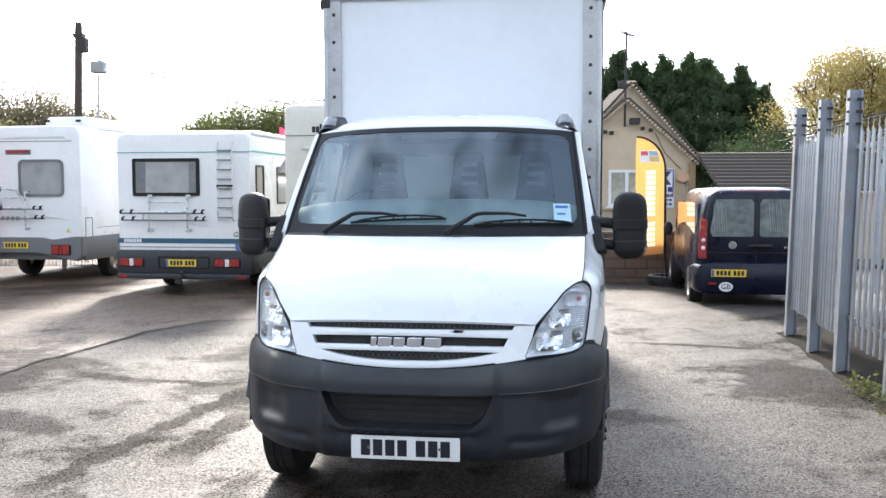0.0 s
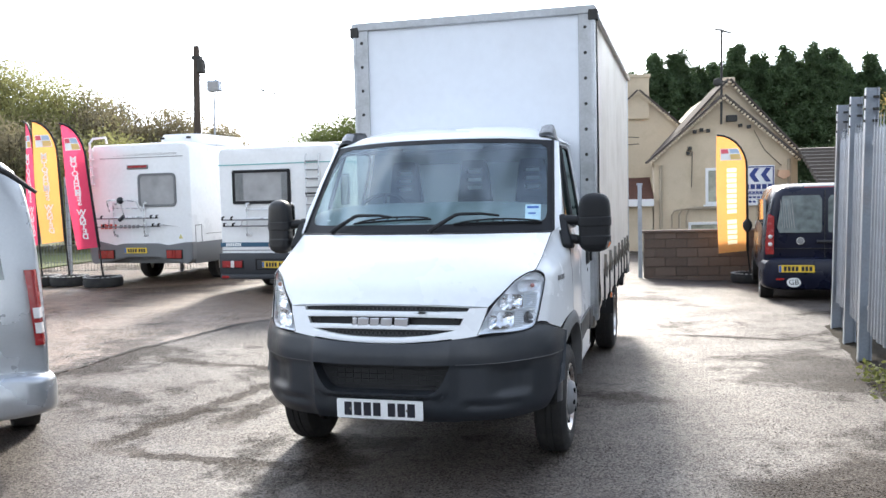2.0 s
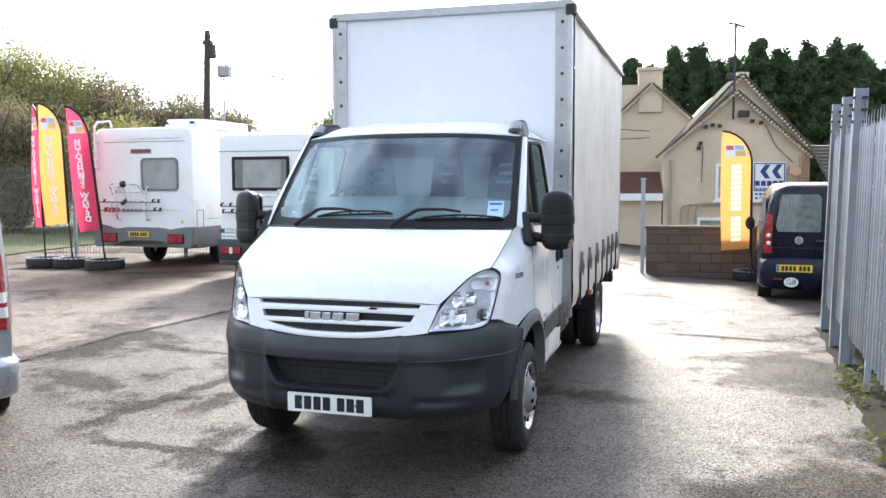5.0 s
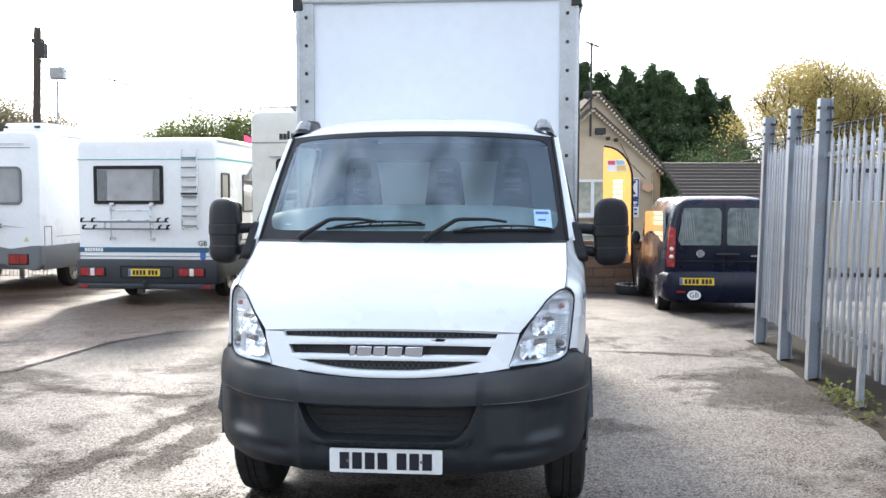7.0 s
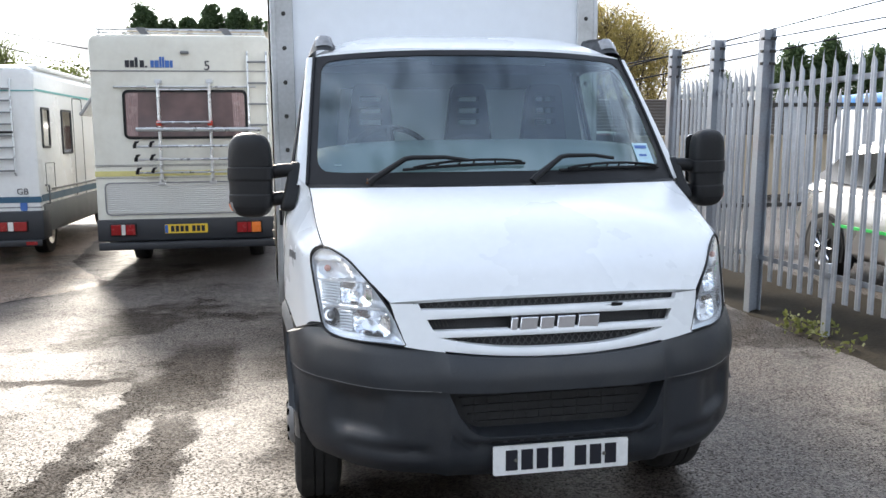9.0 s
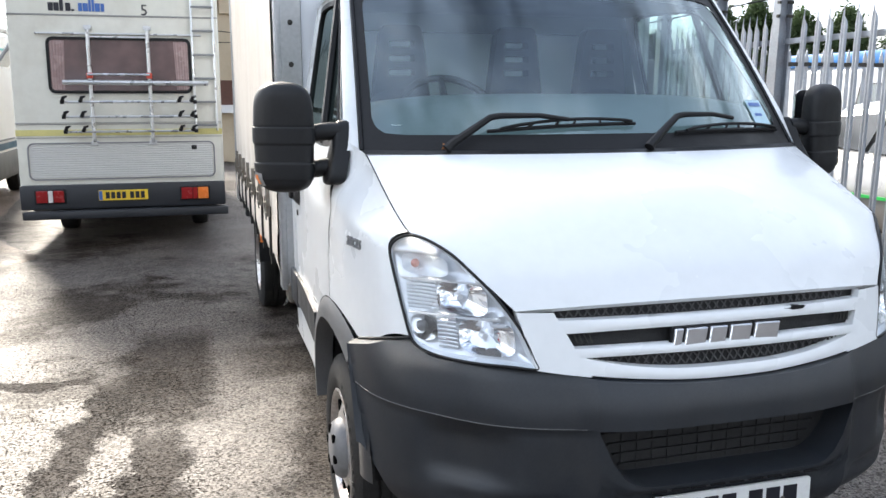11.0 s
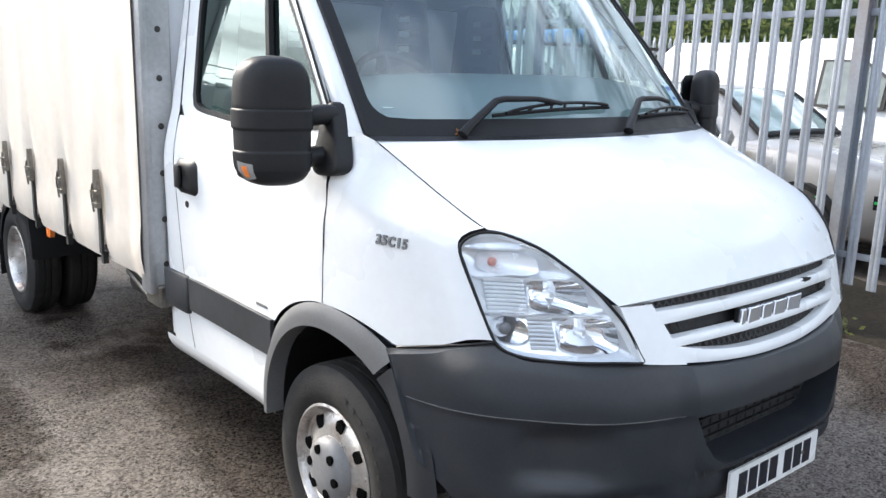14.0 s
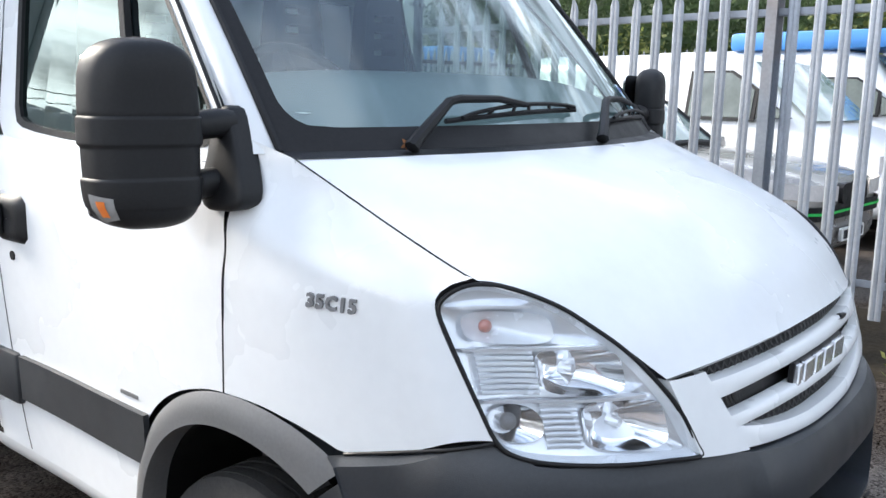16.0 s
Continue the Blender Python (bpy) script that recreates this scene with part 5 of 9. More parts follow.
# ---- box body ----
BX, BY0, BY1, BZ1 = 1.020, 2.42, 6.52, 3.16
bm = bm_new()
box(bm, -0.90, 0.90, BY0 - 0.004, BY0 + 0.026, 0.72, 3.10)
part("headboard", bm, M_PANEL, truck, "white front panel of the box body", 0)
for sgn in (-1, 1):
    bm = bm_new()
    box(bm, *sorted((sgn * 0.885, sgn * 1.0)), BY0 - 0.022, BY0 - 0.002, 0.66, 3.10, 0.004, 1)
    box(bm, *sorted((sgn * 0.985, sgn * BX)), BY0 - 0.03, BY0 + 0.075, 0.66, 3.10, 0.012, 2)
    front_post = part("corner_post", bm, M_ALU, truck, "aluminium corner post with dark rivets")
    bm = bm_new()
    for k in range(12):
        z = 0.79 + 0.2005 * k
        bmesh.ops.create_uvsphere(bm, u_segments=10, v_segments=6, radius=0.0135, matrix=Matrix.Translation((sgn * 0.940, BY0 - 0.024, z)) @ Matrix.Diagonal((1, 0.5, 1, 1)))
    part("rivets", bm, M_CHASSIS, front_post, "dark rivets")
    bm = bm_new()
    box(bm, *sorted((sgn * 0.955, sgn * BX)), BY1 - 0.10, BY1, 0.66, 3.10, 0.01, 2)
    part("rear_post", bm, M_ALU, truck, "aluminium rear post")
    # curtain with hanging folds, the hem tucked in under the straps
    bm = bm_new()
    STRAPS = [2.985, 3.52, 4.09, 4.62, 5.10, 5.55, 6.03]
    def drape(a, b):
        y, z = lerp(2.448, 6.43, a), lerp(0.715, 3.06, b)
        o = 0.018 * (1 - sstep(2.47, 2.62, y))      # wrapped round the corner post
        o += 0.008 * noise.noise(Vector((y * 1.7 + 5, z * 0.35, sgn * 3.0))) * 1.3
        o += 0.006 * noise.noise(Vector((y * 6.5, z * 0.6, sgn * 7.0))) * 1.0 * (1 - sstep(2.2, 3.0, z))
        for s in STRAPS:
            o -= 0.016 * math.exp(-(((y - s) / 0.05) ** 2)) * (1 - sstep(1.05, 1.35, z))
            o += 0.005 * math.exp(-(((y - s - 0.16) / 0.08) ** 2)) * (1 - sstep(1.1, 1.9, z))
        if z < 0.93:
            o += 0.006
        o -= 0.02 * max(0, (0.80 - z) / 0.085)
        return Vector((sgn * (BX - 0.008 + o), y, z + 0.006 * noise.noise(Vector((y * 3, 0, sgn))) * (1 - b)))
    grid(bm, 150, 46, drape, flip=sgn > 0)
    curtain = part("side_curtain", bm, M_CURTAIN, truck, "dirty cream vinyl side curtain with hanging folds", 70)
    curtain["label"] = "dirty cream vinyl side curtain with hanging folds"
    for s in STRAPS:
        bm = bm_new()
        x = BX + 0.004
        box(bm, *sorted((sgn * (x - 0.012), sgn * (x + 0.002))), s - 0.016, s + 0.016, 0.74, 1.02)
        box(bm, *sorted((sgn * (x - 0.030), sgn * (x - 0.004))), s - 0.016, s + 0.016, 0.69, 0.75)
        strap = part("curtain_strap", bm, M_STRAP, curtain, "black webbing strap with steel buckle", 0)
        bm = bm_new()
        prism(bm, [(s - 0.026, 0.965), (s + 0.022, 0.965), (s + 0.030, 1.02), (s + 0.020, 1.10), (s + 0.012, 1.15), (s - 0.014, 1.15), (s - 0.024, 1.09), (s - 0.032, 1.03)], "x", *sorted((sgn * (x - 0.006), sgn * (x + 0.016))))
        box(bm, *sorted((sgn * x, sgn * (x + 0.028))), s - 0.034, s + 0.032, 1.035, 1.05)
        box(bm, *sorted((sgn * x, sgn * (x + 0.024))), s - 0.030, s + 0.028, 0.975, 0.99)
        tube(bm, [(sgn * (x + 0.016), s + 0.024, 1.08), (sgn * (x + 0.02), s + 0.036, 1.02), (sgn * (x + 0.012), s + 0.034, 0.94)], 0.005, 5)
        part("buckle", bm, M_BUCKLE, strap, "dull steel over-centre buckle", 0)
    # top rail and gutter
    bm = bm_new()
    box(bm, *sorted((sgn * 0.96, sgn * (BX + 0.012))), BY0 - 0.03, BY1, 3.05, BZ1, 0.015, 2)
    tube(bm, [(sgn * (BX + 0.016), BY0 + 0.03, 3.06), (sgn * (BX + 0.016), BY1 - 0.02, 3.06)], 0.018, 6)
    part("top_rail", bm, M_ALU, truck, "dull aluminium top rail")
    bm = bm_new()
    box(bm, *sorted((sgn * 0.94, sgn * (BX - 0.02))), BY0 + 0.06, BY1 - 0.08, 0.74, 0.86, 0.008, 1)
    part("side_rail", bm, M_CHASSIS, truck)
    bm = bm_new()
    box(bm, *sorted((sgn * 0.965, sgn * (BX + 0.02))), BY0 - 0.036, BY0 + 0.05, BZ1 - 0.115, BZ1 - 0.03, 0.006, 1)
    part("corner_bracket", bm, M_CHASSIS, truck)
bm = bm_new()
box(bm, -BX, BX, BY0 - 0.032, BY0 + 0.03, 3.095, BZ1 + 0.004, 0.008, 1)
box(bm, -BX, BX, BY1 - 0.05, BY1, 3.05, BZ1, 0.008, 1)
part("front_rail", bm, M_ALU, truck, "aluminium header rail")
bm = bm_new()
grid(bm, 8, 10, lambda a, b: Vector((lerp(-1.0, 1.0, a), lerp(BY0 + 0.02, BY1 - 0.02, b), BZ1 + 0.01 + 0.035 * (1 - abs(2 * a - 1) ** 2) * math.sin(math.pi * b) ** 0.5)))
part("box_roof", bm, M_PANEL, truck, "", 60)
bm = bm_new()
box(bm, -0.98, 0.98, BY0 + 0.03, BY1 - 0.03, 0.78, 0.90)
part("load_floor", bm, M_CHASSIS, truck)
bm = bm_new()
box(bm, -0.95, 0.95, BY1 - 0.04, BY1 - 0.01, 0.72, 3.06)
part("rear_doors", bm, M_PANEL, truck, "white rear doors")
# chassis, mudguards, flaps, lamps
bm = bm_new()
for sgn in (-1, 1):
    box(bm, *sorted((sgn * 0.36, sgn * 0.44)), 0.6, 6.40, 0.50, 0.66)
for y in (2.6, 3.4, 4.2, 5.4, 6.2):
    box(bm, -0.92, 0.92, y - 0.04, y + 0.04, 0.66, 0.78)
part("chassis_frame", bm, M_CHASSIS, truck, "dirty dark chassis frame", 0)
bm = bm_new()
tube(bm, [(-0.75, AX_R, WR), (0.75, AX_R, WR)], 0.05, 10)
tube(bm, [(-0.75, AX_F, WR - 0.02), (0.75, AX_F, WR - 0.02)], 0.045, 10)
bmesh.ops.create_uvsphere(bm, u_segments=16, v_segments=10, radius=0.17, matrix=Matrix.Translation((0, AX_R, WR)))
part("axles", bm, M_CHASSIS, truck)
bm = bm_new()
box(bm, -0.72, -0.42, 2.7, 3.5, 0.40, 0.70, 0.05, 3)
box(bm, 0.44, 0.86, 2.75, 3.25, 0.42, 0.68, 0.04, 3)
box(bm, -0.5, 0.5, 0.7, 1.6, 0.28, 0.55, 0.06, 2)
part("fuel_tank", bm, M_CHASSIS, truck)
for sgn in (-1, 1):
    bm = bm_new()
    def guard(a, b):
        t = math.pi * lerp(0.08, 0.92, a)
        x = lerp(0.955, 0.56, b) if b <= 0.999 else 0.56
        return Vector((sgn * x, AX_R - 0.43 * math.cos(t), min(0.735, WR + 0.41 * math.sin(t))))
    grid(bm, 24, 4, guard, flip=sgn < 0)
    grid(bm, 24, 1, lambda a, b: guard(a, 0) + Vector((0, 0.02 * b * math.cos(math.pi * a), -0.05 * b)))
    part("rear_mudguard", bm, M_MIRROR_CASE, truck, "black plastic mudguard", 50)
    bm = bm_new()
    box(bm, *sorted((sgn * 0.58, sgn * 0.955)), AX_R + 0.455, AX_R + 0.465, 0.16, 0.60)
    part("mud_flap", bm, M_BLACK, truck, "black rubber mud flap", 0)
    bm = bm_new()
    prism(bm, round_rect(3.86, 3.93, 0.665, 0.715, 0.012, 3), "x", *sorted((sgn * 0.985, sgn * 1.01)))
    part("side_marker", bm, M_ORANGE, truck, "amber side marker lamp", 0)
    bm = bm_new()
    box(bm, *sorted((sgn * 0.60, sgn * 0.95)), 6.38, 6.50, 0.50, 0.64, 0.015, 2)
    rear_lamp = part("rear_lamp", bm, M_BLACK, truck, "rear lamp cluster in a black housing")
    bm = bm_new()
    box(bm, *sorted((sgn * 0.62, sgn * 0.93)), 6.495, 6.506, 0.515, 0.625, 0.004, 1)
    part("lamp_lens", bm, M_RED, rear_lamp, "red lens")
    bm = bm_new()
    grid(bm, 6, 8, lambda a, b: Vector((sgn * lerp(0.56, 0.982, a), AX_R - 0.40 - 0.065 * math.sin(math.pi * 0.5 * (1 - b)), lerp(0.44, 0.745, b))))
    grid(bm, 1, 8, lambda a, b: Vector((sgn * 0.982, AX_R - 0.40 - 0.065 * math.sin(math.pi * 0.5 * (1 - b)) + 0.06 * a, lerp(0.44, 0.745, b))))
    part("mudguard_apron", bm, M_MIRROR_CASE, truck, "black plastic apron before the rear wheel", 50)
    bm = bm_new()
    box(bm, *sorted((sgn * 0.90, sgn * 0.99)), 2.36, 2.52, 0.60, 0.70, 0.008, 1)
    tube(bm, [(sgn * 0.93, 2.45, 0.60), (sgn * 0.93, 2.6, 0.58), (sgn * 0.93, 2.9, 0.66)], 0.012, 6)
    part("body_bracket", bm, M_BUCKLE, truck, "rusty body mounting bracket")


# ---- ground ----
def ground_z(x, y):
    """The yard falls a little towards the house."""
    return -0.30 * sstep(9.8, 19.0, y) * sstep(0.0, 3.5, x)


# two ends and the half width of each band that darkens the asphalt
BANDS = [((-2.36, 5.0), (-2.07, 6.09), 0.07), ((-2.07, 6.09), (-1.84, 6.9), 0.07), ((-1.84, 6.9), (-1.74, 7.4), 0.05), ((-3.5, 8.06), (-2.8, 7.78), 0.08), ((-2.8, 7.78), (-1.95, 7.62), 0.05), ((-2.1, 4.8), (-0.9, 4.56), 0.07), ((2.2, 9.6), (3.3, 9.3), 0.05), ((3.1, 2.5), (3.35, 5.6), 0.24), ((1.9, 3.8), (2.9, 4.9), 0.26), ((-1.72, 5.6), (-1.55, 6.6), 0.09), ((-1.5, 6.9), (-1.3, 8.4), 0.20), ((-0.80, 7.6), (-0.30, 7.5), 0.26), ((-0.42, 7.1), (-0.85, 5.7), 0.22), ((1.9, 4.3), (2.9, 4.4), 0.24)]


def wet_ground(name, dry, wet, agg, ridges=False, bands=(), gloss=0.5, rough=(0.5, 0.26)):
    """Worn stony surface: stones of two sizes, pits, damp patches and darker, rougher bands along given lines."""
    m = bpy.data.materials.new(name)
    m.use_nodes = True
    n, l = m.node_tree.nodes, m.node_tree.links
    b = n["Principled BSDF"]
    tc = n.new("ShaderNodeTexCoord")

    def nz(scale, detail, rough_=0.55, dist=0.0, vec=None):
        t = n.new("ShaderNodeTexNoise")
        t.inputs["Scale"].default_value, t.inputs["Detail"].default_value, t.inputs["Roughness"].default_value, t.inputs["Distortion"].default_value = scale, detail, rough_, dist
        l.new(vec or tc.outputs["Object"], t.inputs["Vector"])
        return t.outputs["Fac"]

    def rng(v, a, b_, c, d):
        r = n.new("ShaderNodeMapRange")
        r.inputs["From Min"].default_value, r.inputs["From Max"].default_value, r.inputs["To Min"].default_value, r.inputs["To Max"].default_value = a, b_, c, d
        l.new(v, r.inputs["Value"])
        return r.outputs["Result"]

    def op(kind, a, b_):
        o = n.new("ShaderNodeMath")
        o.operation = kind
        for i, v in enumerate((a, b_)):
            if isinstance(v, (int, float)):
                o.inputs[i].default_value = v
            else:
                l.new(v, o.inputs[i])
        return o.outputs[0]

    def stones(scale):
        s = n.new("ShaderNodeTexVoronoi")
        s.inputs["Scale"].default_value = scale
        l.new(tc.outputs["Object"], s.inputs["Vector"])
        p = n.new("ShaderNodeSeparateColor")
        l.new(s.outputs["Color"], p.inputs["Color"])
        return p.outputs["Red"], p.outputs["Green"]
    damp = rng(op("ADD", nz(0.42, 5, 0.6, 0.6), op("MULTIPLY", nz(2.6, 6, 0.7), 0.45)), 0.75, 0.815, 0.0, 1.0)
    band = None
    if bands:
        # each band: distance from a short line, its edge frayed by noise
        fray = op("MULTIPLY", op("SUBTRACT", nz(3.6, 8, 0.75), 0.5), 0.50)
        for (x0, y0), (x1, y1), w in bands:
            d = Vector((x1 - x0, y1 - y0))
            ln = d.length
            d.normalize()
            def dot(v, c):
                o = n.new("ShaderNodeVectorMath")
                o.operation = "DOT_PRODUCT"
                o.inputs[1].default_value = (v.x, v.y, 0)
                l.new(tc.outputs["Object"], o.inputs[0])
                return op("SUBTRACT", o.outputs["Value"], c)
            along = dot(d, d.x * (x0 + x1) / 2 + d.y * (y0 + y1) / 2)
            across = op("ADD", dot(Vector((-d.y, d.x)), -d.y * x0 + d.x * y0), fray)
            near = rng(op("ABSOLUTE", across, 0), w * 0.9, w * 1.55, 1.0, 0.0)
            end = rng(op("ABSOLUTE", along, 0), ln / 2 - 0.1, ln / 2 + 0.3, 1.0, 0.0)
            one = op("MULTIPLY", near, end)
            band = one if band is None else op("MAXIMUM", band, one)
        # the bands take the same darker colour as the damp patches
        damp = op("MAXIMUM", damp, op("MULTIPLY", band, 0.80))
    r1, g1 = stones(agg)
    r2, g2 = stones(agg * 0.36)
    pit = op("MULTIPLY", rng(nz(agg * 0.62, 2, 0.5), 0.54, 0.64, 0.0, 1.0), rng(nz(1.1, 5, 0.65), 0.40, 0.60, 0.15, 1.0))
    speck = op("ADD", rng(r1, 0.0, 1.0, 0.25, 1.35), rng(r2, 0.0, 1.0, 0.0, 0.5))
    speck = op("MULTIPLY", speck, rng(pit, 0.0, 1.0, 1.0, 0.32))
    mix = n.new("ShaderNodeMix")
    mix.data_type = "RGBA"
    mix.inputs["A"].default_value, mix.inputs["B"].default_value = (*dry, 1), (*wet, 1)
    l.new(damp, mix.inputs["Factor"])
    hsv = n.new("ShaderNodeHueSaturation")
    l.new(mix.outputs["Result"], hsv.inputs["Color"])
    l.new(op("MULTIPLY", speck, rng(nz(6.0, 6, 0.65), 0.3, 0.7, 0.75, 1.25)), hsv.inputs["Value"])
    l.new(hsv.outputs["Color"], b.inputs["Base Color"])
    dull = op("ADD", op("ADD", rng(damp, 0, 1, *rough), rng(nz(0.8, 6, 0.65), 0.35, 0.65, 0.05, -0.05)), rng(pit, 0, 1, 0.0, 0.35))
    if band is not None:
        dull = op("ADD", dull, op("MULTIPLY", band, 0.20))     # the bands are rougher too
    l.new(dull, b.inputs["Roughness"])
    b.inputs["IOR"].default_value = 1.5
    film = op("MULTIPLY", op("MULTIPLY", rng(pit, 0, 1, gloss, 0.05), rng(r1, 0, 1, 0.10, 1.6)), rng(nz(0.9, 6, 0.65, 0.4), 0.38, 0.60, 0.80, 1.04))
    l.new(op("MULTIPLY", film, rng(damp, 0, 1, 1.0, 0.22)), b.inputs["Specular IOR Level"])
    h = op("ADD", op("ADD", op("MULTIPLY", g1, 1.5), op("MULTIPLY", g2, 0.4)), op("MULTIPLY", nz(5.0, 6, 0.65), 0.9))
    h = op("ADD", h, op("MULTIPLY", pit, -1.2))
    h = op("ADD", h, op("MULTIPLY", nz(0.75, 3, 0.5), 1.6))
    if band is not None:
        h = op("ADD", h, op("MULTIPLY", band, -1.6))
    if ridges:
        wave = n.new("ShaderNodeTexWave")
        wave.inputs["Scale"].default_value, wave.inputs["Distortion"].default_value, wave.inputs["Detail"].default_value = 2.4, 1.2, 3.0
        wave.bands_direction = "Y"
        l.new(tc.outputs["Object"], wave.inputs["Vector"])
        h = op("ADD", h, op("MULTIPLY", wave.outputs["Fac"], 0.5))
    bp = n.new("ShaderNodeBump")
    bp.inputs["Strength"].default_value, bp.inputs["Distance"].default_value = 0.62, 0.008
    l.new(h, bp.inputs["Height"])
    l.new(bp.outputs["Normal"], b.inputs["Normal"])
    return m


M_ASPHALT = wet_ground("wet_asphalt", (0.070, 0.056, 0.046), (0.026, 0.019, 0.014), 100.0, bands=BANDS, gloss=0.64, rough=(0.56, 0.50))
M_CONCRETE = wet_ground("brown_concrete", (0.145, 0.098, 0.066), (0.062, 0.043, 0.03), 90.0, True, gloss=0.8, rough=(0.48, 0.36))
M_GRASS = mat("rough_grass", (0.10, 0.12, 0.035), 0.9, var=0.4, scale=3, fine=40, bump=0.6, bump_scale=25, stain=(0.16, 0.12, 0.06), stain_amount=0.7, stain_scale=2)

bm = bm_new()
ys = [-60, -20, -8] + [-4 + k for k in range(0, 30)] + [30, 36, 45, 60, 100, 400, 2500]
xs = [-2500, -400, -100, -40] + [-20 + 1.25 * k for k in range(0, 33)] + [24, 32, 60, 100, 400, 2500]
vs = [[bm.verts.new((x, y, ground_z(x, y))) for x in xs] for y in ys]
for r0, r1 in zip(vs, vs[1:]):
    for k in range(len(xs) - 1):
        bm.faces.new((r0[k], r0[k + 1], r1[k + 1], r1[k]))
tagged(part("ground", bm, M_ASPHALT, None, "", 60), "wet worn asphalt yard with damp patches", "ground", kind="structure")


def slab(name, xa, ya, xb, yb, label):
    """A ribbed concrete slab a few millimetres above the asphalt with a ragged edge."""
    b = bm_new()
    n = 220
    edge = []
    for k in range(n + 1):
        y = lerp(ya, yb, k / n)
        x = smooth_line([(-4, -5.2), (4.5, -4.75), (7.4, -4.2), (8.56, -4.13), (9.35, -3.88), (10.3, -3.7), (10.9, -3.38), (11.24, -3.04), (11.67, -2.5), (12.0, -2.26), (12.68, -2.48), (13.25, -2.66), (14.2, -2.84), (26, -2.2)], y)
        edge.append((x + 0.05 * noise.noise(Vector((y * 2.3, 2.0, 0))) + 0.035 * noise.noise(Vector((y * 9, 0, 0))), y))
    lo = [b.verts.new((xa, y, 0.006)) for _, y in edge]
    hi = [b.verts.new((x, y, 0.006)) for x, y in edge]
    lip = [b.verts.new((x + 0.03, y, -0.004)) for x, y in edge]
    for k in range(n):
        b.faces.new((lo[k], hi[k], hi[k + 1], lo[k + 1]))
        b.faces.new((hi[k], lip[k], lip[k + 1], hi[k + 1]))
    return tagged(part(name, b, M_CONCRETE, None, "", 40), label, "pavement", kind="structure")


slab("concrete_slab", -13.5, -4.0, -3.0, 26.0, "brown ribbed concrete yard slab with wet sheen")
bm = bm_new()
box(bm, -60, -12.6, 2, 60, -0.02, 0.04)
tagged(part("grass_verge", bm, M_GRASS, None, "", 0), "rough grass verge behind the wire fence", "grass", kind="structure")

# dark cracks and patch joints in the asphalt
M_CRACK = mat("dark_crack", (0.018, 0.016, 0.014), 0.85, var=0.4, scale=20, fine=80)
def crack(pts, w, seed):
    b = bm_new()
    rows = []
    n = 60
    total = len(pts) - 1
    for k in range(n + 1):
        t = k / n * total
        i = min(int(t), total - 1)
        p = Vector(pts[i]).lerp(Vector(pts[i + 1]), t - i)
        j = noise.noise(Vector((t * 4, seed, 0))) * 0.07
        ww = w * (0.35 + 1.1 * abs(noise.noise(Vector((t * 6, seed + 3, 1)))))
        d = (Vector(pts[i + 1]) - Vector(pts[i])).normalized()
        nrm = Vector((-d.y, d.x))
        c = p + nrm * j
        rows.append([b.verts.new((*(c + nrm * s * ww), ground_z(c.x, c.y) + 0.011)) for s in (-1, 1)])
    for a, c in zip(rows, rows[1:]):
        b.faces.new((a[0], a[1], c[1], c[0]))
    return b


bm = bm_new()
for pts, w, seed in (([(-3.9, 10.9), (-3.55, 11.15), (-2.75, 11.25)], 0.022, 2), ([(-4.14, 8.0), (-4.08, 8.6), (-3.83, 9.35), (-3.64, 10.3), (-3.3, 10.9), (-3.0, 11.2)], 0.045, 3), ([(-5.15, -2.0), (-4.95, 2.0), (-4.72, 4.6), (-4.4, 6.2), (-4.2, 7.4), (-4.14, 8.0)], 0.04, 5)):
    b2 = crack(pts, w, seed)
    me = bpy.data.meshes.new("tmp")
    b2.to_mesh(me)
    b2.free()
    bm.from_mesh(me)
    bpy.data.meshes.remove(me)
tagged(part("asphalt_cracks", bm, M_CRACK, None, "", 0), "dark ragged cracks and repair joints in the asphalt", "crack", kind="structure")


# ---- motorhomes; own frame: x across, y forwards from the rear wall, z up ----
M_MH_WHITE = mat("motorhome_white", (0.82, 0.83, 0.83), 0.35, var=0.05, scale=1.2, fine=15, stain=(0.5, 0.46, 0.4), stain_amount=0.16, stain_scale=1.4, coat=0.3)
M_MH_CREAM = mat("motorhome_cream", (0.68, 0.67, 0.6), 0.4, var=0.05, scale=1.2, fine=15, stain=(0.42, 0.38, 0.3), stain_amount=0.35, stain_scale=1.8)
M_MH_GREY = mat("motorhome_skirt_grey", (0.155, 0.16, 0.165), 0.55, var=0.1, scale=3, fine=40)
M_MH_DARK = mat("motorhome_bumper_dark", (0.024, 0.027, 0.033), 0.5, var=0.12, scale=3, fine=60)
M_MH_GLASS = mat("smoked_acrylic", (0.035, 0.04, 0.042), 0.08, var=0.4, scale=3.0, fine=9, coat=1.0, rough_var=0.03)
# soft pale blotches in the colour stand for reflections in the panes
M_MH_GLASS2 = mat("reflection_blotched_acrylic", (0.30, 0.30, 0.30), 0.1, var=0.30, scale=2.2, fine=3, coat=1.0, rough_var=0.03)
M_CURTAIN_PINK = mat("curtain_behind_acrylic", (0.27, 0.17, 0.165), 0.25, var=0.15, scale=6, fine=30, coat=1.0)
M_MH_WHITEPANEL = mat("white_ribbed_panel", (0.62, 0.62, 0.60), 0.4, var=0.05, scale=2, fine=30)
M_MH_BROWN = mat("brown_acrylic", (0.115, 0.065, 0.065), 0.1, var=0.30, scale=2.0, fine=4, coat=1.0, rough_var=0.03)
M_CURT = mat("pale_curtain", (0.24, 0.25, 0.25), 0.9, var=0.2, scale=10, fine=50)
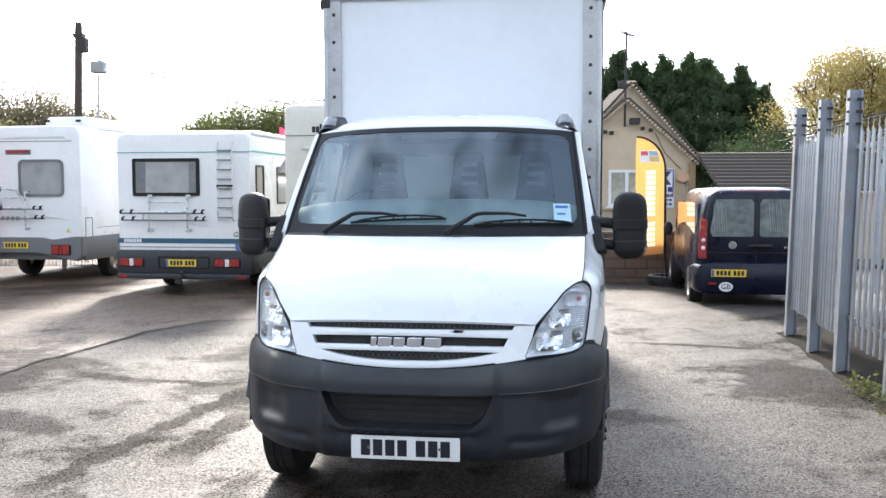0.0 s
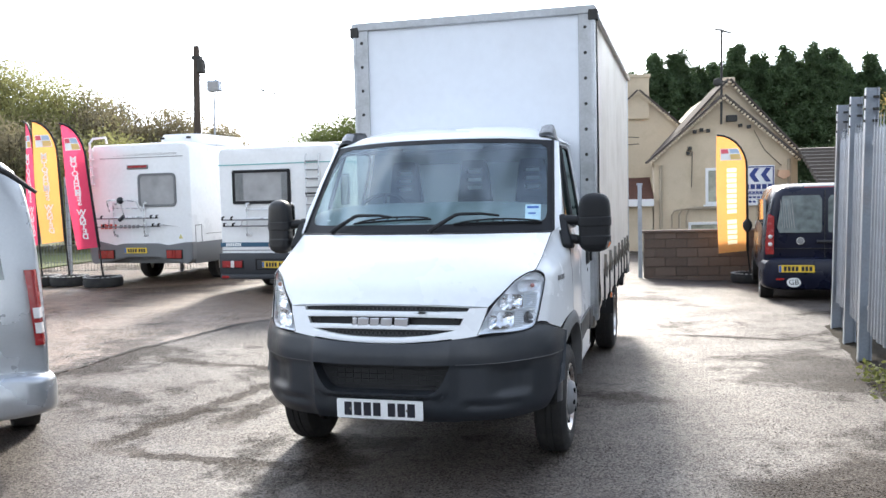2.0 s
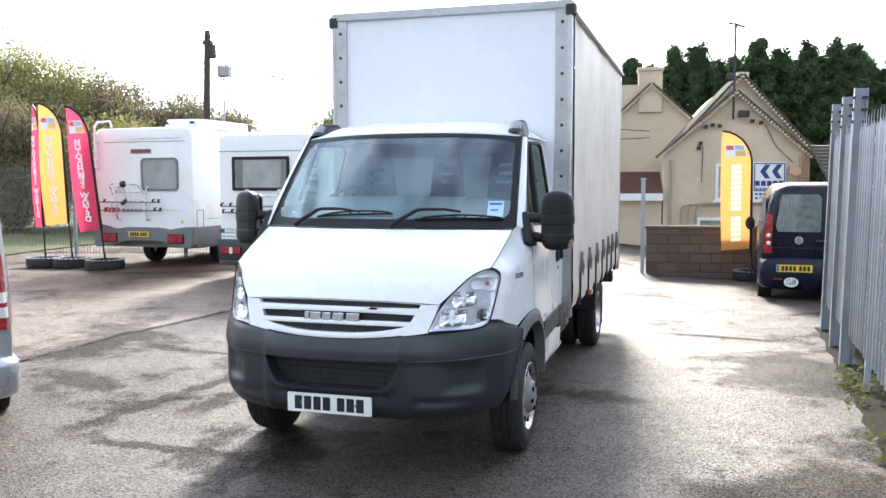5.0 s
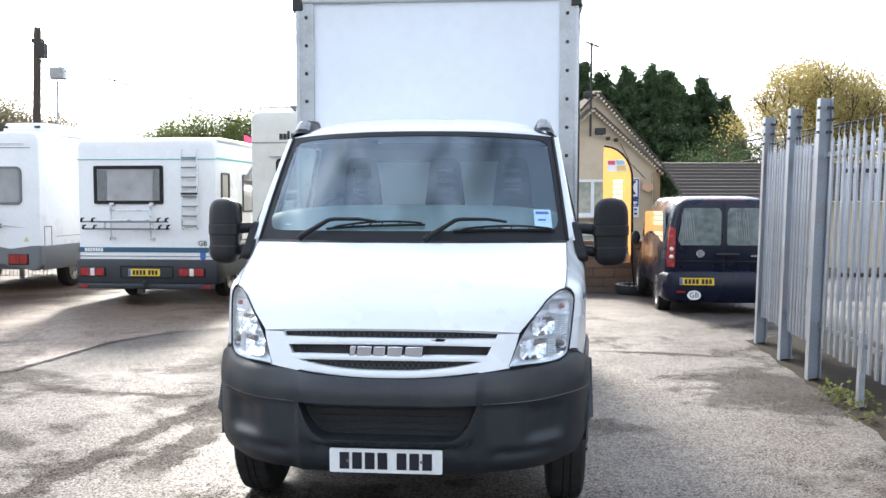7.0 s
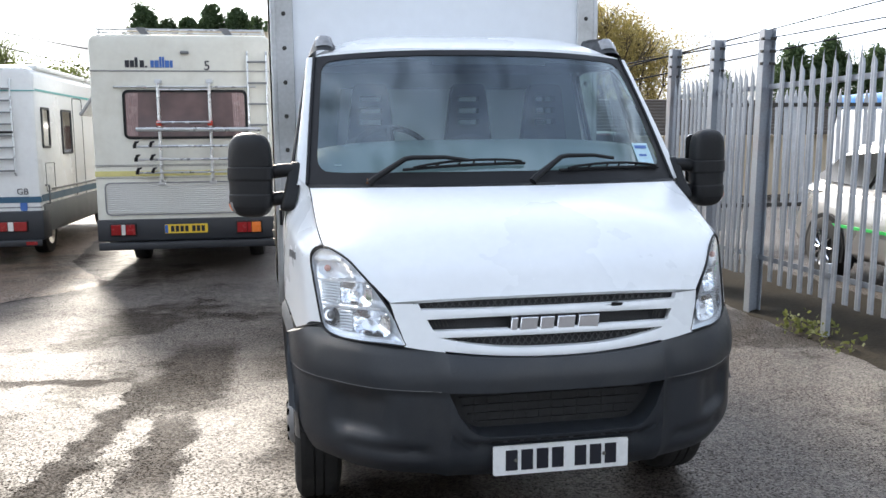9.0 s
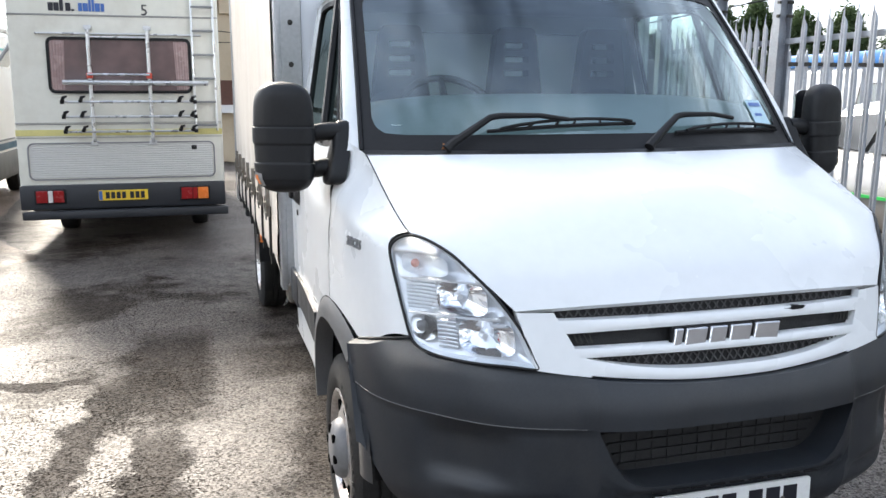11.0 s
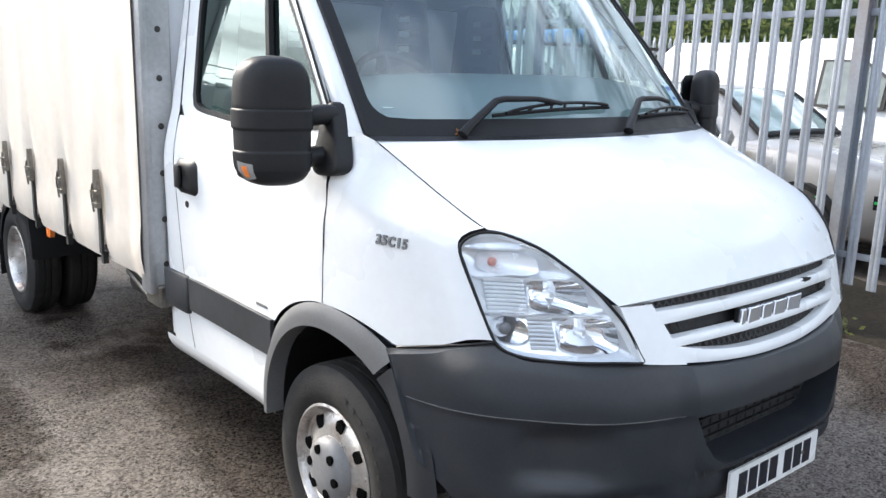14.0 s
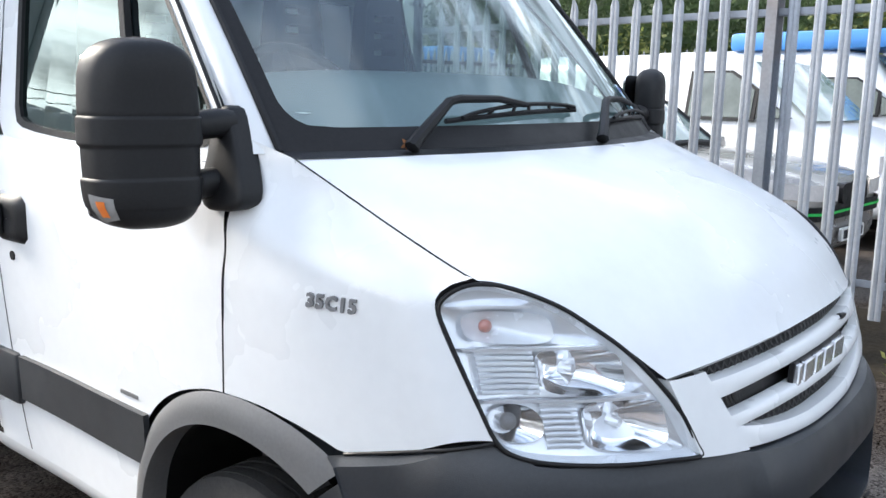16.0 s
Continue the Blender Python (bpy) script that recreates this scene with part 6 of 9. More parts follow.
M_TREAD = mat("grey_ladder_tread", (0.22, 0.225, 0.23), 0.5, metal=0.3, var=0.12, scale=12, fine=90)
M_STEELBAR = mat("bare_steel_tube", (0.62, 0.63, 0.64), 0.3, metal=0.6, var=0.1, scale=8, fine=60)
M_BLUEBAND = mat("teal_blue_band", (0.03, 0.10, 0.17), 0.4, var=0.1)
M_TEAL = mat("teal_line", (0.12, 0.42, 0.42), 0.4, var=0.1)
M_YELLOWLINE = mat("faded_yellow_line", (0.66, 0.6, 0.24), 0.5, var=0.1)
M_REDINK = mat("red_print", (0.6, 0.06, 0.03), 0.4, var=0.15)
M_GREYINK = mat("grey_print", (0.25, 0.25, 0.26), 0.5, var=0.1)


def mh_body(b, w, length, z0, z1, r=0.10, lean=0.0, y0=0.0):
    """The coachbuilt shell with rounded top edges."""
    prof = [(-w / 2, z0), (w / 2, z0)] + [(w / 2 - r + r * math.cos(radians(a)), z1 - r + r * math.sin(radians(a))) for a in (0, 22, 45, 67, 90)] + [(-w / 2 + r - r * math.sin(radians(a)), z1 - r + r * math.cos(radians(a))) for a in (0, 22, 45, 67, 90)]
    rows = []
    steps = [(y0, 0.045), (y0 + 0.012, 0.016), (y0 + 0.05, 0.0), (y0 + length - 0.05, 0.0), (y0 + length, 0.04)]
    for y, ins in steps:
        rows.append([b.verts.new((x - math.copysign(ins, x), y + lean * max(0.0, z - 1.5), z - (ins if z > z0 + 0.3 else 0))) for x, z in prof])
    n = len(prof)
    for r0, r1 in zip(rows, rows[1:]):
        for k in range(n):
            b.faces.new((r0[k], r0[(k + 1) % n], r1[(k + 1) % n], r1[k]))
    b.faces.new(rows[0])
    b.faces.new(rows[-1][::-1])
    bmesh.ops.recalc_face_normals(b, faces=b.faces)
    return b


def rear_window(parent, x0, x1, z0, z1, frame, pane, y=-0.004, r=0.05, wide=0.035):
    b = bm_new()
    out_ = round_rect(x0, x1, z0, z1, r)
    in_ = round_rect(x0 + wide, x1 - wide, z0 + wide, z1 - wide, max(0.01, r - wide * 0.6))
    ring(b, out_, in_, "y", y - 0.022, y + 0.01)
    w_ = part("rear_window", b, frame, parent, "rear window in a rounded frame", 40)
    b = bm_new()
    prism(b, in_, "y", y - 0.012, y - 0.004)
    part("pane", b, pane, w_, "", 0)
    return w_


def side_window(parent, x, y0, y1, z0, z1, pane):
    b = bm_new()
    ring(b, round_rect(y0, y1, z0, z1, 0.04), round_rect(y0 + 0.03, y1 - 0.03, z0 + 0.03, z1 - 0.03, 0.02), "x", x - 0.01, x + 0.02)
    w_ = part("side_window", b, M_MH_DARK, parent, "side window in a dark frame", 40)
    b = bm_new()
    prism(b, round_rect(y0 + 0.03, y1 - 0.03, z0 + 0.03, z1 - 0.03, 0.02), "x", x + 0.002, x + 0.008)
    part("pane", b, pane, w_, "", 0)


def simple_wheel(parent, x, y, r=0.33, w=0.2, out=1):
    b = bm_new()
    h = w / 2
    lathe_x(b, [(-h, r * 0.6), (-h * 1.05, r * 0.8), (-h * 0.9, r * 0.97), (-h * 0.5, r), (h * 0.5, r), (h * 0.9, r * 0.97), (h * 1.05, r * 0.8), (h, r * 0.6)], 28, x, y, r)
    w_ = part("wheel", b, M_TYRE, parent, "black tyre on a steel rim")
    b = bm_new()
    lathe_x(b, [(out * h * 0.95, r * 0.61), (out * h * 0.7, r * 0.55), (out * h * 0.4, r * 0.4), (out * h * 0.6, r * 0.2), (out * h * 0.62, 0.001)], 24, x, y, r)
    bmesh.ops.recalc_face_normals(b, faces=b.faces)
    part("rim", b, M_RIM, w_)


def rear_plate(parent, x, z, y, w=0.52, tilt=0):
    b = bm_new()
    prism(b, round_rect(x - w / 2, x + w / 2, z - 0.056, z + 0.056, 0.008), "y", y - 0.006, y + 0.006)
    p_ = part("number_plate", b, M_PLATE_Y, parent, "yellow number plate with dark bars", 0)
    b = moved(plate_bars(bm_new(), w * 0.82, -0.037, 0.037, y - 0.009, y - 0.005, 0.016), Matrix.Translation((x + 0.02, 0, z)))
    part("plate_characters", b, M_INK, p_, "", 0)
    b = bm_new()
    box(b, x - w / 2 + 0.004, x - w / 2 + 0.04, y - 0.009, y - 0.005, z - 0.05, z + 0.05)
    part("plate_band", b, M_BLUE_INK, p_, "", 0)


def tail_lamp(parent, x0, x1, z0, z1, y, split=(0.0, 0.42, 0.60, 1.0), mats=None):
    b = bm_new()
    box(b, x0 - 0.015, x1 + 0.015, y - 0.012, y + 0.02, z0 - 0.015, z1 + 0.015, 0.008, 1)
    t_ = part("tail_lamp", b, M_BLACK, parent, "red tail lamp cluster")
    mats = mats or (M_RED, M_CLEARLENS, M_RED)
    for a, c, m_ in zip(split, split[1:], mats):
        b = bm_new()
        box(b, lerp(x0, x1, a) + 0.003, lerp(x0, x1, c) - 0.003, y - 0.022, y - 0.008, z0, z1, 0.005, 1)
        part("lamp_lens", b, m_, t_)


def ladder(parent, x0, x1, z0, z1, y, rungs, bent=True):
    b = bm_new()
    for x in (x0, x1):
        pts = [(x, y + 0.04, z0), (x, y, z0 + 0.02), (x, y, z1 - 0.05), (x, y + 0.03, z1)] + ([(x, y + 0.14, z1 + 0.03)] if bent else [])
        tube(b, pts, 0.0125, 7)
    l_ = part("ladder", b, M_STEELBAR, parent, "thin tubular steel ladder")
    b = bm_new()
    for k in range(rungs):
        z = lerp(z0 + 0.06, z1 - 0.12, k / (rungs - 1))
        box(b, x0, x1, y - 0.022, y + 0.018, z - 0.012, z + 0.010, 0.004, 1)
    part("rungs", b, M_TREAD, l_, "grey ribbed treads", 0)


def bike_rack(parent, x0, x1, zt, zb, y, uprights, fold=True):
    """A tubular frame on the rear wall: crossbar with uprights, rails with dark clamps, and a folded hoop."""
    b = bm_new()
    tube(b, [(uprights[0] - 0.02, y - 0.055, zt - 0.10), (uprights[-1] + 0.02, y - 0.055, zt - 0.10)], 0.011, 7)
    r_ = part("bike_rack", b, M_STEELBAR, parent, "folded steel bicycle rack with dark clamps")
    for x in uprights:
        b = bm_new()
        tube(b, [(x, y + 0.02, zt), (x, y - 0.05, zt - 0.03), (x, y - 0.06, zb + 0.05), (x, y, zb)], 0.015 if fold else 0.020, 7)
        part("upright", b, M_STEELBAR, r_)
        for z in (zt, zb):
            b = bm_new()
            box(b, x - 0.04, x + 0.04, y - 0.03, y + 0.03, z - 0.024, z + 0.024, 0.006, 1)
            part("wall_bracket", b, M_STEELBAR, r_)
    zs = [lerp(zb + 0.10, zt - 0.22, k) for k in (0.25, 0.75)] if fold else [zb + 0.13, zb + 0.29, zb + 0.45]
    b = bm_new()
    for k, z in enumerate(zs):
        tube(b, [(x0, y - 0.10 - 0.05 * k, z), (x1, y - 0.10 - 0.05 * k, z)], 0.014, 6)
    part("rail", b, M_HUB if fold else M_STEELBAR, r_)
    b = bm_new()
    for k, z in enumerate(zs):
        for x in (x0 + 0.02, x0 + 0.20, x1 - 0.15, x1 - 0.02):
            tube(b, [(x - 0.02, y - 0.105 - 0.05 * k, z + 0.004), (x, y - 0.13 - 0.05 * k, z + 0.05), (x + 0.03, y - 0.105 - 0.05 * k, z + 0.06)], [0.022, 0.018, 0.010], 6)
    part("clamps", b, M_BLACK, r_)
    if not fold:
        b = bm_new()
        for k, z in enumerate(zs):
            for x in (x0, x1):
                tube(b, [(x - 0.02, y - 0.10 - 0.05 * k, z), (x + 0.02, y - 0.10 - 0.05 * k, z)], 0.021, 8)
        part("end_caps", b, M_BLACK, r_)
    if fold:
        # hoop folded up against the wall
        b = bm_new()
        xa, xb, zh = uprights[0] - 0.05, uprights[-1] + 0.05, zs[1] + 0.02
        tube(b, [(xa - 0.04, y - 0.10, zs[0] - 0.02), (xa - 0.02, y - 0.11, zh - 0.04), (xa + 0.06, y - 0.11, zh), (xb - 0.06, y - 0.11, zh), (xb + 0.02, y - 0.11, zh - 0.04), (xb + 0.04, y - 0.10, zs[0] - 0.02)], 0.013, 7)
        part("folded_hoop", b, M_STEELBAR, r_)
    return r_


YAW = -8.0
# motorhome with a blue band, ladder and folded bike rack
mh2 = thing("motorhome", pose(-4.3, 14.15, 0, 0, 0, YAW), "older white motorhome with blue band, rear ladder and bike rack", "motorhome", "parked motorhomes")
part("body", mh_body(bm_new(), 2.29, 4.3, 0.72, 2.62, 0.12), M_MH_WHITE, mh2, "white coachbuilt body", 40)
bm = bm_new()
box(bm, -1.10, 1.15, 0.2, 4.2, 2.60, 2.66, 0.02)
box(bm, -0.55, 0.3, 1.2, 2.0, 2.64, 2.74, 0.03)
part("roof_lights", bm, M_MH_WHITE, mh2)
rear_window(mh2, -0.86, 0.29, 1.60, 2.21, M_BLACK, M_MH_GLASS2, wide=0.055, r=0.03)
bm = bm_new()
for x0, x1 in ((-0.79, -0.66), (0.12, 0.22)):
    for k in range(5):
        tube(bm, [(lerp(x0, x1, k / 4), -0.018, 1.67), (lerp(x0, x1, k / 4) + 0.01, -0.018, 2.14)], 0.014, 6)
part("curtain_edges", bm, M_CURT, mh2)
ladder(mh2, 0.61, 0.86, 1.20, 2.45, -0.05, 8)
bm = bm_new()
box(bm, 0.60, 0.87, -0.075, -0.045, 1.75, 1.78)
part("ladder_clamp", bm, M_BLACK, mh2)
bike_rack(mh2, -1.0, 0.43, 1.60, 1.05, -0.02, (-0.56, 0.10))
for z0, z1, m_ in ((0.83, 0.91, M_BLUEBAND), (2.30, 2.315, M_TEAL), (0.76, 0.775, M_GREYINK)):
    bm = bm_new()
    box(bm, -1.148, 1.148, -0.008, 0.02, z0, z1)
    box(bm, 1.143, 1.153, 0.05, 4.0, z0 + 0.005, z1 + 0.02)
    part("stripe", bm, m_, mh2, "", 0)
bm = letters("GB", 0.085, 0.004)
moved(bm, Matrix.Translation((0.92, -0.006, 0.975)))
part("country_letters", bm, M_INK, mh2, "dark GB letters", 0)
bm = bm_new()
prism(bm, [(0.88, 0.83), (0.97, 0.83), (0.97, 0.74), (0.925, 0.70), (0.88, 0.74)], "y", -0.012, -0.008)
part("shield_badge", bm, M_BLUE_INK, mh2, "", 0)
bm = bm_new()
for k in range(7):
    box(bm, -1.04 + 0.045 * k, -1.006 + 0.045 * k, -0.012, -0.008, 0.84, 0.90)
part("maker_print", bm, M_PAPER, mh2, "", 0)
bm = bm_new()
box(bm, -1.16, 1.18, -0.07, 0.3, 0.33, 0.72, 0.03)
box(bm, -1.13, 1.15, -0.10, -0.06, 0.25, 0.34, 0.02)
part("rear_bumper", bm, M_MH_DARK, mh2, "dark blue-grey moulded bumper")
bm = bm_new()
ring(bm, round_rect(-0.42, 0.46, 0.42, 0.62, 0.02), round_rect(-0.40, 0.44, 0.44, 0.60, 0.015), "y", -0.082, -0.07)
part("plate_surround", bm, M_BLACK, mh2)
tail_lamp(mh2, -1.09, -0.68, 0.46, 0.58, -0.072)
tail_lamp(mh2, 0.55, 0.97, 0.46, 0.58, -0.072)
rear_plate(mh2, -0.02, 0.515, -0.085)
bm = bm_new()
for x in (-1.02, 1.02):
    box(bm, x - 0.07, x + 0.07, -0.11, -0.095, 0.27, 0.315)
part("reflectors", bm, M_RED, mh2, "", 0)
bm = bm_new()
box(bm, 1.13, 1.165, 0.1, 4.2, 0.45, 0.80, 0.01)
box(bm, -1.13, 1.13, 0.3, 4.2, 0.40, 0.72)
part("skirt", bm, M_MH_GREY, mh2)
side_window(mh2, 1.145, 0.23, 0.60, 1.55, 2.10, M_MH_GLASS)
side_window(mh2, 1.145, 1.25, 1.80, 1.45, 2.10, M_MH_GLASS)
bm = bm_new()
ring(bm, round_rect(1.95, 2.55, 0.6, 2.3, 0.06), round_rect(1.965, 2.535, 0.615, 2.285, 0.05), "x", 1.14, 1.152)
ring(bm, round_rect(0.3, 0.75, 0.95, 1.35, 0.03), round_rect(0.31, 0.74, 0.96, 1.34, 0.025), "x", 1.14, 1.152)
tube(bm, [(1.15, 0.22, 1.05), (1.20, 0.22, 1.05), (1.20, 0.22, 0.8), (1.15, 0.22, 0.8)], 0.012, 6)
tube(bm, [(1.15, 0.55, 0.98), (1.17, 3.6, 0.98)], 0.014, 5)
part("side_hatches", bm, M_MH_GREY, mh2)
bm = bm_new()
mh_body(bm, 1.95, 1.8, 0.45, 1.9, 0.3, y0=4.2)
box(bm, -0.95, 0.95, 5.7, 6.5, 0.45, 1.15, 0.12, 3)
part("cab", bm, M_MH_WHITE, mh2, "white base vehicle cab", 40)
bm = bm_new()
for x in (-0.5, 0.9):
    box(bm, x - 0.04, x + 0.04, 0.03, 0.05, 2.36, 2.46)
part("high_markers", bm, M_RED, mh2, "", 0)
for x in (-0.8, 0.82):
    simple_wheel(mh2, x, 1.25, out=math.copysign(1, x))
    simple_wheel(mh2, x, 5.2, out=math.copysign(1, x))
bm = bm_new()
bmesh.ops.create_uvsphere(bm, u_segments=12, v_segments=8, radius=0.035, matrix=Matrix.Translation((0.02, -0.16, 0.36)))
tube(bm, [(0.02, -0.16, 0.34), (0.02, -0.14, 0.27), (0.02, 0.1, 0.25)], 0.02, 8)
box(bm, -0.12, -0.02, -0.12, -0.06, 0.18, 0.25)
part("tow_ball", bm, M_CHASSIS, mh2)

# motorhome with grey skirt, roof box and bicycles' rack
mh1 = thing("motorhome", pose(-7.76, 15.80, 0, 0, 0, YAW), "white motorhome with grey moulded skirt, roof box and bike rack", "motorhome", "parked motorhomes")
part("body", mh_body(bm_new(), 2.36, 4.6, 0.60, 2.86, 0.16), M_MH_WHITE, mh1, "white coachbuilt body", 40)
bm = bm_new()
grid(bm, 24, 8, lambda a, b: Vector((0.62 + 0.50 * math.copysign(abs(math.cos(2 * math.pi * a)) ** 0.4, math.cos(2 * math.pi * a)) * (1 - 0.12 * b**3) * (1 if b < 0.99 else 0.02), 1.45 + 1.05 * math.copysign(abs(math.sin(2 * math.pi * a)) ** 0.4, math.sin(2 * math.pi * a)) * (1 - 0.08 * b**3) * (1 if b < 0.99 else 0.02), 2.84 + 0.24 * b)), close_u=True)
part("roof_box", bm, M_MH_WHITE, mh1, "white rounded roof box", 50)
bm = bm_new()
for x in (0.30, 0.92):
    box(bm, x - 0.05, x + 0.05, 0.385, 0.42, 2.95, 2.99, 0.006, 1)
part("roof_box_catches", bm, M_CHASSIS, mh1)
bm = bm_new()
box(bm, -0.45, 0.05, 0.9, 1.5, 2.85, 2.93, 0.03)
box(bm, -0.8, -0.3, 2.2, 2.9, 2.85, 2.95, 0.03)
part("roof_vents", bm, M_MH_WHITE, mh1)
rear_window(mh1, -0.03, 0.85, 1.58, 2.25, M_MH_GREY, M_MH_GLASS2, r=0.10, wide=0.045)
bm = bm_new()
box(bm, -0.28, 0.22, -0.012, 0.01, 2.34, 2.43, 0.01)
hb = part("high_brake_light", bm, M_MH_GREY, mh1)
bm = bm_new()
box(bm, -0.25, 0.19, -0.02, -0.01, 2.37, 2.42)
part("brake_lens", bm, M_RED, hb, "", 0)
bm = bm_new()
box(bm, -0.92, 1.02, -0.006, 0.01, 2.57, 2.585)
for k in range(3):
    box(bm, -0.6 + 0.25 * k, 0.9, -0.004, 0.012, 2.62 + 0.015 * k, 2.624 + 0.015 * k)
part("rear_seam", bm, M_GREYINK, mh1, "", 0)
bike_rack(mh1, -1.0, 0.52, 1.66, 1.00, -0.02, (-0.60, 0.12))
bm = bm_new()
tube(bm, [(-0.62, -0.17, 1.50), (-0.58, -0.3, 1.72), (-0.30, -0.34, 1.74), (0.1, -0.3, 1.70), (0.14, -0.17, 1.50)], 0.014, 7)
tube(bm, [(-0.24, -0.2, 1.36), (-0.24, -0.34, 1.74)], 0.014, 7)
part("rack_hoop", bm, M_STEELBAR, mh1)
bm = bm_new()
bmesh.ops.create_uvsphere(bm, u_segments=12, v_segments=8, radius=0.07, matrix=Matrix.Translation((-0.24, -0.32, 1.72)))
part("rack_knob", bm, M_INK, mh1)
bm = bm_new()
tube(bm, [(-0.29, -0.3, 1.32), (-0.19, -0.3, 1.40)], 0.04, 8)
part("rack_grip", bm, M_INK, mh1)
# brush-style name drawn as plain bars with a swoosh
bm = bm_new()
for k in range(4):
    prism(bm, [(-0.98 + 0.10 * k, 1.14), (-0.90 + 0.10 * k, 1.14), (-0.885 + 0.10 * k, 1.24 - 0.01 * (k % 2)), (-0.965 + 0.10 * k, 1.24)], "y", -0.010, -0.004)
part("name_print_red", bm, M_REDINK, mh1, "", 0)
bm = bm_new()
for k in range(5):
    prism(bm, [(-0.52 + 0.10 * k, 1.15), (-0.45 + 0.10 * k, 1.15), (-0.44 + 0.10 * k, 1.22), (-0.51 + 0.10 * k, 1.22)], "y", -0.010, -0.004)
prism(bm, [(0.0, 1.18), (0.5, 1.205), (0.95, 1.16), (0.5, 1.215)], "y", -0.010, -0.004)
part("name_print_grey", bm, M_GREYINK, mh1, "", 0)
bm = bm_new()
prism(bm, [(-1.20, 0.50), (-1.14, 0.42), (-0.75, 0.47), (-0.35, 0.56), (0.35, 0.56), (0.75, 0.47), (1.10, 0.42), (1.20, 0.50), (1.21, 0.86), (1.05, 0.86), (0.62, 0.80), (0.40, 0.84), (-0.40, 0.84), (-0.62, 0.80), (-1.05, 0.90), (-1.21, 0.95)], "y", -0.07, 0.1)
bmesh.ops.bevel(bm, geom=list(bm.edges), offset=0.02, segments=2, affect="EDGES")
box(bm, 1.17, 1.20, 0.05, 4.5, 0.42, 0.85, 0.02)
box(bm, -1.20, -1.17, 0.05, 4.5, 0.42, 0.85, 0.02)
part("grey_skirt", bm, M_MH_GREY, mh1, "grey moulded skirt and bumper")
tail_lamp(mh1, 0.62, 0.97, 0.54, 0.70, -0.078, mats=(M_RED, M_RED, M_RED))
tail_lamp(mh1, -0.99, -0.62, 0.54, 0.70, -0.078, mats=(M_RED, M_RED, M_RED))
rear_plate(mh1, -0.10, 0.70, -0.085)
bm = bm_new()
prism(bm, [(0.86, 0.93), (0.96, 0.93), (0.91, 1.02)], "y", -0.008, -0.002)
part("warning_sticker", bm, M_YELLOWLINE, mh1, "", 0)
bm = bm_new()
ring(bm, round_rect(0.10, 0.34, 0.80, 1.20, 0.02), round_rect(0.115, 0.325, 0.815, 1.185, 0.015), "x", 1.17, 1.186)
box(bm, 1.17, 1.184, 0.5, 4.0, 1.0, 1.01)
part("service_hatch", bm, M_MH_GREY, mh1)
for x in (-1.06,):
    bm = bm_new()
    tube(bm, [(x - 0.02, 0.03, 2.0), (x - 0.05, -0.05, 2.06), (x - 0.05, -0.05, 2.9), (x - 0.05, 0.05, 3.0), (x + 0.2, 0.12, 3.02), (x + 0.25, 0.1, 2.9)], 0.025, 8)
    for k in range(5):
        box(bm, x - 0.09, x + 0.02, -0.07, -0.03, 2.05 + 0.17 * k, 2.08 + 0.17 * k)
    part("rear_ladder", bm, M_PAPER, mh1, "white tubular ladder")
bm = bm_new()
box(bm, -1.1, 1.1, 0.2, 4.5, 0.42, 0.62)
mh_body(bm, 2.0, 1.4, 0.45, 2.0, 0.3, y0=4.5)
part("cab", bm, M_MH_GREY, mh1, "", 40)
for x in (-0.85, 0.85):
    simple_wheel(mh1, x, 1.5, out=math.copysign(1, x))
    simple_wheel(mh1, x, 5.0, out=math.copysign(1, x))

# taller cream motorhome with large brown window
mh3 = thing("motorhome", pose(-1.315, 12.65, 0, 0, 0, YAW), "tall cream motorhome with brown rear window, roof rail and ladder", "motorhome", "parked motorhomes")
part("body", mh_body(bm_new(), 2.17, 5.0, 0.66, 2.93, 0.10), M_MH_CREAM, mh3, "cream ribbed coachbuilt body", 40)
brown = rear_window(mh3, -0.71, 0.78, 1.66, 2.26, M_BLACK, M_MH_BROWN, r=0.07, wide=0.03)
for sgn in (-1, 1):
    bm = bm_new()
    grid(bm, 20, 6, lambda a, b: Vector((0.035 + sgn * lerp(0.58, 0.712, a) - sgn * 0.02 * b * (1 - a), -0.0195 + 0.0025 * math.sin(32 * a), lerp(1.70, 2.22, b))), flip=sgn < 0)
    part("curtain", bm, M_CURTAIN_PINK, brown, "pale pink curtain gathered at the side", 60)
bm = bm_new()
box(bm, -0.81, 0.90, -0.035, 0.0, 2.285, 2.305, 0.005, 1)
part("awning_rail", bm, M_STEELBAR, mh3)
bm = bm_new()
for z in (2.48, 2.49, 1.34, 1.325, 1.18):
    box(bm, -1.075, 1.075, -0.007, 0.01, z, z + 0.006)
part("panel_joints", bm, M_GREYINK, mh3, "", 0)
bm = bm_new()
box(bm, -1.08, 1.08, -0.008, 0.01, 1.205, 1.27)
part("yellow_band", bm, M_YELLOWLINE, mh3, "", 0)
bm = bm_new()
ring(bm, round_rect(-0.98, 0.99, 0.72, 1.13, 0.07), round_rect(-0.965, 0.975, 0.735, 1.115, 0.06), "y", -0.014, 0.0)
locker = part("locker_frame", bm, M_GREYINK, mh3)
bm = bm_new()
for k in range(15):
    z = 0.742 + 0.025 * k
    prism(bm, [(-0.004, z), (-0.009, z + 0.006), (-0.009, z + 0.019), (-0.004, z + 0.024), (0.002, z + 0.024), (0.002, z)], "x", -0.955, 0.965)
part("locker_door", bm, M_MH_WHITEPANEL, locker, "white ribbed locker door", 0)
bm = bm_new()
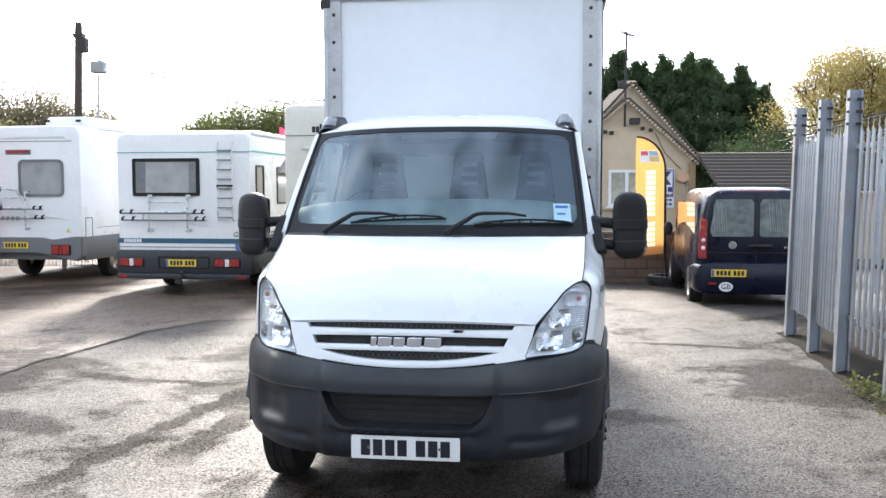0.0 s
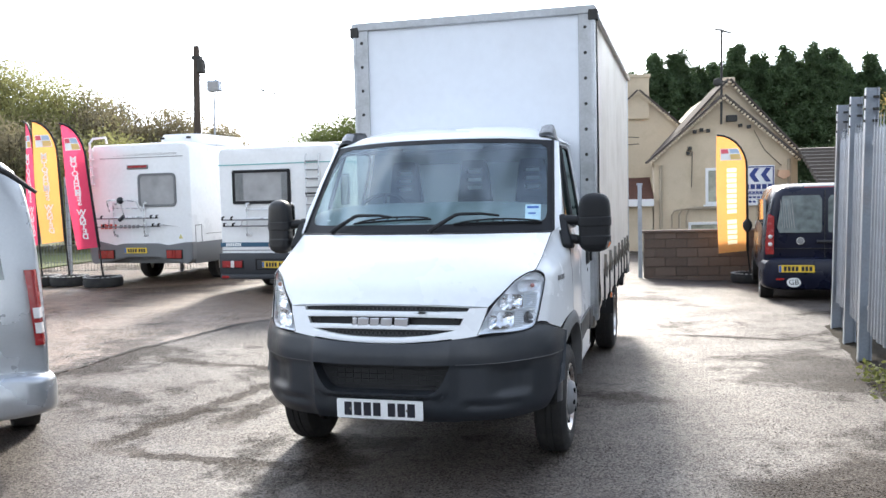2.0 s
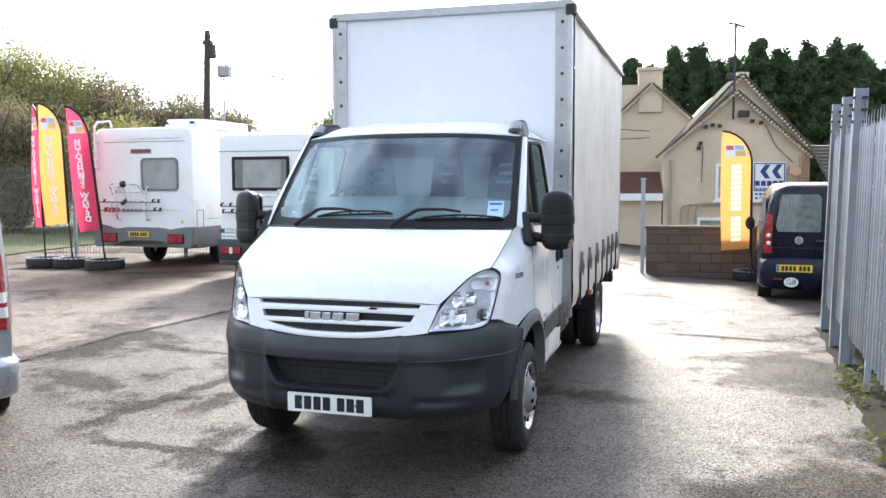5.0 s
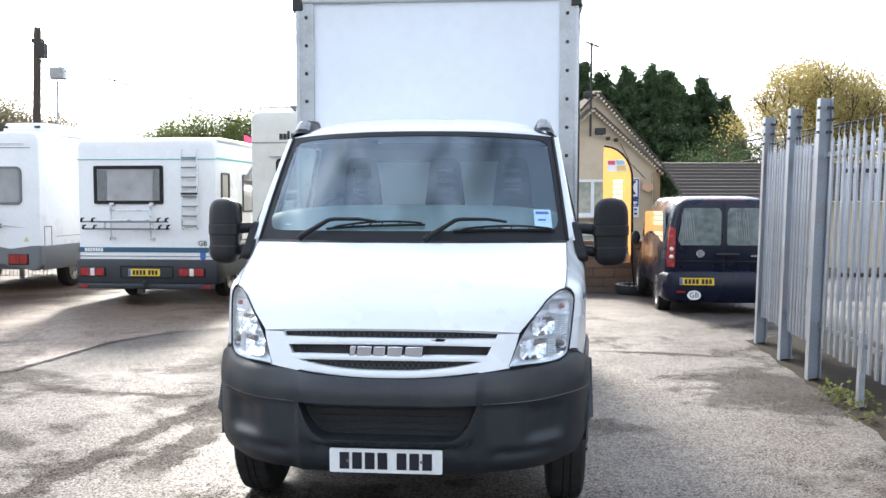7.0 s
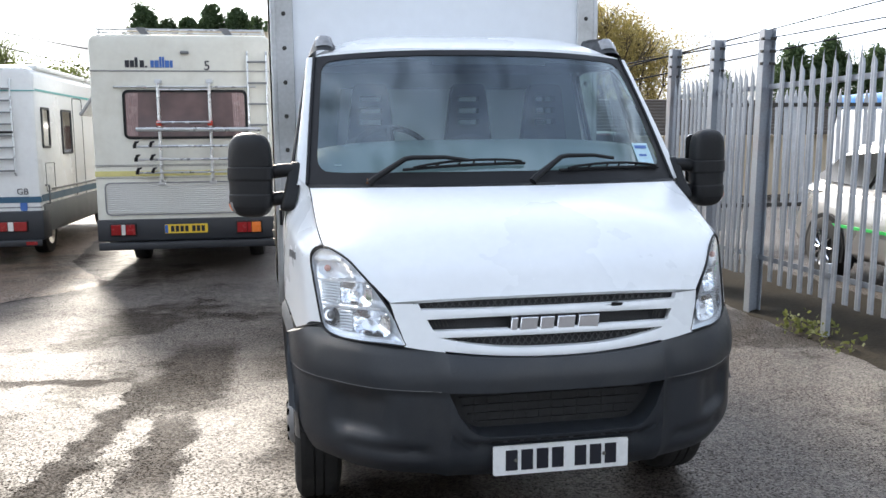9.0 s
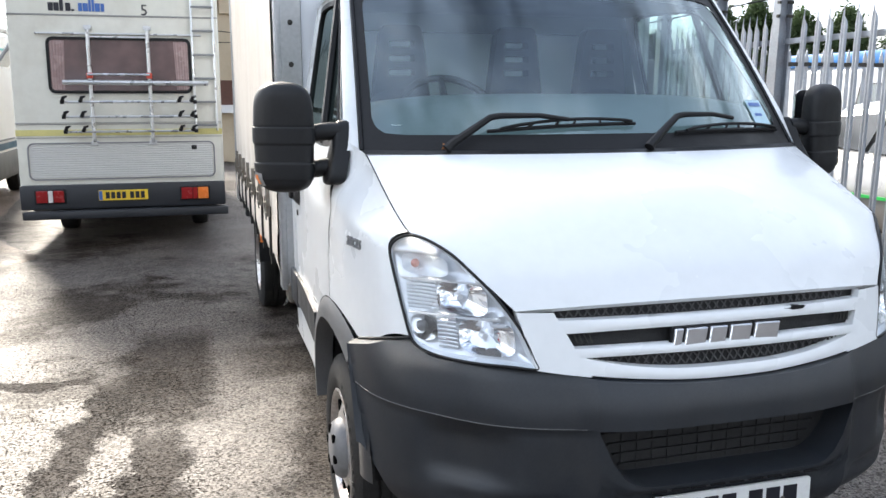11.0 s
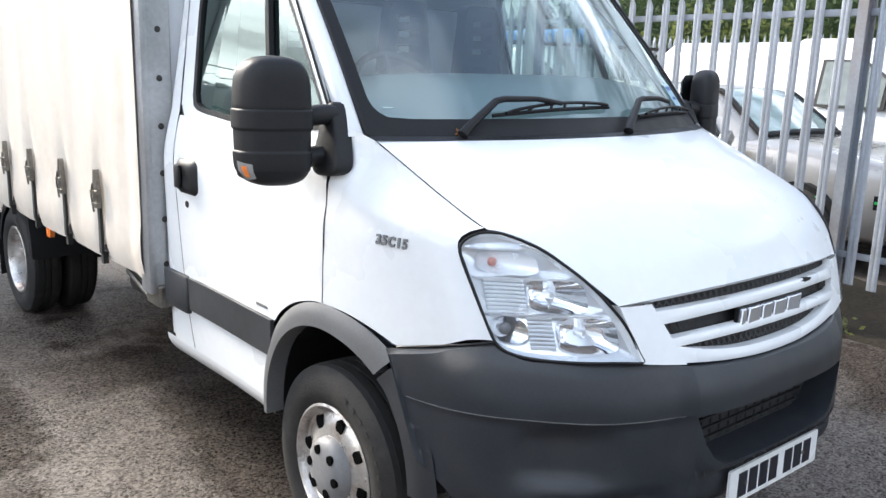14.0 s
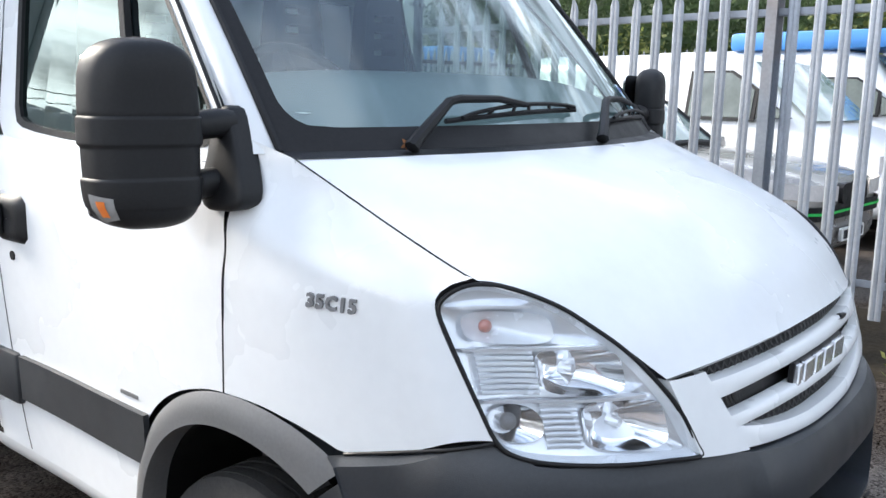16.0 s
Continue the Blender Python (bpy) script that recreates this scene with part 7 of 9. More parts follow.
box(bm, 0.735, 0.795, -0.02, 0.0, 1.035, 1.085, 0.01, 2)
part("locker_lock", bm, M_BLACK, mh3)
# plain blocks for the maker's name
bm = bm_new()
for k, (w_, h_) in enumerate([(0.05, 0.085), (0.05, 0.085), (0.035, 0.12), (0.05, 0.085), (0.03, 0.02)]):
    x = -0.66 + 0.058 * k
    box(bm, x, x + w_, -0.006, 0.004, 2.53, 2.53 + h_)
part("name_print_black", bm, M_INK, mh3, "", 0)
bm = bm_new()
for k, (w_, h_) in enumerate([(0.04, 0.085), (0.05, 0.085), (0.025, 0.13), (0.025, 0.13), (0.05, 0.085), (0.035, 0.085)]):
    x = -0.36 + (0.0, 0.048, 0.105, 0.138, 0.17, 0.228)[k]
    box(bm, x, x + w_, -0.006, 0.004, 2.53, 2.53 + h_)
part("name_print_blue", bm, M_BLUE_INK, mh3, "", 0)
bm = letters("5", 0.12, 0.004)
moved(bm, Matrix.Translation((0.31, -0.003, 2.55)))
part("number_print", bm, M_INK, mh3, "", 0)
bm = bm_new()
box(bm, 0.0, 0.10, -0.05, 0.0, 2.69, 2.73, 0.01, 1)
part("rear_camera", bm, M_MH_GREY, mh3)
ladder(mh3, 0.80, 1.03, 1.25, 2.72, -0.05, 6)
rack = bike_rack(mh3, -0.56, 0.80, 2.36, 1.12, -0.02, (-0.28, 0.33), fold=False)
bm = bm_new()
tube(bm, [(-0.55, -0.14, 1.78), (0.95, -0.14, 1.77)], 0.026, 8)
tube(bm, [(-0.30, -0.16, 1.86), (0.34, -0.16, 1.86)], 0.012, 6)
part("rack_bar", bm, M_STEELBAR, rack)
bm = bm_new()
for x in (-0.28, 0.33):
    box(bm, x - 0.03, x + 0.03, -0.14, -0.08, 1.82, 1.88, 0.008, 1)
part("red_clamps", bm, M_REDINK, rack)
bm = bm_new()
tube(bm, [(-1.0, 0.15, 3.0), (1.0, 0.15, 3.0), (1.0, 3.5, 3.0), (-1.0, 3.5, 3.0), (-1.0, 0.15, 3.0)], 0.014, 6)
tube(bm, [(-1.0, 0.15, 2.96), (1.0, 0.15, 2.96)], 0.010, 6)
for x in (-0.98, 0.98):
    for y in (0.15, 1.8, 3.5):
        tube(bm, [(x, y, 2.90), (x, y, 3.0)], 0.012, 6)
part("roof_rail", bm, M_STEELBAR, mh3, "tubular roof rail")
bm = bm_new()
for x in (-0.45, 0.55):
    prism(bm, [(x - 0.09, 3.02), (x + 0.02, 3.02), (x + 0.09, 2.91), (x + 0.0, 2.91)], "y", 0.10, 0.14)
part("rail_straps", bm, M_MH_GREY, mh3, "", 0)
bm = bm_new()
box(bm, -1.085, 1.085, -0.05, 0.2, 0.40, 0.67, 0.02)
box(bm, -1.06, 1.11, -0.14, -0.03, 0.30, 0.39, 0.015)
part("rear_bumper", bm, M_MH_DARK, mh3, "dark moulded bumper with step bar")
tail_lamp(mh3, -0.92, -0.63, 0.48, 0.61, -0.056)
tail_lamp(mh3, 0.60, 0.90, 0.48, 0.61, -0.056, mats=(M_RED, M_RED, M_ORANGE))
rear_plate(mh3, -0.02, 0.545, -0.06)
bm = bm_new()
box(bm, -1.0, 1.0, 0.2, 4.9, 0.36, 0.68)
part("underframe", bm, M_CHASSIS, mh3, "", 0)
bm = bm_new()
mh_body(bm, 2.0, 1.6, 0.45, 2.0, 0.3, y0=4.9)
part("cab", bm, M_MH_CREAM, mh3, "", 40)
for x in (-0.78, 0.78):
    simple_wheel(mh3, x, 1.35, out=math.copysign(1, x))
    simple_wheel(mh3, x, 5.6, out=math.copysign(1, x))
# tilted window flap hanging between the two motorhomes
bm = bm_new()
box(bm, -0.02, 0.02, 0, 0.55, -0.32, 0.0, 0.01, 1)
flap = part("open_window", bm, M_MH_GLASS2, mh3, "open hinged acrylic window")
flap.matrix_basis = pose(-1.09, 0.25, 2.22, 0, 35, 0)

# ---- navy people carrier ----
M_NAVY = mat("navy_paint", (0.006, 0.008, 0.022), 0.3, var=0.15, scale=2, fine=30, spec=0.35)
M_VANGLASS = mat("dark_van_glass", (0.13, 0.16, 0.16), 0.06, var=0.6, scale=2.5, fine=9, coat=1.0, rough_var=0.02)
M_BLACKPLASTIC = mat("van_black_plastic", (0.014, 0.014, 0.016), 0.5, var=0.15)


def loft_body(b, sections, power=0.35, n=36):
    """Car shell from (y, half width, z bottom, z top, top half width) sections: rounded boxes that taper upwards."""
    rings = []
    for y, hw, z0, z1, tw in sections:
        row = []
        for k in range(n):
            a = 2 * math.pi * k / n
            c, s = math.cos(a), math.sin(a)
            fz = math.copysign(abs(s) ** power, s) * 0.5 + 0.5
            z = lerp(z0, z1, fz)
            w = lerp(hw, tw, sstep(0.35, 1.0, fz))
            row.append(b.verts.new((w * math.copysign(abs(c) ** power, c), y, z)))
        rings.append(row)
    for r0, r1 in zip(rings, rings[1:]):
        for k in range(n):
            b.faces.new((r0[k], r0[(k + 1) % n], r1[(k + 1) % n], r1[k]))
    b.faces.new(rings[0])
    b.faces.new(rings[-1][::-1])
    bmesh.ops.recalc_face_normals(b, faces=b.faces)
    return b


van = thing("people_carrier", pose(4.78, 13.5, -0.20, 0, 0, -9.0), "dark navy people carrier with tinted twin rear doors", "van")
bm = bm_new()
loft_body(bm, [(0.0, 0.84, 0.40, 1.80, 0.70), (0.03, 0.88, 0.36, 1.86, 0.74), (0.10, 0.91, 0.33, 1.89, 0.77), (1.0, 0.93, 0.30, 1.93, 0.80), (2.6, 0.93, 0.30, 1.92, 0.80), (3.3, 0.92, 0.30, 1.80, 0.76), (3.9, 0.90, 0.30, 1.25, 0.80), (4.5, 0.86, 0.32, 1.05, 0.76), (4.7, 0.75, 0.36, 0.85, 0.66)], 0.28)
part("body", bm, M_NAVY, van, "dark navy painted body", 50)
for x0, x1 in ((-0.72, -0.05), (0.04, 0.70)):
    bm = bm_new()
    prism(bm, [(x0 + 0.06, 1.16), (x1 - 0.02, 1.16), (x1, 1.20), (x1, 1.68), (x1 - 0.04, 1.74), (x0 + 0.10 * (x0 < -0.1), 1.74), (x0 + 0.02, 1.24)] if x0 < -0.1 else [(x0 + 0.02, 1.16), (x1 - 0.06, 1.16), (x1 - 0.02, 1.24), (x1 - 0.10, 1.74), (x0 + 0.04, 1.74), (x0, 1.68), (x0, 1.20)], "y", -0.022, 0.02)
    part("rear_window", bm, M_VANGLASS, van, "dark tinted rear window with pale curtain", 0)
bm = bm_new()
for xb in (-0.62, 0.20):
    for k in range(6):
        tube(bm, [(xb + 0.035 * k, -0.0215, 1.24), (xb + 0.030 * k - 0.03 + 0.01 * (k % 2), -0.0215, 1.68)], [0.006, 0.004], 5)
part("window_curtain", bm, M_CURT, van, "pale grey window curtain", 50)
bm = bm_new()
box(bm, -0.008, 0.000, -0.018, 0.01, 0.60, 1.84)
box(bm, -0.80, 0.80, -0.03, 0.01, 0.905, 0.915)
tube(bm, [(-0.12, -0.05, 1.02), (0.22, -0.05, 1.02)], 0.025, 8)
part("door_seam", bm, M_BLACKPLASTIC, van)
for x in (-0.80, 0.80):
    s = math.copysign(1, x)
    bm = bm_new()
    prism(bm, [(x - 0.05, 0.82), (x + 0.07, 0.82), (x + 0.075, 1.0), (x + 0.03 * s * 1, 1.46), (x - 0.06 * s, 1.42)], "y", -0.03, 0.06) if s > 0 else prism(bm, [(x + 0.05, 0.82), (x - 0.07, 0.82), (x - 0.075, 1.0), (x - 0.03, 1.46), (x + 0.06, 1.42)], "y", -0.03, 0.06)
    lamp = part("tail_lamp", bm, M_RED, van, "red tail lamp", 0)
    bm = bm_new()
    for z in (0.98, 1.10):
        bmesh.ops.create_uvsphere(bm, u_segments=10, v_segments=6, radius=0.035, matrix=Matrix.Translation((x, -0.03, z)))
    part("reversing_lens", bm, M_CLEARLENS, lamp)
bm = bm_new()
loft_body(bm, [(-0.10, 0.80, 0.30, 0.72, 0.80), (-0.07, 0.88, 0.27, 0.76, 0.88), (0.10, 0.94, 0.25, 0.78, 0.94), (0.45, 0.95, 0.26, 0.72, 0.95)], 0.3)
part("rear_bumper", bm, M_NAVY, van, "", 50)
rear_plate(van, -0.42, 0.60, -0.11)
bm = bm_new()
tube(bm, [(-0.36, -0.02, 1.03), (-0.36, -0.035, 1.03)], 0.062, 18)
badge = part("round_badge", bm, M_CHROME, van, "round chrome badge")
bm = bm_new()
tube(bm, [(-0.36, -0.034, 1.03), (-0.36, -0.038, 1.03)], 0.05, 18)
part("badge_face", bm, M_HUB, badge)
bm = bm_new()
for k in range(6):
    box(bm, 0.40 + 0.05 * k, 0.44 + 0.05 * k, -0.03, -0.015, 0.985, 1.015)
part("name_print", bm, M_CHROME, van, "", 0)
bm = bm_new()
grid(bm, 24, 1, lambda a, b: Vector((-0.46 + 0.105 * b * math.cos(2 * math.pi * a), -0.112, 0.385 + 0.075 * b * math.sin(2 * math.pi * a))), close_u=True)
oval = part("country_oval", bm, M_PAPER, van, "white oval country sticker", 0)
bm = moved(letters("GB", 0.085, 0.003), Matrix.Translation((-0.46, -0.115, 0.385)))
part("country_letters", bm, M_INK, oval, "", 0)
bm = bm_new()
box(bm, -0.72, -0.60, -0.115, -0.10, 0.42, 0.45)
box(bm, 0.60, 0.72, -0.115, -0.10, 0.42, 0.45)
box(bm, -0.3, 0.3, 0.03, 0.06, 1.83, 1.87, 0.01, 1)
part("reflectors", bm, M_RED, van)
bm = bm_new()
grid(bm, 14, 8, lambda a, b: Vector((-1.03 + 0.09 * math.copysign(abs(math.cos(2 * math.pi * a)) ** 0.6, math.cos(2 * math.pi * a)) * math.sin(math.pi * max(0.03, min(0.97, b))) ** 0.4, 3.25 + 0.06 * math.sin(2 * math.pi * a), lerp(1.02, 1.26, b))), close_u=True)
part("door_mirror", bm, M_BLACKPLASTIC, van)
bm = bm_new()
for s in (-1, 1):
    prism(bm, [(0.35, 1.16), (3.0, 1.12), (3.35, 1.16), (2.9, 1.66), (0.45, 1.68)], "x", *sorted((s * 0.84, s * 0.885)))
part("side_windows", bm, M_VANGLASS, van, "dark tinted side windows", 0)
for x in (-0.82, 0.82):
    simple_wheel(van, x, 0.82, 0.33, 0.21, math.copysign(1, x))
    simple_wheel(van, x, 3.85, 0.33, 0.21, math.copysign(1, x))

# ---- silver van, its tail in view ----
M_SILVER = mat("silver_paint", (0.46, 0.48, 0.5), 0.3, metal=0.55, var=0.06, scale=2, fine=60, coat=0.7)
svan = thing("silver_van", pose(-3.20, 4.12, 0, 0, 0, 40), "silver panel van with tall red tail lamps and raised rear wiper", "van")


def svan_half(z):
    return smooth_line([(0.42, 0.835), (0.7, 0.845), (1.0, 0.835), (1.3, 0.818), (1.6, 0.79), (1.85, 0.74), (1.98, 0.65), (2.05, 0.47)], z)


def svan_shell(a, b):
    z = lerp(0.42, 2.05, b)
    h = svan_half(z)
    tail = 0.12 * max(0.0, (z - 0.9)) ** 1.6
    u = 2 * a - 1
    c = math.copysign(abs(math.cos(math.pi * (1 - a))) ** 0.22, math.cos(math.pi * (1 - a)))
    d = abs(math.sin(math.pi * (1 - a))) ** 0.22
    return Vector((h * c, tail + 0.12 * (1 - d) * 1.0 + 0.03 * u * u, z))


bm = bm_new()
grid(bm, 48, 26, svan_shell)
for s in (-1, 1):
    grid(bm, 8, 20, lambda a, b: Vector((s * svan_half(lerp(0.42, 2.05, b)), lerp(0.14 + 0.12 * max(0.0, (lerp(0.42, 2.05, b) - 0.9)) ** 1.6, 4.6 - 0.9 * sstep(1.0, 2.0, lerp(0.42, 2.05, b)), a), lerp(0.42, 2.05, b))))
grid(bm, 8, 6, lambda a, b: Vector((lerp(-0.46, 0.46, a), lerp(0.26, 3.7, b), 2.05 + 0.03 * math.sin(math.pi * a))))
grid(bm, 8, 10, lambda a, b: Vector((lerp(-1, 1, a) * svan_half(lerp(0.42, 2.05, b)), 4.6 - 0.9 * sstep(1.0, 2.0, lerp(0.42, 2.05, b)), lerp(0.42, 2.05, b))))
part("body", bm, M_SILVER, svan, "silver painted body", 50)
for s in (-1, 1):
    bm = bm_new()
    def slamp(a, b):
        z = lerp(0.775, 1.275, b)
        x = lerp(svan_half(z) + 0.004, svan_half(z) - 0.085 - 0.02 * b, a)
        return Vector((s * x, 0.105 + 0.12 * max(0.0, (z - 0.9)) ** 1.6 - 0.125 * sstep(0, 0.55, a) ** 0.7, z))
    grid(bm, 8, 14, slamp, flip=s > 0)
    grid(bm, 1, 14, lambda a, b: slamp(1, b) + Vector((0, 0.05 * a, 0)))
    lamp = part("tail_lamp", bm, M_RED, svan, "tall red tail lamp with clear lenses", 50)
    bm = bm_new()
    for z0 in (0.855, 0.955):
        grid(bm, 5, 4, lambda a, b: slamp(0.25 + 0.62 * a, (z0 + 0.07 * b - 0.775) / 0.5) + Vector((0, -0.008, 0)), flip=s > 0)
    part("clear_lenses", bm, M_CLEARLENS, lamp, "", 50)
bm = bm_new()
loft_body(bm, [(-0.16, 0.70, 0.36, 0.58, 0.70), (-0.14, 0.80, 0.33, 0.60, 0.80), (-0.05, 0.875, 0.31, 0.61, 0.875), (0.15, 0.885, 0.31, 0.60, 0.885), (0.5, 0.87, 0.33, 0.58, 0.87)], 0.3)
part("rear_bumper", bm, M_SILVER, svan, "silver painted bumper", 50)
bm = bm_new()
grid(bm, 12, 8, lambda a, b: Vector((lerp(-0.60, 0.60, a) * (1 - 0.12 * b), 0.012 + 0.12 * max(0.0, (lerp(1.22, 1.84, b) - 0.9)) ** 1.6 - 0.02, lerp(1.22, 1.84, b))))
part("rear_window", bm, M_VANGLASS, svan, "dark rear window", 50)
bm = bm_new()
tube(bm, [(0.42, 0.18, 1.99), (0.55, 0.05, 1.97), (0.66, -0.06, 1.90), (0.80, -0.14, 1.78)], [0.022, 0.022, 0.02, 0.012], 8)
part("rear_wiper", bm, M_BLACK, svan, "raised black rear wiper arm")
bm = bm_new()
box(bm, -0.80, 0.80, 0.2, 4.4, 0.32, 0.46)
box(bm, -0.45, 0.45, -0.02, 0.06, 0.78, 1.0, 0.03, 2)
part("floor_pan", bm, M_CHASSIS, svan, "", 0)
for x in (-0.76, 0.76):
    simple_wheel(svan, x, 1.05, 0.33, 0.2, math.copysign(1, x))
    simple_wheel(svan, x, 3.75, 0.33, 0.2, math.copysign(1, x))


# ---- palisade fence; own frame: y along the fence, x away from the yard ----
M_GALV = mat("galvanised_steel", (0.38, 0.41, 0.455), 0.45, metal=0.5, var=0.12, scale=5, fine=40, bump=0.05, bump_scale=60, stain=(0.25, 0.25, 0.26), stain_amount=0.5, stain_scale=6, spread=0.10)
M_RUSTY = mat("rusty_galvanised_post", (0.29, 0.32, 0.36), 0.5, metal=0.45, var=0.15, scale=5, fine=50, stain=(0.26, 0.15, 0.08), stain_amount=0.35, stain_scale=2.2)
FENCE = pose(3.80, 8.036, 0, 0, 0, -9.2)
fence = thing("palisade_fence", FENCE @ pose(-0.17, 0, 0, 0, 1.2, 0), "galvanised steel palisade fence with pointed pales", "fence", kind="structure")


def fence_post(y, h, arm=False):
    b = bm_new()
    for x0, x1, y0, y1 in ((-0.045, -0.033, -0.05, 0.05), (0.060, 0.072, -0.05, 0.05), (-0.035, 0.062, -0.005, 0.005)):
        box(b, x0, x1, y + y0 * (1.0 if arm else 0.66), y + y1 * (1.0 if arm else 0.66), -0.25, h)
    p_ = part("post", b, M_RUSTY, fence, "rust-streaked steel post", 0)
    if arm:
        b = bm_new()
        for z in (h - 0.09, h - 0.20, h - 0.31):
            box(b, -0.060, -0.035, y - 0.05, y - 0.02, z - 0.012, z + 0.012)
            box(b, 0.015, 0.065, y - 0.075, y - 0.05, z - 0.012, z + 0.012)
        part("bolt", b, M_CHASSIS, p_, "", 0)


for y, h in ((2.06, 2.62), (1.01, 2.61), (0.03, 2.60), (-2.96, 2.60), (-5.70, 2.60), (-8.44, 2.60)):
    fence_post(y, h, y >= 0)
for y0, y1 in ((0.0, 2.06), (-2.96, 0.0), (-5.70, -2.96), (-8.44, -5.70)):
    for z in (0.53, 2.085):
        b = bm_new()
        box(b, 0.022, 0.028, y0 + 0.02, y1 - 0.02, z - 0.022, z + 0.022)
        box(b, 0.022, 0.062, y0 + 0.02, y1 - 0.02, z - 0.022, z - 0.017)
        part("rail", b, M_GALV, fence, "", 0)
# one pale: a folded strip with a three-pointed top
b = bm_new()
prof = [(-0.034, 0.006), (-0.022, -0.008), (-0.008, -0.008), (0.0, -0.002), (0.008, -0.008), (0.022, -0.008), (0.034, 0.006)]
top = [2.195, 2.235, 2.295, 2.33, 2.295, 2.235, 2.195]
lo = [b.verts.new((x, y, 0.33)) for y, x in prof]
mid = [b.verts.new((x, y, 2.165)) for y, x in prof]
hi = [b.verts.new((x, y * (0.55 if z > 2.2 else 0.8), z)) for (y, x), z in zip(prof, top)]
for k in range(6):
    b.faces.new((lo[k], lo[k + 1], mid[k + 1], mid[k]))
    b.faces.new((mid[k], mid[k + 1], hi[k + 1], hi[k]))
me = bpy.data.meshes.new("pale")
b.to_mesh(me)
b.free()
me.materials.append(M_GALV)
rnd = random.Random(5)
ys = [-0.115 - 0.159 * k for k in range(1, 18)] + [-3.08 - 0.152 * k for k in range(36)] + [0.13 + 0.108 * k for k in range(18)]
for y in ys:
    if min(abs(y - p) for p in (-2.96, -5.70, -8.44, 0.03, 1.01)) < 0.045:
        continue
    o = new("pale", me)
    o.parent = fence
    o.matrix_basis = pose(rnd.uniform(-0.002, 0.002), y + rnd.uniform(-0.006, 0.006), rnd.uniform(-0.012, 0.012), rnd.uniform(-0.35, 0.35), 0, rnd.uniform(-3, 3))
b = bm_new()
box(b, 0.03, 0.075, -1.12, -1.055, -0.2, 0.62)
part("stub_post", b, M_GALV, fence, "", 0)
# weeds and soil along the fence foot
M_SOIL = mat("dark_soil", (0.030, 0.025, 0.018), 0.95, spec=0.08, var=0.4, scale=6, fine=40, bump=0.6, bump_scale=30)
M_WEED = leaf_paint("yellow_green_weed", (0.14, 0.155, 0.045))
# the strip is widened and raised behind the pales as a dark backing
b = bm_new()
grid(b, 60, 4, lambda a, s: FENCE @ Vector((lerp(-0.30 - 0.05 * noise.noise(Vector((a * 40, 0, 0))), 0.9, s), lerp(-9, 2.3, a), 0.006 + 0.13 * s * (1.1 + 0.6 * noise.noise(Vector((a * 50, s * 3, 1)))) if s > 0 else -0.01)))
tagged(part("soil_strip", b, M_SOIL, None, "", 60), "strip of dark soil along the fence foot", "soil", kind="structure")


def leaf_mesh(name, centres, size, material, rnd, flat=0.0, long=1.0, parent=None, label="", clump=1, spread=0.1):
    """Many small leaves, each a bent quad, round the given centres."""
    c = np.repeat(np.asarray(centres, float), clump, axis=0)
    n = len(c)
    c = c + rnd.normal(0, 1, (n, 3)) * spread
    u = rnd.normal(0, 1, (n, 3))
    u[:, 2] *= 1 - flat
    u /= np.linalg.norm(u, axis=1)[:, None]
    w = np.cross(u, rnd.normal(0, 1, (n, 3)))
    w /= np.linalg.norm(w, axis=1)[:, None]
    s = size * rnd.uniform(0.6, 1.4, (n, 1))
    a = u * s * long
    q = w * s * 0.5
    v = np.stack([c - a * 0.5, c + q * 0.8, c + a * 0.5, c - q * 0.8], 1).reshape(-1, 3)
    me_ = bpy.data.meshes.new(name)
    f = np.arange(4 * n).reshape(-1, 4)
    me_.from_pydata(v.tolist(), [], f.tolist())
    me_.materials.append(material)
    o = new(name, me_)
    if parent:
        o.parent = parent
    if label:
        o["label"] = label
    return o


R = np.random.default_rng(11)
pts = []
for k in range(170):
    y = -R.uniform(0.6, 8.5)
    if noise.noise(Vector((y * 1.3, 3, 0))) > -0.1:
        p = FENCE @ Vector((R.uniform(-0.28, -0.06), y, R.uniform(0.0, 0.08)))
        pts.append(tuple(p))
w_ = leaf_mesh("weeds", pts, 0.032, M_WEED, R, 0.3, 1.5, clump=9, spread=0.045)
tagged(w_, "low yellow-green weeds along the fence foot", "weeds", kind="stuff")

# ---- cars behind the fence ----
M_CARSILVER = mat("champagne_silver_paint", (0.31, 0.30, 0.285), 0.28, metal=0.5, var=0.06, scale=2, fine=60, coat=0.7)
# opaque pane; the sky's pale teal reflection is painted into its base colour
M_CARGLASS = mat("car_glass", (0.26, 0.36, 0.34), 0.06, var=0.35, scale=1.6, fine=7, coat=1.0, rough_var=0.02)
M_VANGLASS = mat("van_side_glass", (0.12, 0.14, 0.125), 0.06, var=0.35, scale=2, fine=7, coat=1.0, rough_var=0.02)
M_DARKGLASS = mat("dark_car_glass", (0.02, 0.024, 0.025), 0.05, var=0.4, scale=2, fine=7, coat=0.6, rough_var=0.02)
M_GREEN = mat("bright_green_strip", (0.02, 0.55, 0.10), 0.4, var=0.1)
M_VANWHITE = mat("white_van_paint_plain", (0.78, 0.79, 0.8), 0.35, var=0.04, scale=1.5, fine=20, coat=0.4)
M_BLUECAB = mat("light_blue_panel", (0.07, 0.26, 0.62), 0.4, var=0.1)


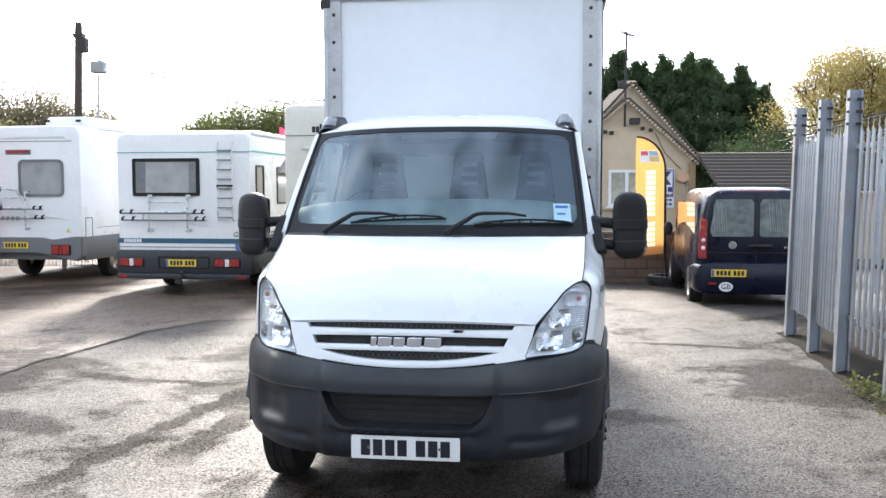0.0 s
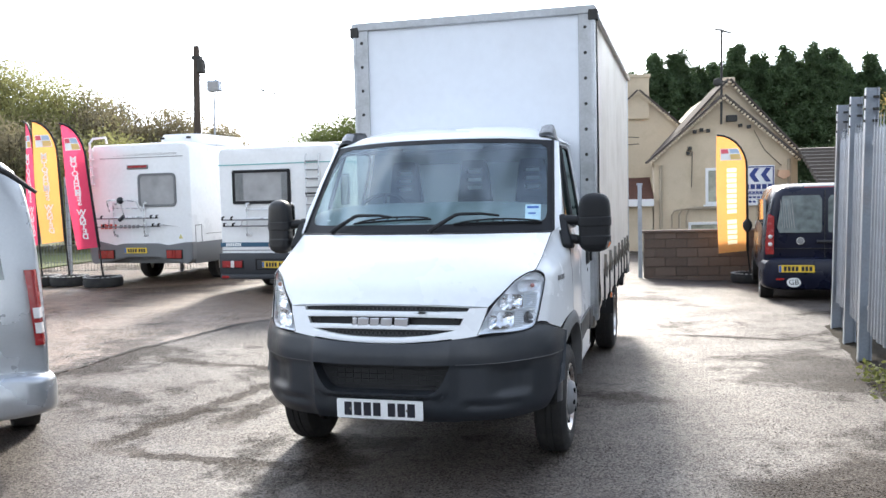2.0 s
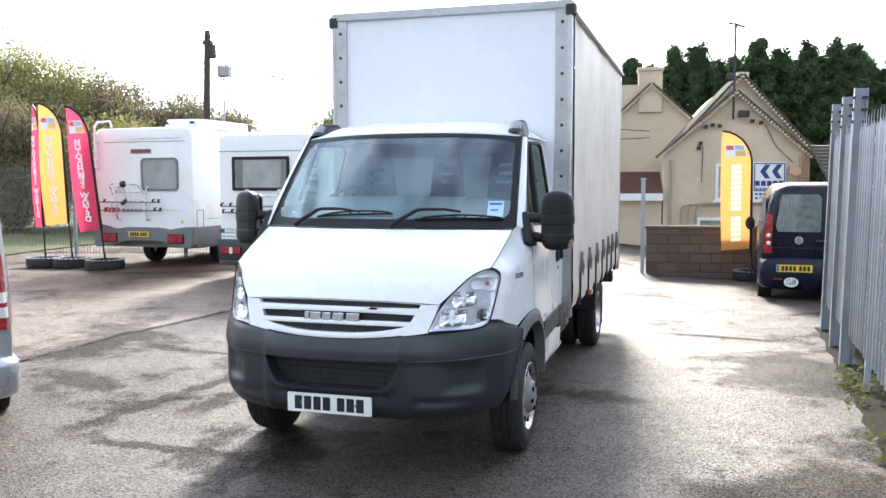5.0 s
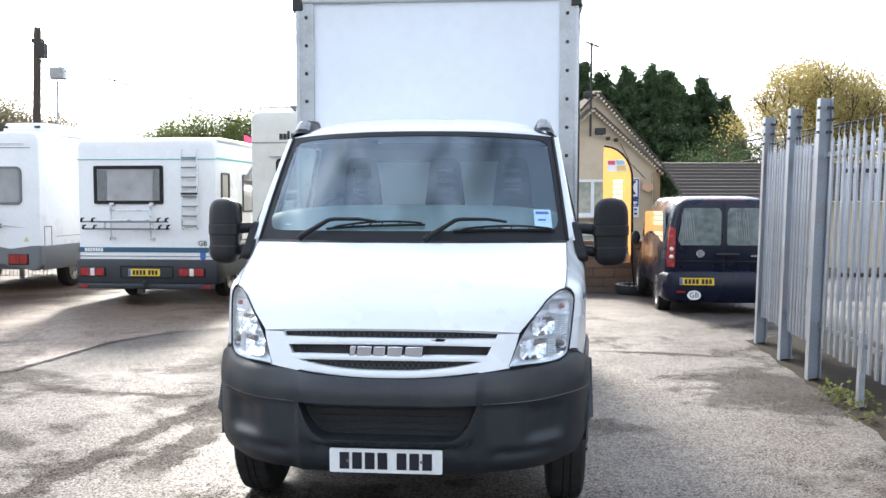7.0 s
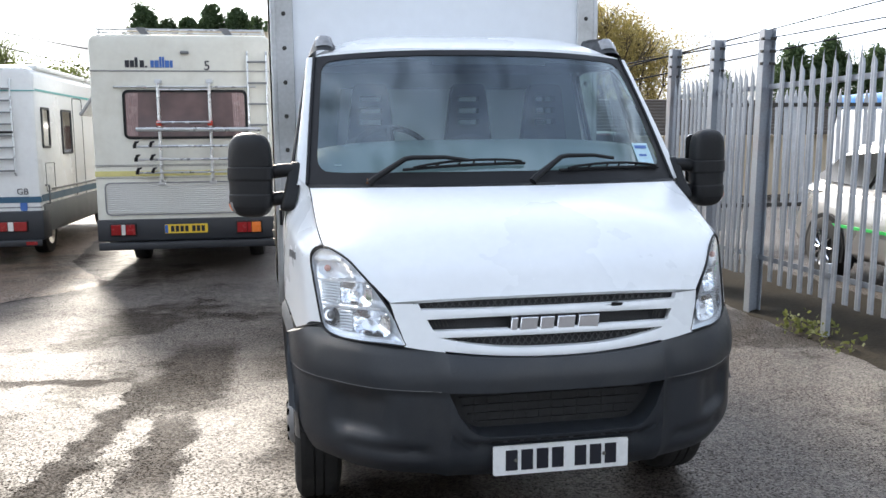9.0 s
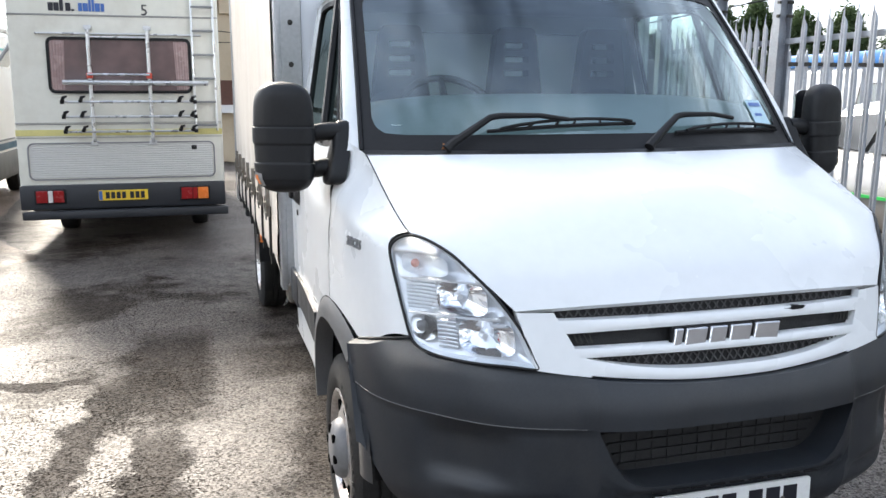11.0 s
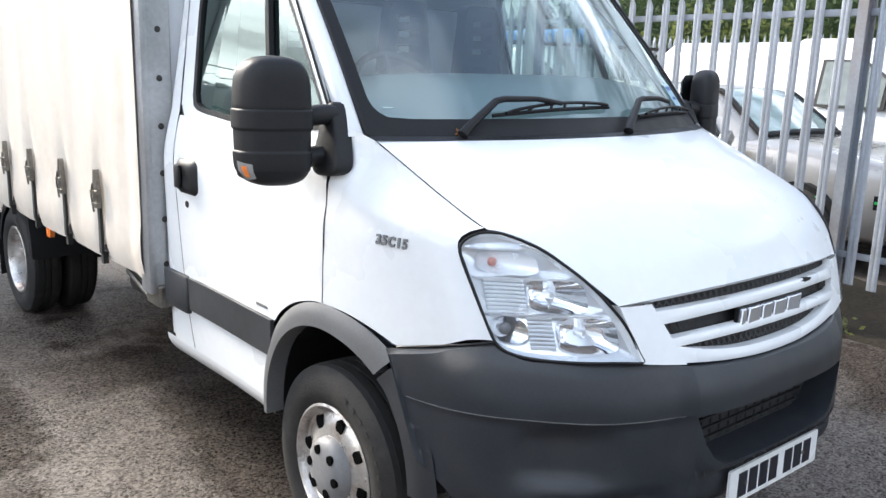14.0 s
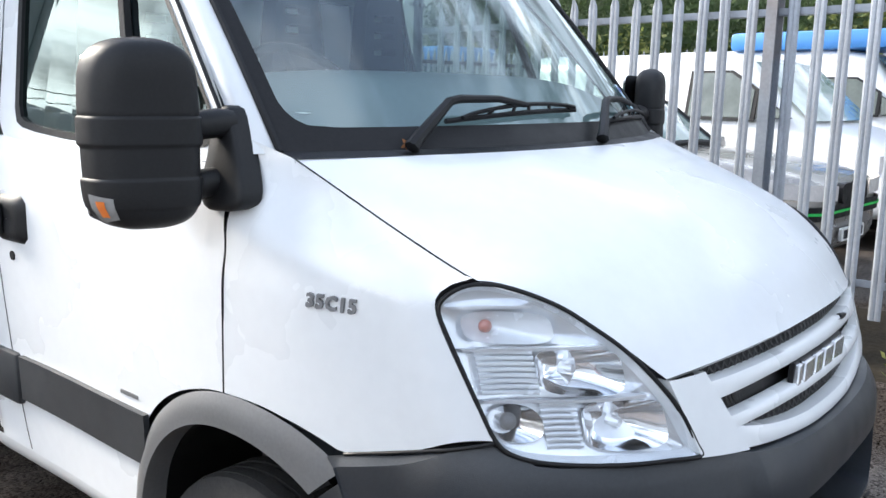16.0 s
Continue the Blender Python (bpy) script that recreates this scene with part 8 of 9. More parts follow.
def alloy_wheel(parent, x, y, out):
    simple_wheel(parent, x, y, 0.33, 0.22, out)
    b = bm_new()
    for k in range(10):
        a = radians(36 * k)
        tube(b, [(x + out * 0.105, y + 0.03 * math.cos(a), 0.33 + 0.03 * math.sin(a)), (x + out * 0.115, y + 0.2 * math.cos(a), 0.33 + 0.2 * math.sin(a))], [0.016, 0.011], 6)
    part("spokes", b, M_CHROME, parent)


def saloon(m, paint, label, group):
    """Own frame: x across, y towards the tail, z up; nose at y = 0."""
    car = thing("estate_car", m, label, "car", group)
    b = bm_new()
    loft_body(b, [(0.0, 0.62, 0.36, 0.76, 0.58), (0.06, 0.78, 0.28, 0.84, 0.72), (0.30, 0.86, 0.24, 0.91, 0.78), (0.9, 0.90, 0.22, 0.99, 0.80), (1.35, 0.91, 0.22, 1.02, 0.80), (1.55, 0.91, 0.22, 1.03, 0.80), (3.7, 0.92, 0.22, 1.02, 0.80), (4.3, 0.91, 0.24, 1.03, 0.80), (4.8, 0.86, 0.28, 0.99, 0.76), (4.98, 0.74, 0.34, 0.90, 0.66)], 0.3)
    body = part("body", b, paint, car, "", 50)
    b = bm_new()
    def cabin(a, s):
        k = a
        y = lerp(1.38, 4.86, k)
        z = smooth_line([(0, 1.00), (0.09, 1.22), (0.185, 1.43), (0.33, 1.475), (0.55, 1.50), (0.76, 1.475), (0.90, 1.30), (1, 1.02)], k)
        u = 2 * s - 1
        t = math.copysign(min(1.0, abs(u) * 1.6), u)
        d = max(0.0, (abs(u) - 0.625) / 0.375)
        return Vector((t * lerp(lerp(0.68, 0.57, min(1.0, k / 0.2)), 0.80, d), y + 0.06 * t * t * (1 - min(1.0, k / 0.2)), lerp(z - 0.03 * t * t, 0.92, d)))
    grid(b, 28, 24, cabin)
    part("roof", b, paint, body, "", 40)
    b = bm_new()
    for s in (-1, 1):
        for pts_ in ([(1.78, 0.97), (2.62, 0.98), (2.60, 1.37), (2.16, 1.34)], [(2.70, 0.98), (3.52, 0.99), (3.40, 1.34), (2.68, 1.36)], [(3.58, 1.0), (4.62, 1.05), (4.22, 1.31), (3.48, 1.37)]):
            vs_ = [b.verts.new((s * (0.80 - 0.20 * (z - 0.92) / 0.5 + 0.030), y, z)) for y, z in pts_]
            b.faces.new(vs_ if s > 0 else vs_[::-1])
    part("side_windows", b, M_DARKGLASS, body, "dark side windows", 0)
    b = bm_new()
    grid(b, 8, 6, lambda a, s: cabin(lerp(0.03, 0.18, s), lerp(0.22, 0.78, a)) + Vector((0, -0.01, 0.012)))
    screen_ = part("windscreen", b, M_CARGLASS, body, "windscreen with the pale sky reflection in its colour", 50)
    for s in (0.20, 0.80):
        b = bm_new()
        tube(b, [cabin(0.01 + 0.18 * k / 8, s) + Vector((0, -0.008, 0.008)) for k in range(9)], 0.028, 6)
        part("pillar", b, M_BLACK, screen_, "dark windscreen pillar", 50)
    b = bm_new()
    tube(b, [cabin(0.02, 0.2 + 0.06 * k) + Vector((0, -0.012, 0.012)) for k in range(11)], 0.022, 6)
    part("wiper_trim", b, M_BLACK, screen_, "", 50)
    b = bm_new()
    prism(b, round_rect(-0.07, 0.07, 1.30, 1.36, 0.02), "y", 1.95, 1.98)
    part("rear_view_mirror", b, M_BLACK, screen_, "", 0)
    b = bm_new()
    grid(b, 8, 6, lambda a, s: cabin(lerp(0.80, 0.97, s), lerp(0.24, 0.76, a)) + Vector((0, 0.01, 0.012)))
    part("rear_screen", b, M_CARGLASS, body, "", 50)
    for s in (-1, 1):
        b = bm_new()
        grid(b, 8, 5, lambda a, t: Vector((s * lerp(0.36, 0.86, a), -0.025 + 0.30 * a**6, lerp(0.69, 0.81, t) + 0.03 * a)), flip=s < 0)
        part("headlight", b, M_CLEARLENS, body, "clear headlight", 50)
        b = bm_new()
        prism(b, round_rect(s * 0.16 - 0.13, s * 0.16 + 0.13, 0.66, 0.82, 0.05), "y", -0.035, 0.02)
        part("grille", b, M_BLACK, body, "black twin grille", 0)
        b = bm_new()
        box(b, *sorted((s * 0.915, s * 0.935)), 0.75, 4.3, 0.575, 0.605)
        part("side_strip", b, M_GREEN, body, "bright green rubbing strip", 0)
        b = bm_new()
        grid(b, 14, 6, lambda a, t: Vector((s * 0.98 + 0.10 * math.cos(2 * math.pi * a) * math.sin(math.pi * max(0.05, min(0.95, t))), 1.62 + 0.05 * math.sin(2 * math.pi * a), lerp(0.94, 1.08, t))), close_u=True)
        part("door_mirror", b, paint, body, "", 50)
        for y in (0.92, 4.12):
            b = bm_new()
            prism(b, [(y + 0.375 * math.cos(radians(a)), 0.33 + 0.375 * math.sin(radians(a))) for a in range(-20, 201, 20)], "x", *sorted((s * 0.70, s * 0.925)))
            part("wheel_arch", b, M_BLACK, body, "", 0)
            alloy_wheel(car, s * 0.835, y, s)
    b = bm_new()
    grid(b, 28, 2, lambda a, t: Vector((lerp(-0.89, 0.89, a), -0.042 + 0.33 * abs(2 * a - 1) ** 10, lerp(0.600, 0.622, t))))
    part("bumper_strip", b, M_GREEN, body, "bright green bumper strip", 0)
    b = bm_new()
    grid(b, 28, 2, lambda a, t: Vector((lerp(-0.885, 0.885, a), -0.032 + 0.33 * abs(2 * a - 1) ** 10, lerp(0.555, 0.665, t))))
    part("bumper_band", b, M_BLACK, body, "black band across the bumper", 0)
    b = bm_new()
    prism(b, round_rect(-0.26, 0.26, 0.36, 0.465, 0.01), "y", -0.045, -0.02)
    plate_ = part("number_plate", b, M_PLATE_W, body, "white number plate with dark bars", 0)
    b = moved(plate_bars(bm_new(), 0.44, -0.036, 0.036, -0.05, -0.044), Matrix.Translation((0, 0, 0.412)))
    part("plate_characters", b, M_INK, plate_, "", 0)
    return car


saloon(FENCE @ pose(2.49, -2.72, 0.0, 0, 0, -1.4) @ Matrix.Scale(1.069, 4), M_CARSILVER, "champagne silver estate car with green rubbing strip", "cars behind the fence")


def panel_van(m, label, high=2.15, length=5.2, blue=False, board=5.2):
    """Own frame: x across, y towards the tail; nose at y = 0."""
    v_ = thing("panel_van", m, label, "van", "cars behind the fence")
    b = bm_new()
    loft_body(b, [(0.0, 0.74, 0.40, 0.85, 0.70), (0.08, 0.88, 0.34, 0.98, 0.82), (0.55, 0.95, 0.30, 1.15, 0.86), (1.02, 0.97, 0.30, 1.28, 0.88), (1.42, 0.975, 0.30, 1.62, 0.84), (1.82, 0.98, 0.30, high - 0.10, 0.80), (2.3, 0.98, 0.30, high, 0.80), (length - 0.15, 0.98, 0.30, high, 0.82), (length, 0.92, 0.36, high - 0.08, 0.78)], 0.26)
    body = part("body", b, M_VANWHITE, v_, "white painted body", 50)
    for s in (-1, 1):
        # door window and the corner window before it, in black rubber
        flank = lambda y, z, out: Vector((s * (0.992 - 0.17 * max(0.0, z - 1.20) / 0.8 + out), y, z))
        for nm, pts_ in (("side_window", [(1.66, 1.35), (2.46, 1.35), (2.46, 1.85), (1.98, 1.85), (1.66, 1.66)]), ("corner_window", [(1.20, 1.36), (1.58, 1.35), (1.60, 1.60)])):
            cy, cz = sum(q[0] for q in pts_) / len(pts_), sum(q[1] for q in pts_) / len(pts_)
            for grow, out, material, label_ in ((1.12, 0.004, M_BLACK, "black window rubber"), (1.0, 0.010, M_VANGLASS, "")):
                b = bm_new()
                vs_ = [b.verts.new(flank(cy + (y - cy) * grow, cz + (z - cz) * grow, out)) for y, z in pts_]
                ex = bmesh.ops.extrude_face_region(b, geom=[b.faces.new(vs_)])
                bmesh.ops.translate(b, verts=[q for q in ex["geom"] if isinstance(q, bmesh.types.BMVert)], vec=(-s * 0.02, 0, 0))
                bmesh.ops.recalc_face_normals(b, faces=b.faces)
                ob = part(nm if grow == 1.0 else "window_rubber", b, material, body, label_, 0)
        for y in (0.95, length - 1.1):
            simple_wheel(v_, s * 0.86, y, 0.33, 0.2, s)
        b = bm_new()
        grid(b, 6, 4, lambda a, t: Vector((s * lerp(0.52, 0.88, a), 0.03 + 0.22 * a**2, lerp(0.78, 1.0, t))), flip=s < 0)
        part("headlight", b, M_CLEARLENS, body, "", 50)
    b = bm_new()
    grid(b, 8, 6, lambda a, t: Vector((lerp(-0.80, 0.80, a) * (1 - 0.08 * t), lerp(1.04, 1.76, t) - 0.03 + 0.03 * abs(2 * a - 1) ** 2, lerp(1.31, high - 0.14, t) + 0.015)))
    part("windscreen", b, M_CARGLASS, body, "", 50)
    if blue:
        b = bm_new()
        box(b, -0.80, 0.80, 0.7, board, high - 0.02, high + 0.26, 0.06, 2)
        part("blue_roof_board", b, M_BLUECAB, v_, "bright blue roof board")
    return v_


panel_van(FENCE @ pose(5.0, -2.82, 0.0, 0, 0, -6.0), "plain white panel van behind the fence", 2.10)
panel_van(FENCE @ pose(8.9, -3.0, 0.0), "white panel van with a blue roof board", 2.30, 5.4, True, 3.95)
panel_van(FENCE @ pose(8.6, 6.0, 0.0), "white panel van with pale blue roof board", 2.25, 5.2, True)
# cross fence behind the estate car
b = bm_new()
for k in range(49):
    x = 1.75 + 0.15 * k
    prism(b, [(x - 0.034, 0.15), (x + 0.034, 0.15), (x + 0.034, 2.2), (x, 2.33), (x - 0.034, 2.2)], "y", 5.20, 5.212)
moved(b, FENCE)
cross = tagged(part("cross_fence", b, M_GALV, None, "", 0), "galvanised palisade fence crossing behind the parked cars", "fence", kind="stuff")
b = bm_new()
for z in (0.55, 2.10):
    box(b, 1.7, 9.2, 5.15, 5.195, z - 0.03, z + 0.03)
moved(b, FENCE)
part("rail", b, M_CHASSIS, cross, "dark steel rails", 0)["kind"] = "stuff"
# far palisade behind the cars
b = bm_new()
for k in range(150):
    y = -14 + 0.16 * k
    prism(b, [(y - 0.03, 0.1), (y + 0.03, 0.1), (y + 0.03, 2.35), (y, 2.5), (y - 0.03, 2.35)], "x", 11.0, 11.01)
for z in (0.6, 2.1):
    box(b, 11.01, 11.05, -14, 10, z - 0.025, z + 0.025)
moved(b, FENCE)
tagged(part("far_palisade", b, M_GALV, None, "", 0), "far palisade fence behind the parked vans", "fence", kind="stuff")

# ---- house, wall and shed roof ----
M_RENDER = mat("cream_render", (0.57, 0.475, 0.345), 0.85, var=0.07, scale=1.2, fine=25, bump=0.15, bump_scale=50, stain=(0.30, 0.24, 0.15), stain_amount=0.4, stain_scale=0.9)
M_TILE = mat("weathered_roof_tile", (0.10, 0.085, 0.075), 0.95, spec=0.08, var=0.25, scale=5, fine=30, bump=0.2, bump_scale=30, spread=0.2)
M_CORR = mat("dark_ribbed_roof", (0.075, 0.062, 0.052), 0.8, var=0.25, scale=3, fine=30, bump=0.15, bump_scale=30)
M_UPVC = mat("white_window_frame", (0.75, 0.76, 0.76), 0.4, var=0.04)
M_BLOCK = mat("brown_grey_block", (0.15, 0.11, 0.088), 0.9, var=0.18, scale=4, fine=35, bump=0.25, bump_scale=45, spread=0.15)
M_MORTAR = mat("dark_mortar", (0.115, 0.09, 0.072), 0.95, var=0.15, scale=8, fine=50)
M_PIPE = mat("painted_pipe", (0.36, 0.30, 0.22), 0.6, var=0.1)
M_SIGN = mat("white_sign_board", (0.78, 0.79, 0.8), 0.4, var=0.03)
M_SIGNBLUE = mat("sign_navy", (0.02, 0.04, 0.20), 0.4, var=0.08)
M_HOUSEGLASS = mat("house_glass", (0.30, 0.31, 0.24), 0.08, var=0.4, scale=2, fine=6, coat=1.0)
M_ALARM = mat("amber_alarm_box", (0.66, 0.42, 0.28), 0.5, var=0.1)
M_REDTILE = mat("red_roof_tile", (0.12, 0.06, 0.045), 0.85, var=0.25, scale=6, fine=30)

GZ = -0.4
house = thing("house", pose(0, 0, 0), "cream rendered house with steep gables and decorative bargeboards", "house")
b = bm_new()
prism(b, [(3.42, GZ), (7.55, GZ), (7.55, 2.62), (5.50, 4.40), (3.42, 2.62)], "y", 27.0, 27.6)
part("front_gable_wall", b, M_RENDER, house, "cream rendered gable wall", 0)
b = bm_new()
prism(b, [(3.86, GZ), (7.76, GZ), (7.76, 2.70), (5.72, 4.92), (3.86, 2.94)], "y", 27.3, 36.0)
part("rear_gable_wall", b, M_RENDER, house, "", 0)
b = bm_new()
prism(b, [(-2.6, GZ), (5.2, GZ), (5.2, 3.45), (3.3, 5.2), (-2.6, 5.2)], "y", 31.5, 37.0)
part("side_wing_wall", b, M_RENDER, house, "", 0)


def gable_roof(xl, zl, xa, za, xr, zr, y0, y1):
    for (x0, z0), (x1, z1) in (((xl, zl), (xa, za)), ((xr, zr), (xa, za))):
        b = bm_new()
        d = Vector((x1 - x0, 0, z1 - z0)).normalized()
        nrm = Vector((-d.z, 0, d.x)) if x1 > x0 else Vector((d.z, 0, -d.x))
        if nrm.z < 0:
            nrm = -nrm
        p0, p1 = Vector((x0, 0, z0)) - d * 0.25, Vector((x1, 0, z1))
        vs_ = [Vector((p.x, y, p.z)) + nrm * h for y in (y0, y1) for p, h in ((p0, 0.02), (p1, 0.02), (p1, 0.075), (p0, 0.075))]
        v = [b.verts.new(q) for q in vs_]
        for f in ((0, 1, 2, 3), (7, 6, 5, 4), (0, 4, 5, 1), (2, 6, 7, 3), (0, 3, 7, 4), (1, 5, 6, 2)):
            b.faces.new([v[i] for i in f])
        bmesh.ops.recalc_face_normals(b, faces=b.faces)
        part("roof_slope", b, M_TILE, house, "dark weathered roof", 0)
        # scalloped board under the verge
        b = bm_new()
        n = 27
        for k in range(n):
            c = p0.lerp(p1, (k + 0.5) / n) - nrm * 0.03
            c.y = y0 + 0.02
            bmesh.ops.create_uvsphere(b, u_segments=8, v_segments=5, radius=0.048, matrix=Matrix.Translation(c) @ Matrix.Diagonal((1, 0.3, 0.9, 1)))
        part("bargeboard", b, M_RENDER, house, "scalloped cream bargeboard", 60)


gable_roof(3.42, 2.62, 5.50, 4.44, 7.55, 2.62, 26.75, 27.4)
gable_roof(3.86, 2.94, 5.72, 4.96, 7.76, 2.70, 27.1, 30.5)
gable_roof(1.5, 3.5, 3.3, 5.2, 5.2, 3.5, 31.3, 37.0)
b = bm_new()
box(b, 2.85, 3.68, 31.4, 32.1, 4.2, 5.80, 0.02, 1)
box(b, 2.80, 3.73, 31.35, 32.15, 5.67, 5.80, 0.02, 1)
part("chimney", b, M_RENDER, house, "cream rendered chimney")
b = bm_new()
box(b, 5.78, 6.15, 28.6, 29.1, 4.6, 5.22, 0.02, 1)
part("chimney", b, M_RENDER, house)


def house_window(x0, x1, z0, z1, y, mullion=True):
    b = bm_new()
    ring(b, [(x0, z0), (x1, z0), (x1, z1), (x0, z1)], [(x0 + 0.08, z0 + 0.08), (x1 - 0.08, z0 + 0.08), (x1 - 0.08, z1 - 0.08), (x0 + 0.08, z1 - 0.08)], "y", y - 0.06, y + 0.02)
    if mullion:
        xm = (x0 + x1) / 2
        box(b, xm - 0.05, xm + 0.05, y - 0.05, y + 0.02, z0 + 0.08, z1 - 0.08)
    w_ = part("window", b, M_UPVC, house, "white framed window", 0)
    b = bm_new()
    box(b, x0 + 0.08, x1 - 0.08, y - 0.02, y - 0.01, z0 + 0.08, z1 - 0.08)
    part("pane", b, M_HOUSEGLASS, w_, "", 0)
    b = bm_new()
    box(b, x0 - 0.06, x1 + 0.06, y - 0.12, y, z0 - 0.06, z0 - 0.002)
    part("sill", b, M_UPVC, w_, "", 0)


house_window(4.97, 6.10, 1.16, 2.28, 26.98)
house_window(4.45, 5.90, 0.25, 0.62, 26.98, False)
# pipes, brackets, lamp, alarm box
b = bm_new()
tube(b, [(3.62, 26.93, 0.0), (3.62, 26.93, 2.4)], 0.05, 8)
part("drain_pipe", b, M_PIPE, house)
b = bm_new()
tube(b, [(7.42, 26.93, 0.0), (7.42, 26.93, 2.5)], 0.05, 8)
part("drain_pipe", b, M_PIPE, house)
for k in range(3):
    b = bm_new()
    tube(b, [(3.95 + 0.22 * k, 26.94, 0.45), (3.95 + 0.22 * k, 26.92, 0.85), (4.02 + 0.22 * k, 26.90, 0.98 + 0.03 * k), (4.20 + 0.22 * k, 26.90, 1.03 + 0.02 * k), (6.2, 26.92, 1.05 + 0.015 * k)], 0.028, 7)
    part("wall_pipe", b, M_PIPE, house)
b = bm_new()
for x, z in ((4.65, 3.4), (4.85, 3.45), (5.05, 3.42), (6.0, 3.55), (6.25, 3.5), (4.45, 2.75), (4.5, 2.9)):
    box(b, x - 0.05, x + 0.05, 26.85, 27.0, z - 0.05, z + 0.05)
tube(b, [(4.55, 26.95, 1.7), (4.58, 26.95, 2.8), (4.4, 26.95, 2.85)], 0.012, 5)
tube(b, [(6.4, 26.95, 3.4), (6.7, 26.95, 2.8), (7.2, 26.95, 2.3)], 0.012, 5)
part("wall_brackets", b, M_CHASSIS, house, "", 0)["kind"] = "stuff"
b = bm_new()
box(b, 5.56, 5.88, 26.7, 26.85, 3.66, 3.86, 0.02, 1)
box(b, 5.68, 5.76, 26.85, 27.0, 3.7, 3.78)
part("wall_floodlight", b, M_CHASSIS, house, "dark wall floodlight", 0)
b = bm_new()
prism(b, [(7.11, 2.16), (7.41, 2.16), (7.44, 1.98), (7.26, 1.88), (7.08, 1.98)], "y", 26.85, 26.98)
part("alarm_box", b, M_ALARM, house, "amber alarm box", 0)
# aerial on its mast
b = bm_new()
tube(b, [(5.42, 26.8, 3.6), (5.44, 26.8, 6.45)], 0.034, 6)
tube(b, [(5.20, 26.5, 6.42), (5.75, 27.1, 6.38)], 0.022, 5)
for k in range(6):
    c = Vector((5.20, 26.5, 6.42)).lerp(Vector((5.75, 27.1, 6.38)), k / 5)
    tube(b, [c + Vector((-0.12, 0.1, 0)), c + Vector((0.12, -0.1, 0))], 0.014, 4)
tube(b, [(5.2, 26.8, 4.95), (5.6, 26.8, 4.85)], 0.03, 6)
bmesh.ops.create_icosphere(b, subdivisions=2, radius=0.13, matrix=Matrix.Translation((5.30, 26.7, 4.85)) @ Matrix.Diagonal((1, 0.4, 1, 1)))
tagged(part("aerial", b, M_CHASSIS, None, "", 50), "roof aerial on a thin mast beside the gable", "aerial")
# company sign: plain chevrons and bars
b = bm_new()
box(b, 6.05, 7.0, 26.90, 26.95, 1.10, 2.32, 0.01, 1)
sign = tagged(part("sign_board", b, M_SIGN, None, "", 0), "white sign board with navy chevrons on the wall", "sign")
for k in range(2):
    b = bm_new()
    x = 6.28 + 0.34 * k
    prism(b, [(x + 0.12, 2.24), (x + 0.27, 2.24), (x + 0.13, 2.03), (x + 0.27, 1.82), (x + 0.12, 1.82), (x - 0.03, 2.03)], "y", 26.885, 26.90)
    part("chevron", b, M_SIGNBLUE, sign, "", 0)
b = bm_new()
for k in range(5):
    box(b, 6.12 + 0.17 * k, 6.25 + 0.17 * k, 26.885, 26.90, 1.60, 1.75)
for k in range(8):
    box(b, 6.13 + 0.105 * k, 6.21 + 0.105 * k, 26.885, 26.90, 1.48, 1.53)
for k in range(7):
    box(b, 6.12 + 0.12 * k, 6.20 + 0.12 * k, 26.885, 26.90, 1.32, 1.38)
    box(b, 6.12 + 0.12 * k, 6.20 + 0.12 * k, 26.885, 26.90, 1.19, 1.25)
part("sign_bars", b, M_SIGNBLUE, sign, "", 0)
b = bm_new()
ring(b, [(6.08, 1.44), (6.97, 1.44), (6.97, 2.29), (6.08, 2.29)], [(6.11, 1.47), (6.94, 1.47), (6.94, 2.26), (6.11, 2.26)], "y", 26.885, 26.90)
part("sign_border", b, M_SIGNBLUE, sign, "", 0)

# low building with a red tiled lean-to beside the house
lean = thing("lean_to", pose(0, 0, 0), "low lean-to with red tiled roof and pale fascia", "building")
b = bm_new()
box(b, -1.0, 3.38, 27.0, 29.4, GZ, 1.15)
part("wall", b, M_RENDER, lean, "", 0)
for k in range(9):
    b = bm_new()
    z0 = 1.37 + 0.075 * k
    box(b, -1.1, 3.40, 26.85 + 0.16 * k, 27.10 + 0.16 * k, z0, z0 + 0.085)
    part("tile_course", b, M_REDTILE, lean, "red tile course", 0)
b = bm_new()
box(b, -1.1, 3.40, 26.78, 26.84, 1.15, 1.37)
part("fascia", b, M_UPVC, lean, "", 0)

# shed with dark ribbed roof
shed = thing("shed", pose(0, 0, 0), "long low shed with a dark stepped tile roof", "building")
b = bm_new()
box(b, 7.7, 20.0, 24.6, 30.0, GZ, 1.6)
part("wall", b, M_RENDER, shed, "", 0)
b = bm_new()
for k in range(11):
    z0 = 1.62 + 0.105 * k
    y0 = 24.2 + 0.22 * k
    prism(b, [(y0, z0), (y0 + 0.02, z0 + 0.10), (y0 + 0.30, z0 + 0.13), (y0 + 0.30, z0 + 0.03)], "x", 7.6, 20.2)
part("tile_course", b, M_CORR, shed, "dark weathered tile courses", 0)

# block wall, each block a piece
wall = thing("block_wall", pose(0, 0, 0), "low brown block wall with flat coping", "wall", kind="structure")
b = bm_new()
box(b, 2.42, 7.4, 18.42, 18.60, -0.5, 0.74)
part("core", b, M_MORTAR, wall, "", 0)
b = bm_new()
box(b, -0.218, 0.218, -0.02, 0.02, -0.094, 0.094, 0.008, 1)
me = bpy.data.meshes.new("block")
b.to_mesh(me)
b.free()
me.materials.append(M_BLOCK)
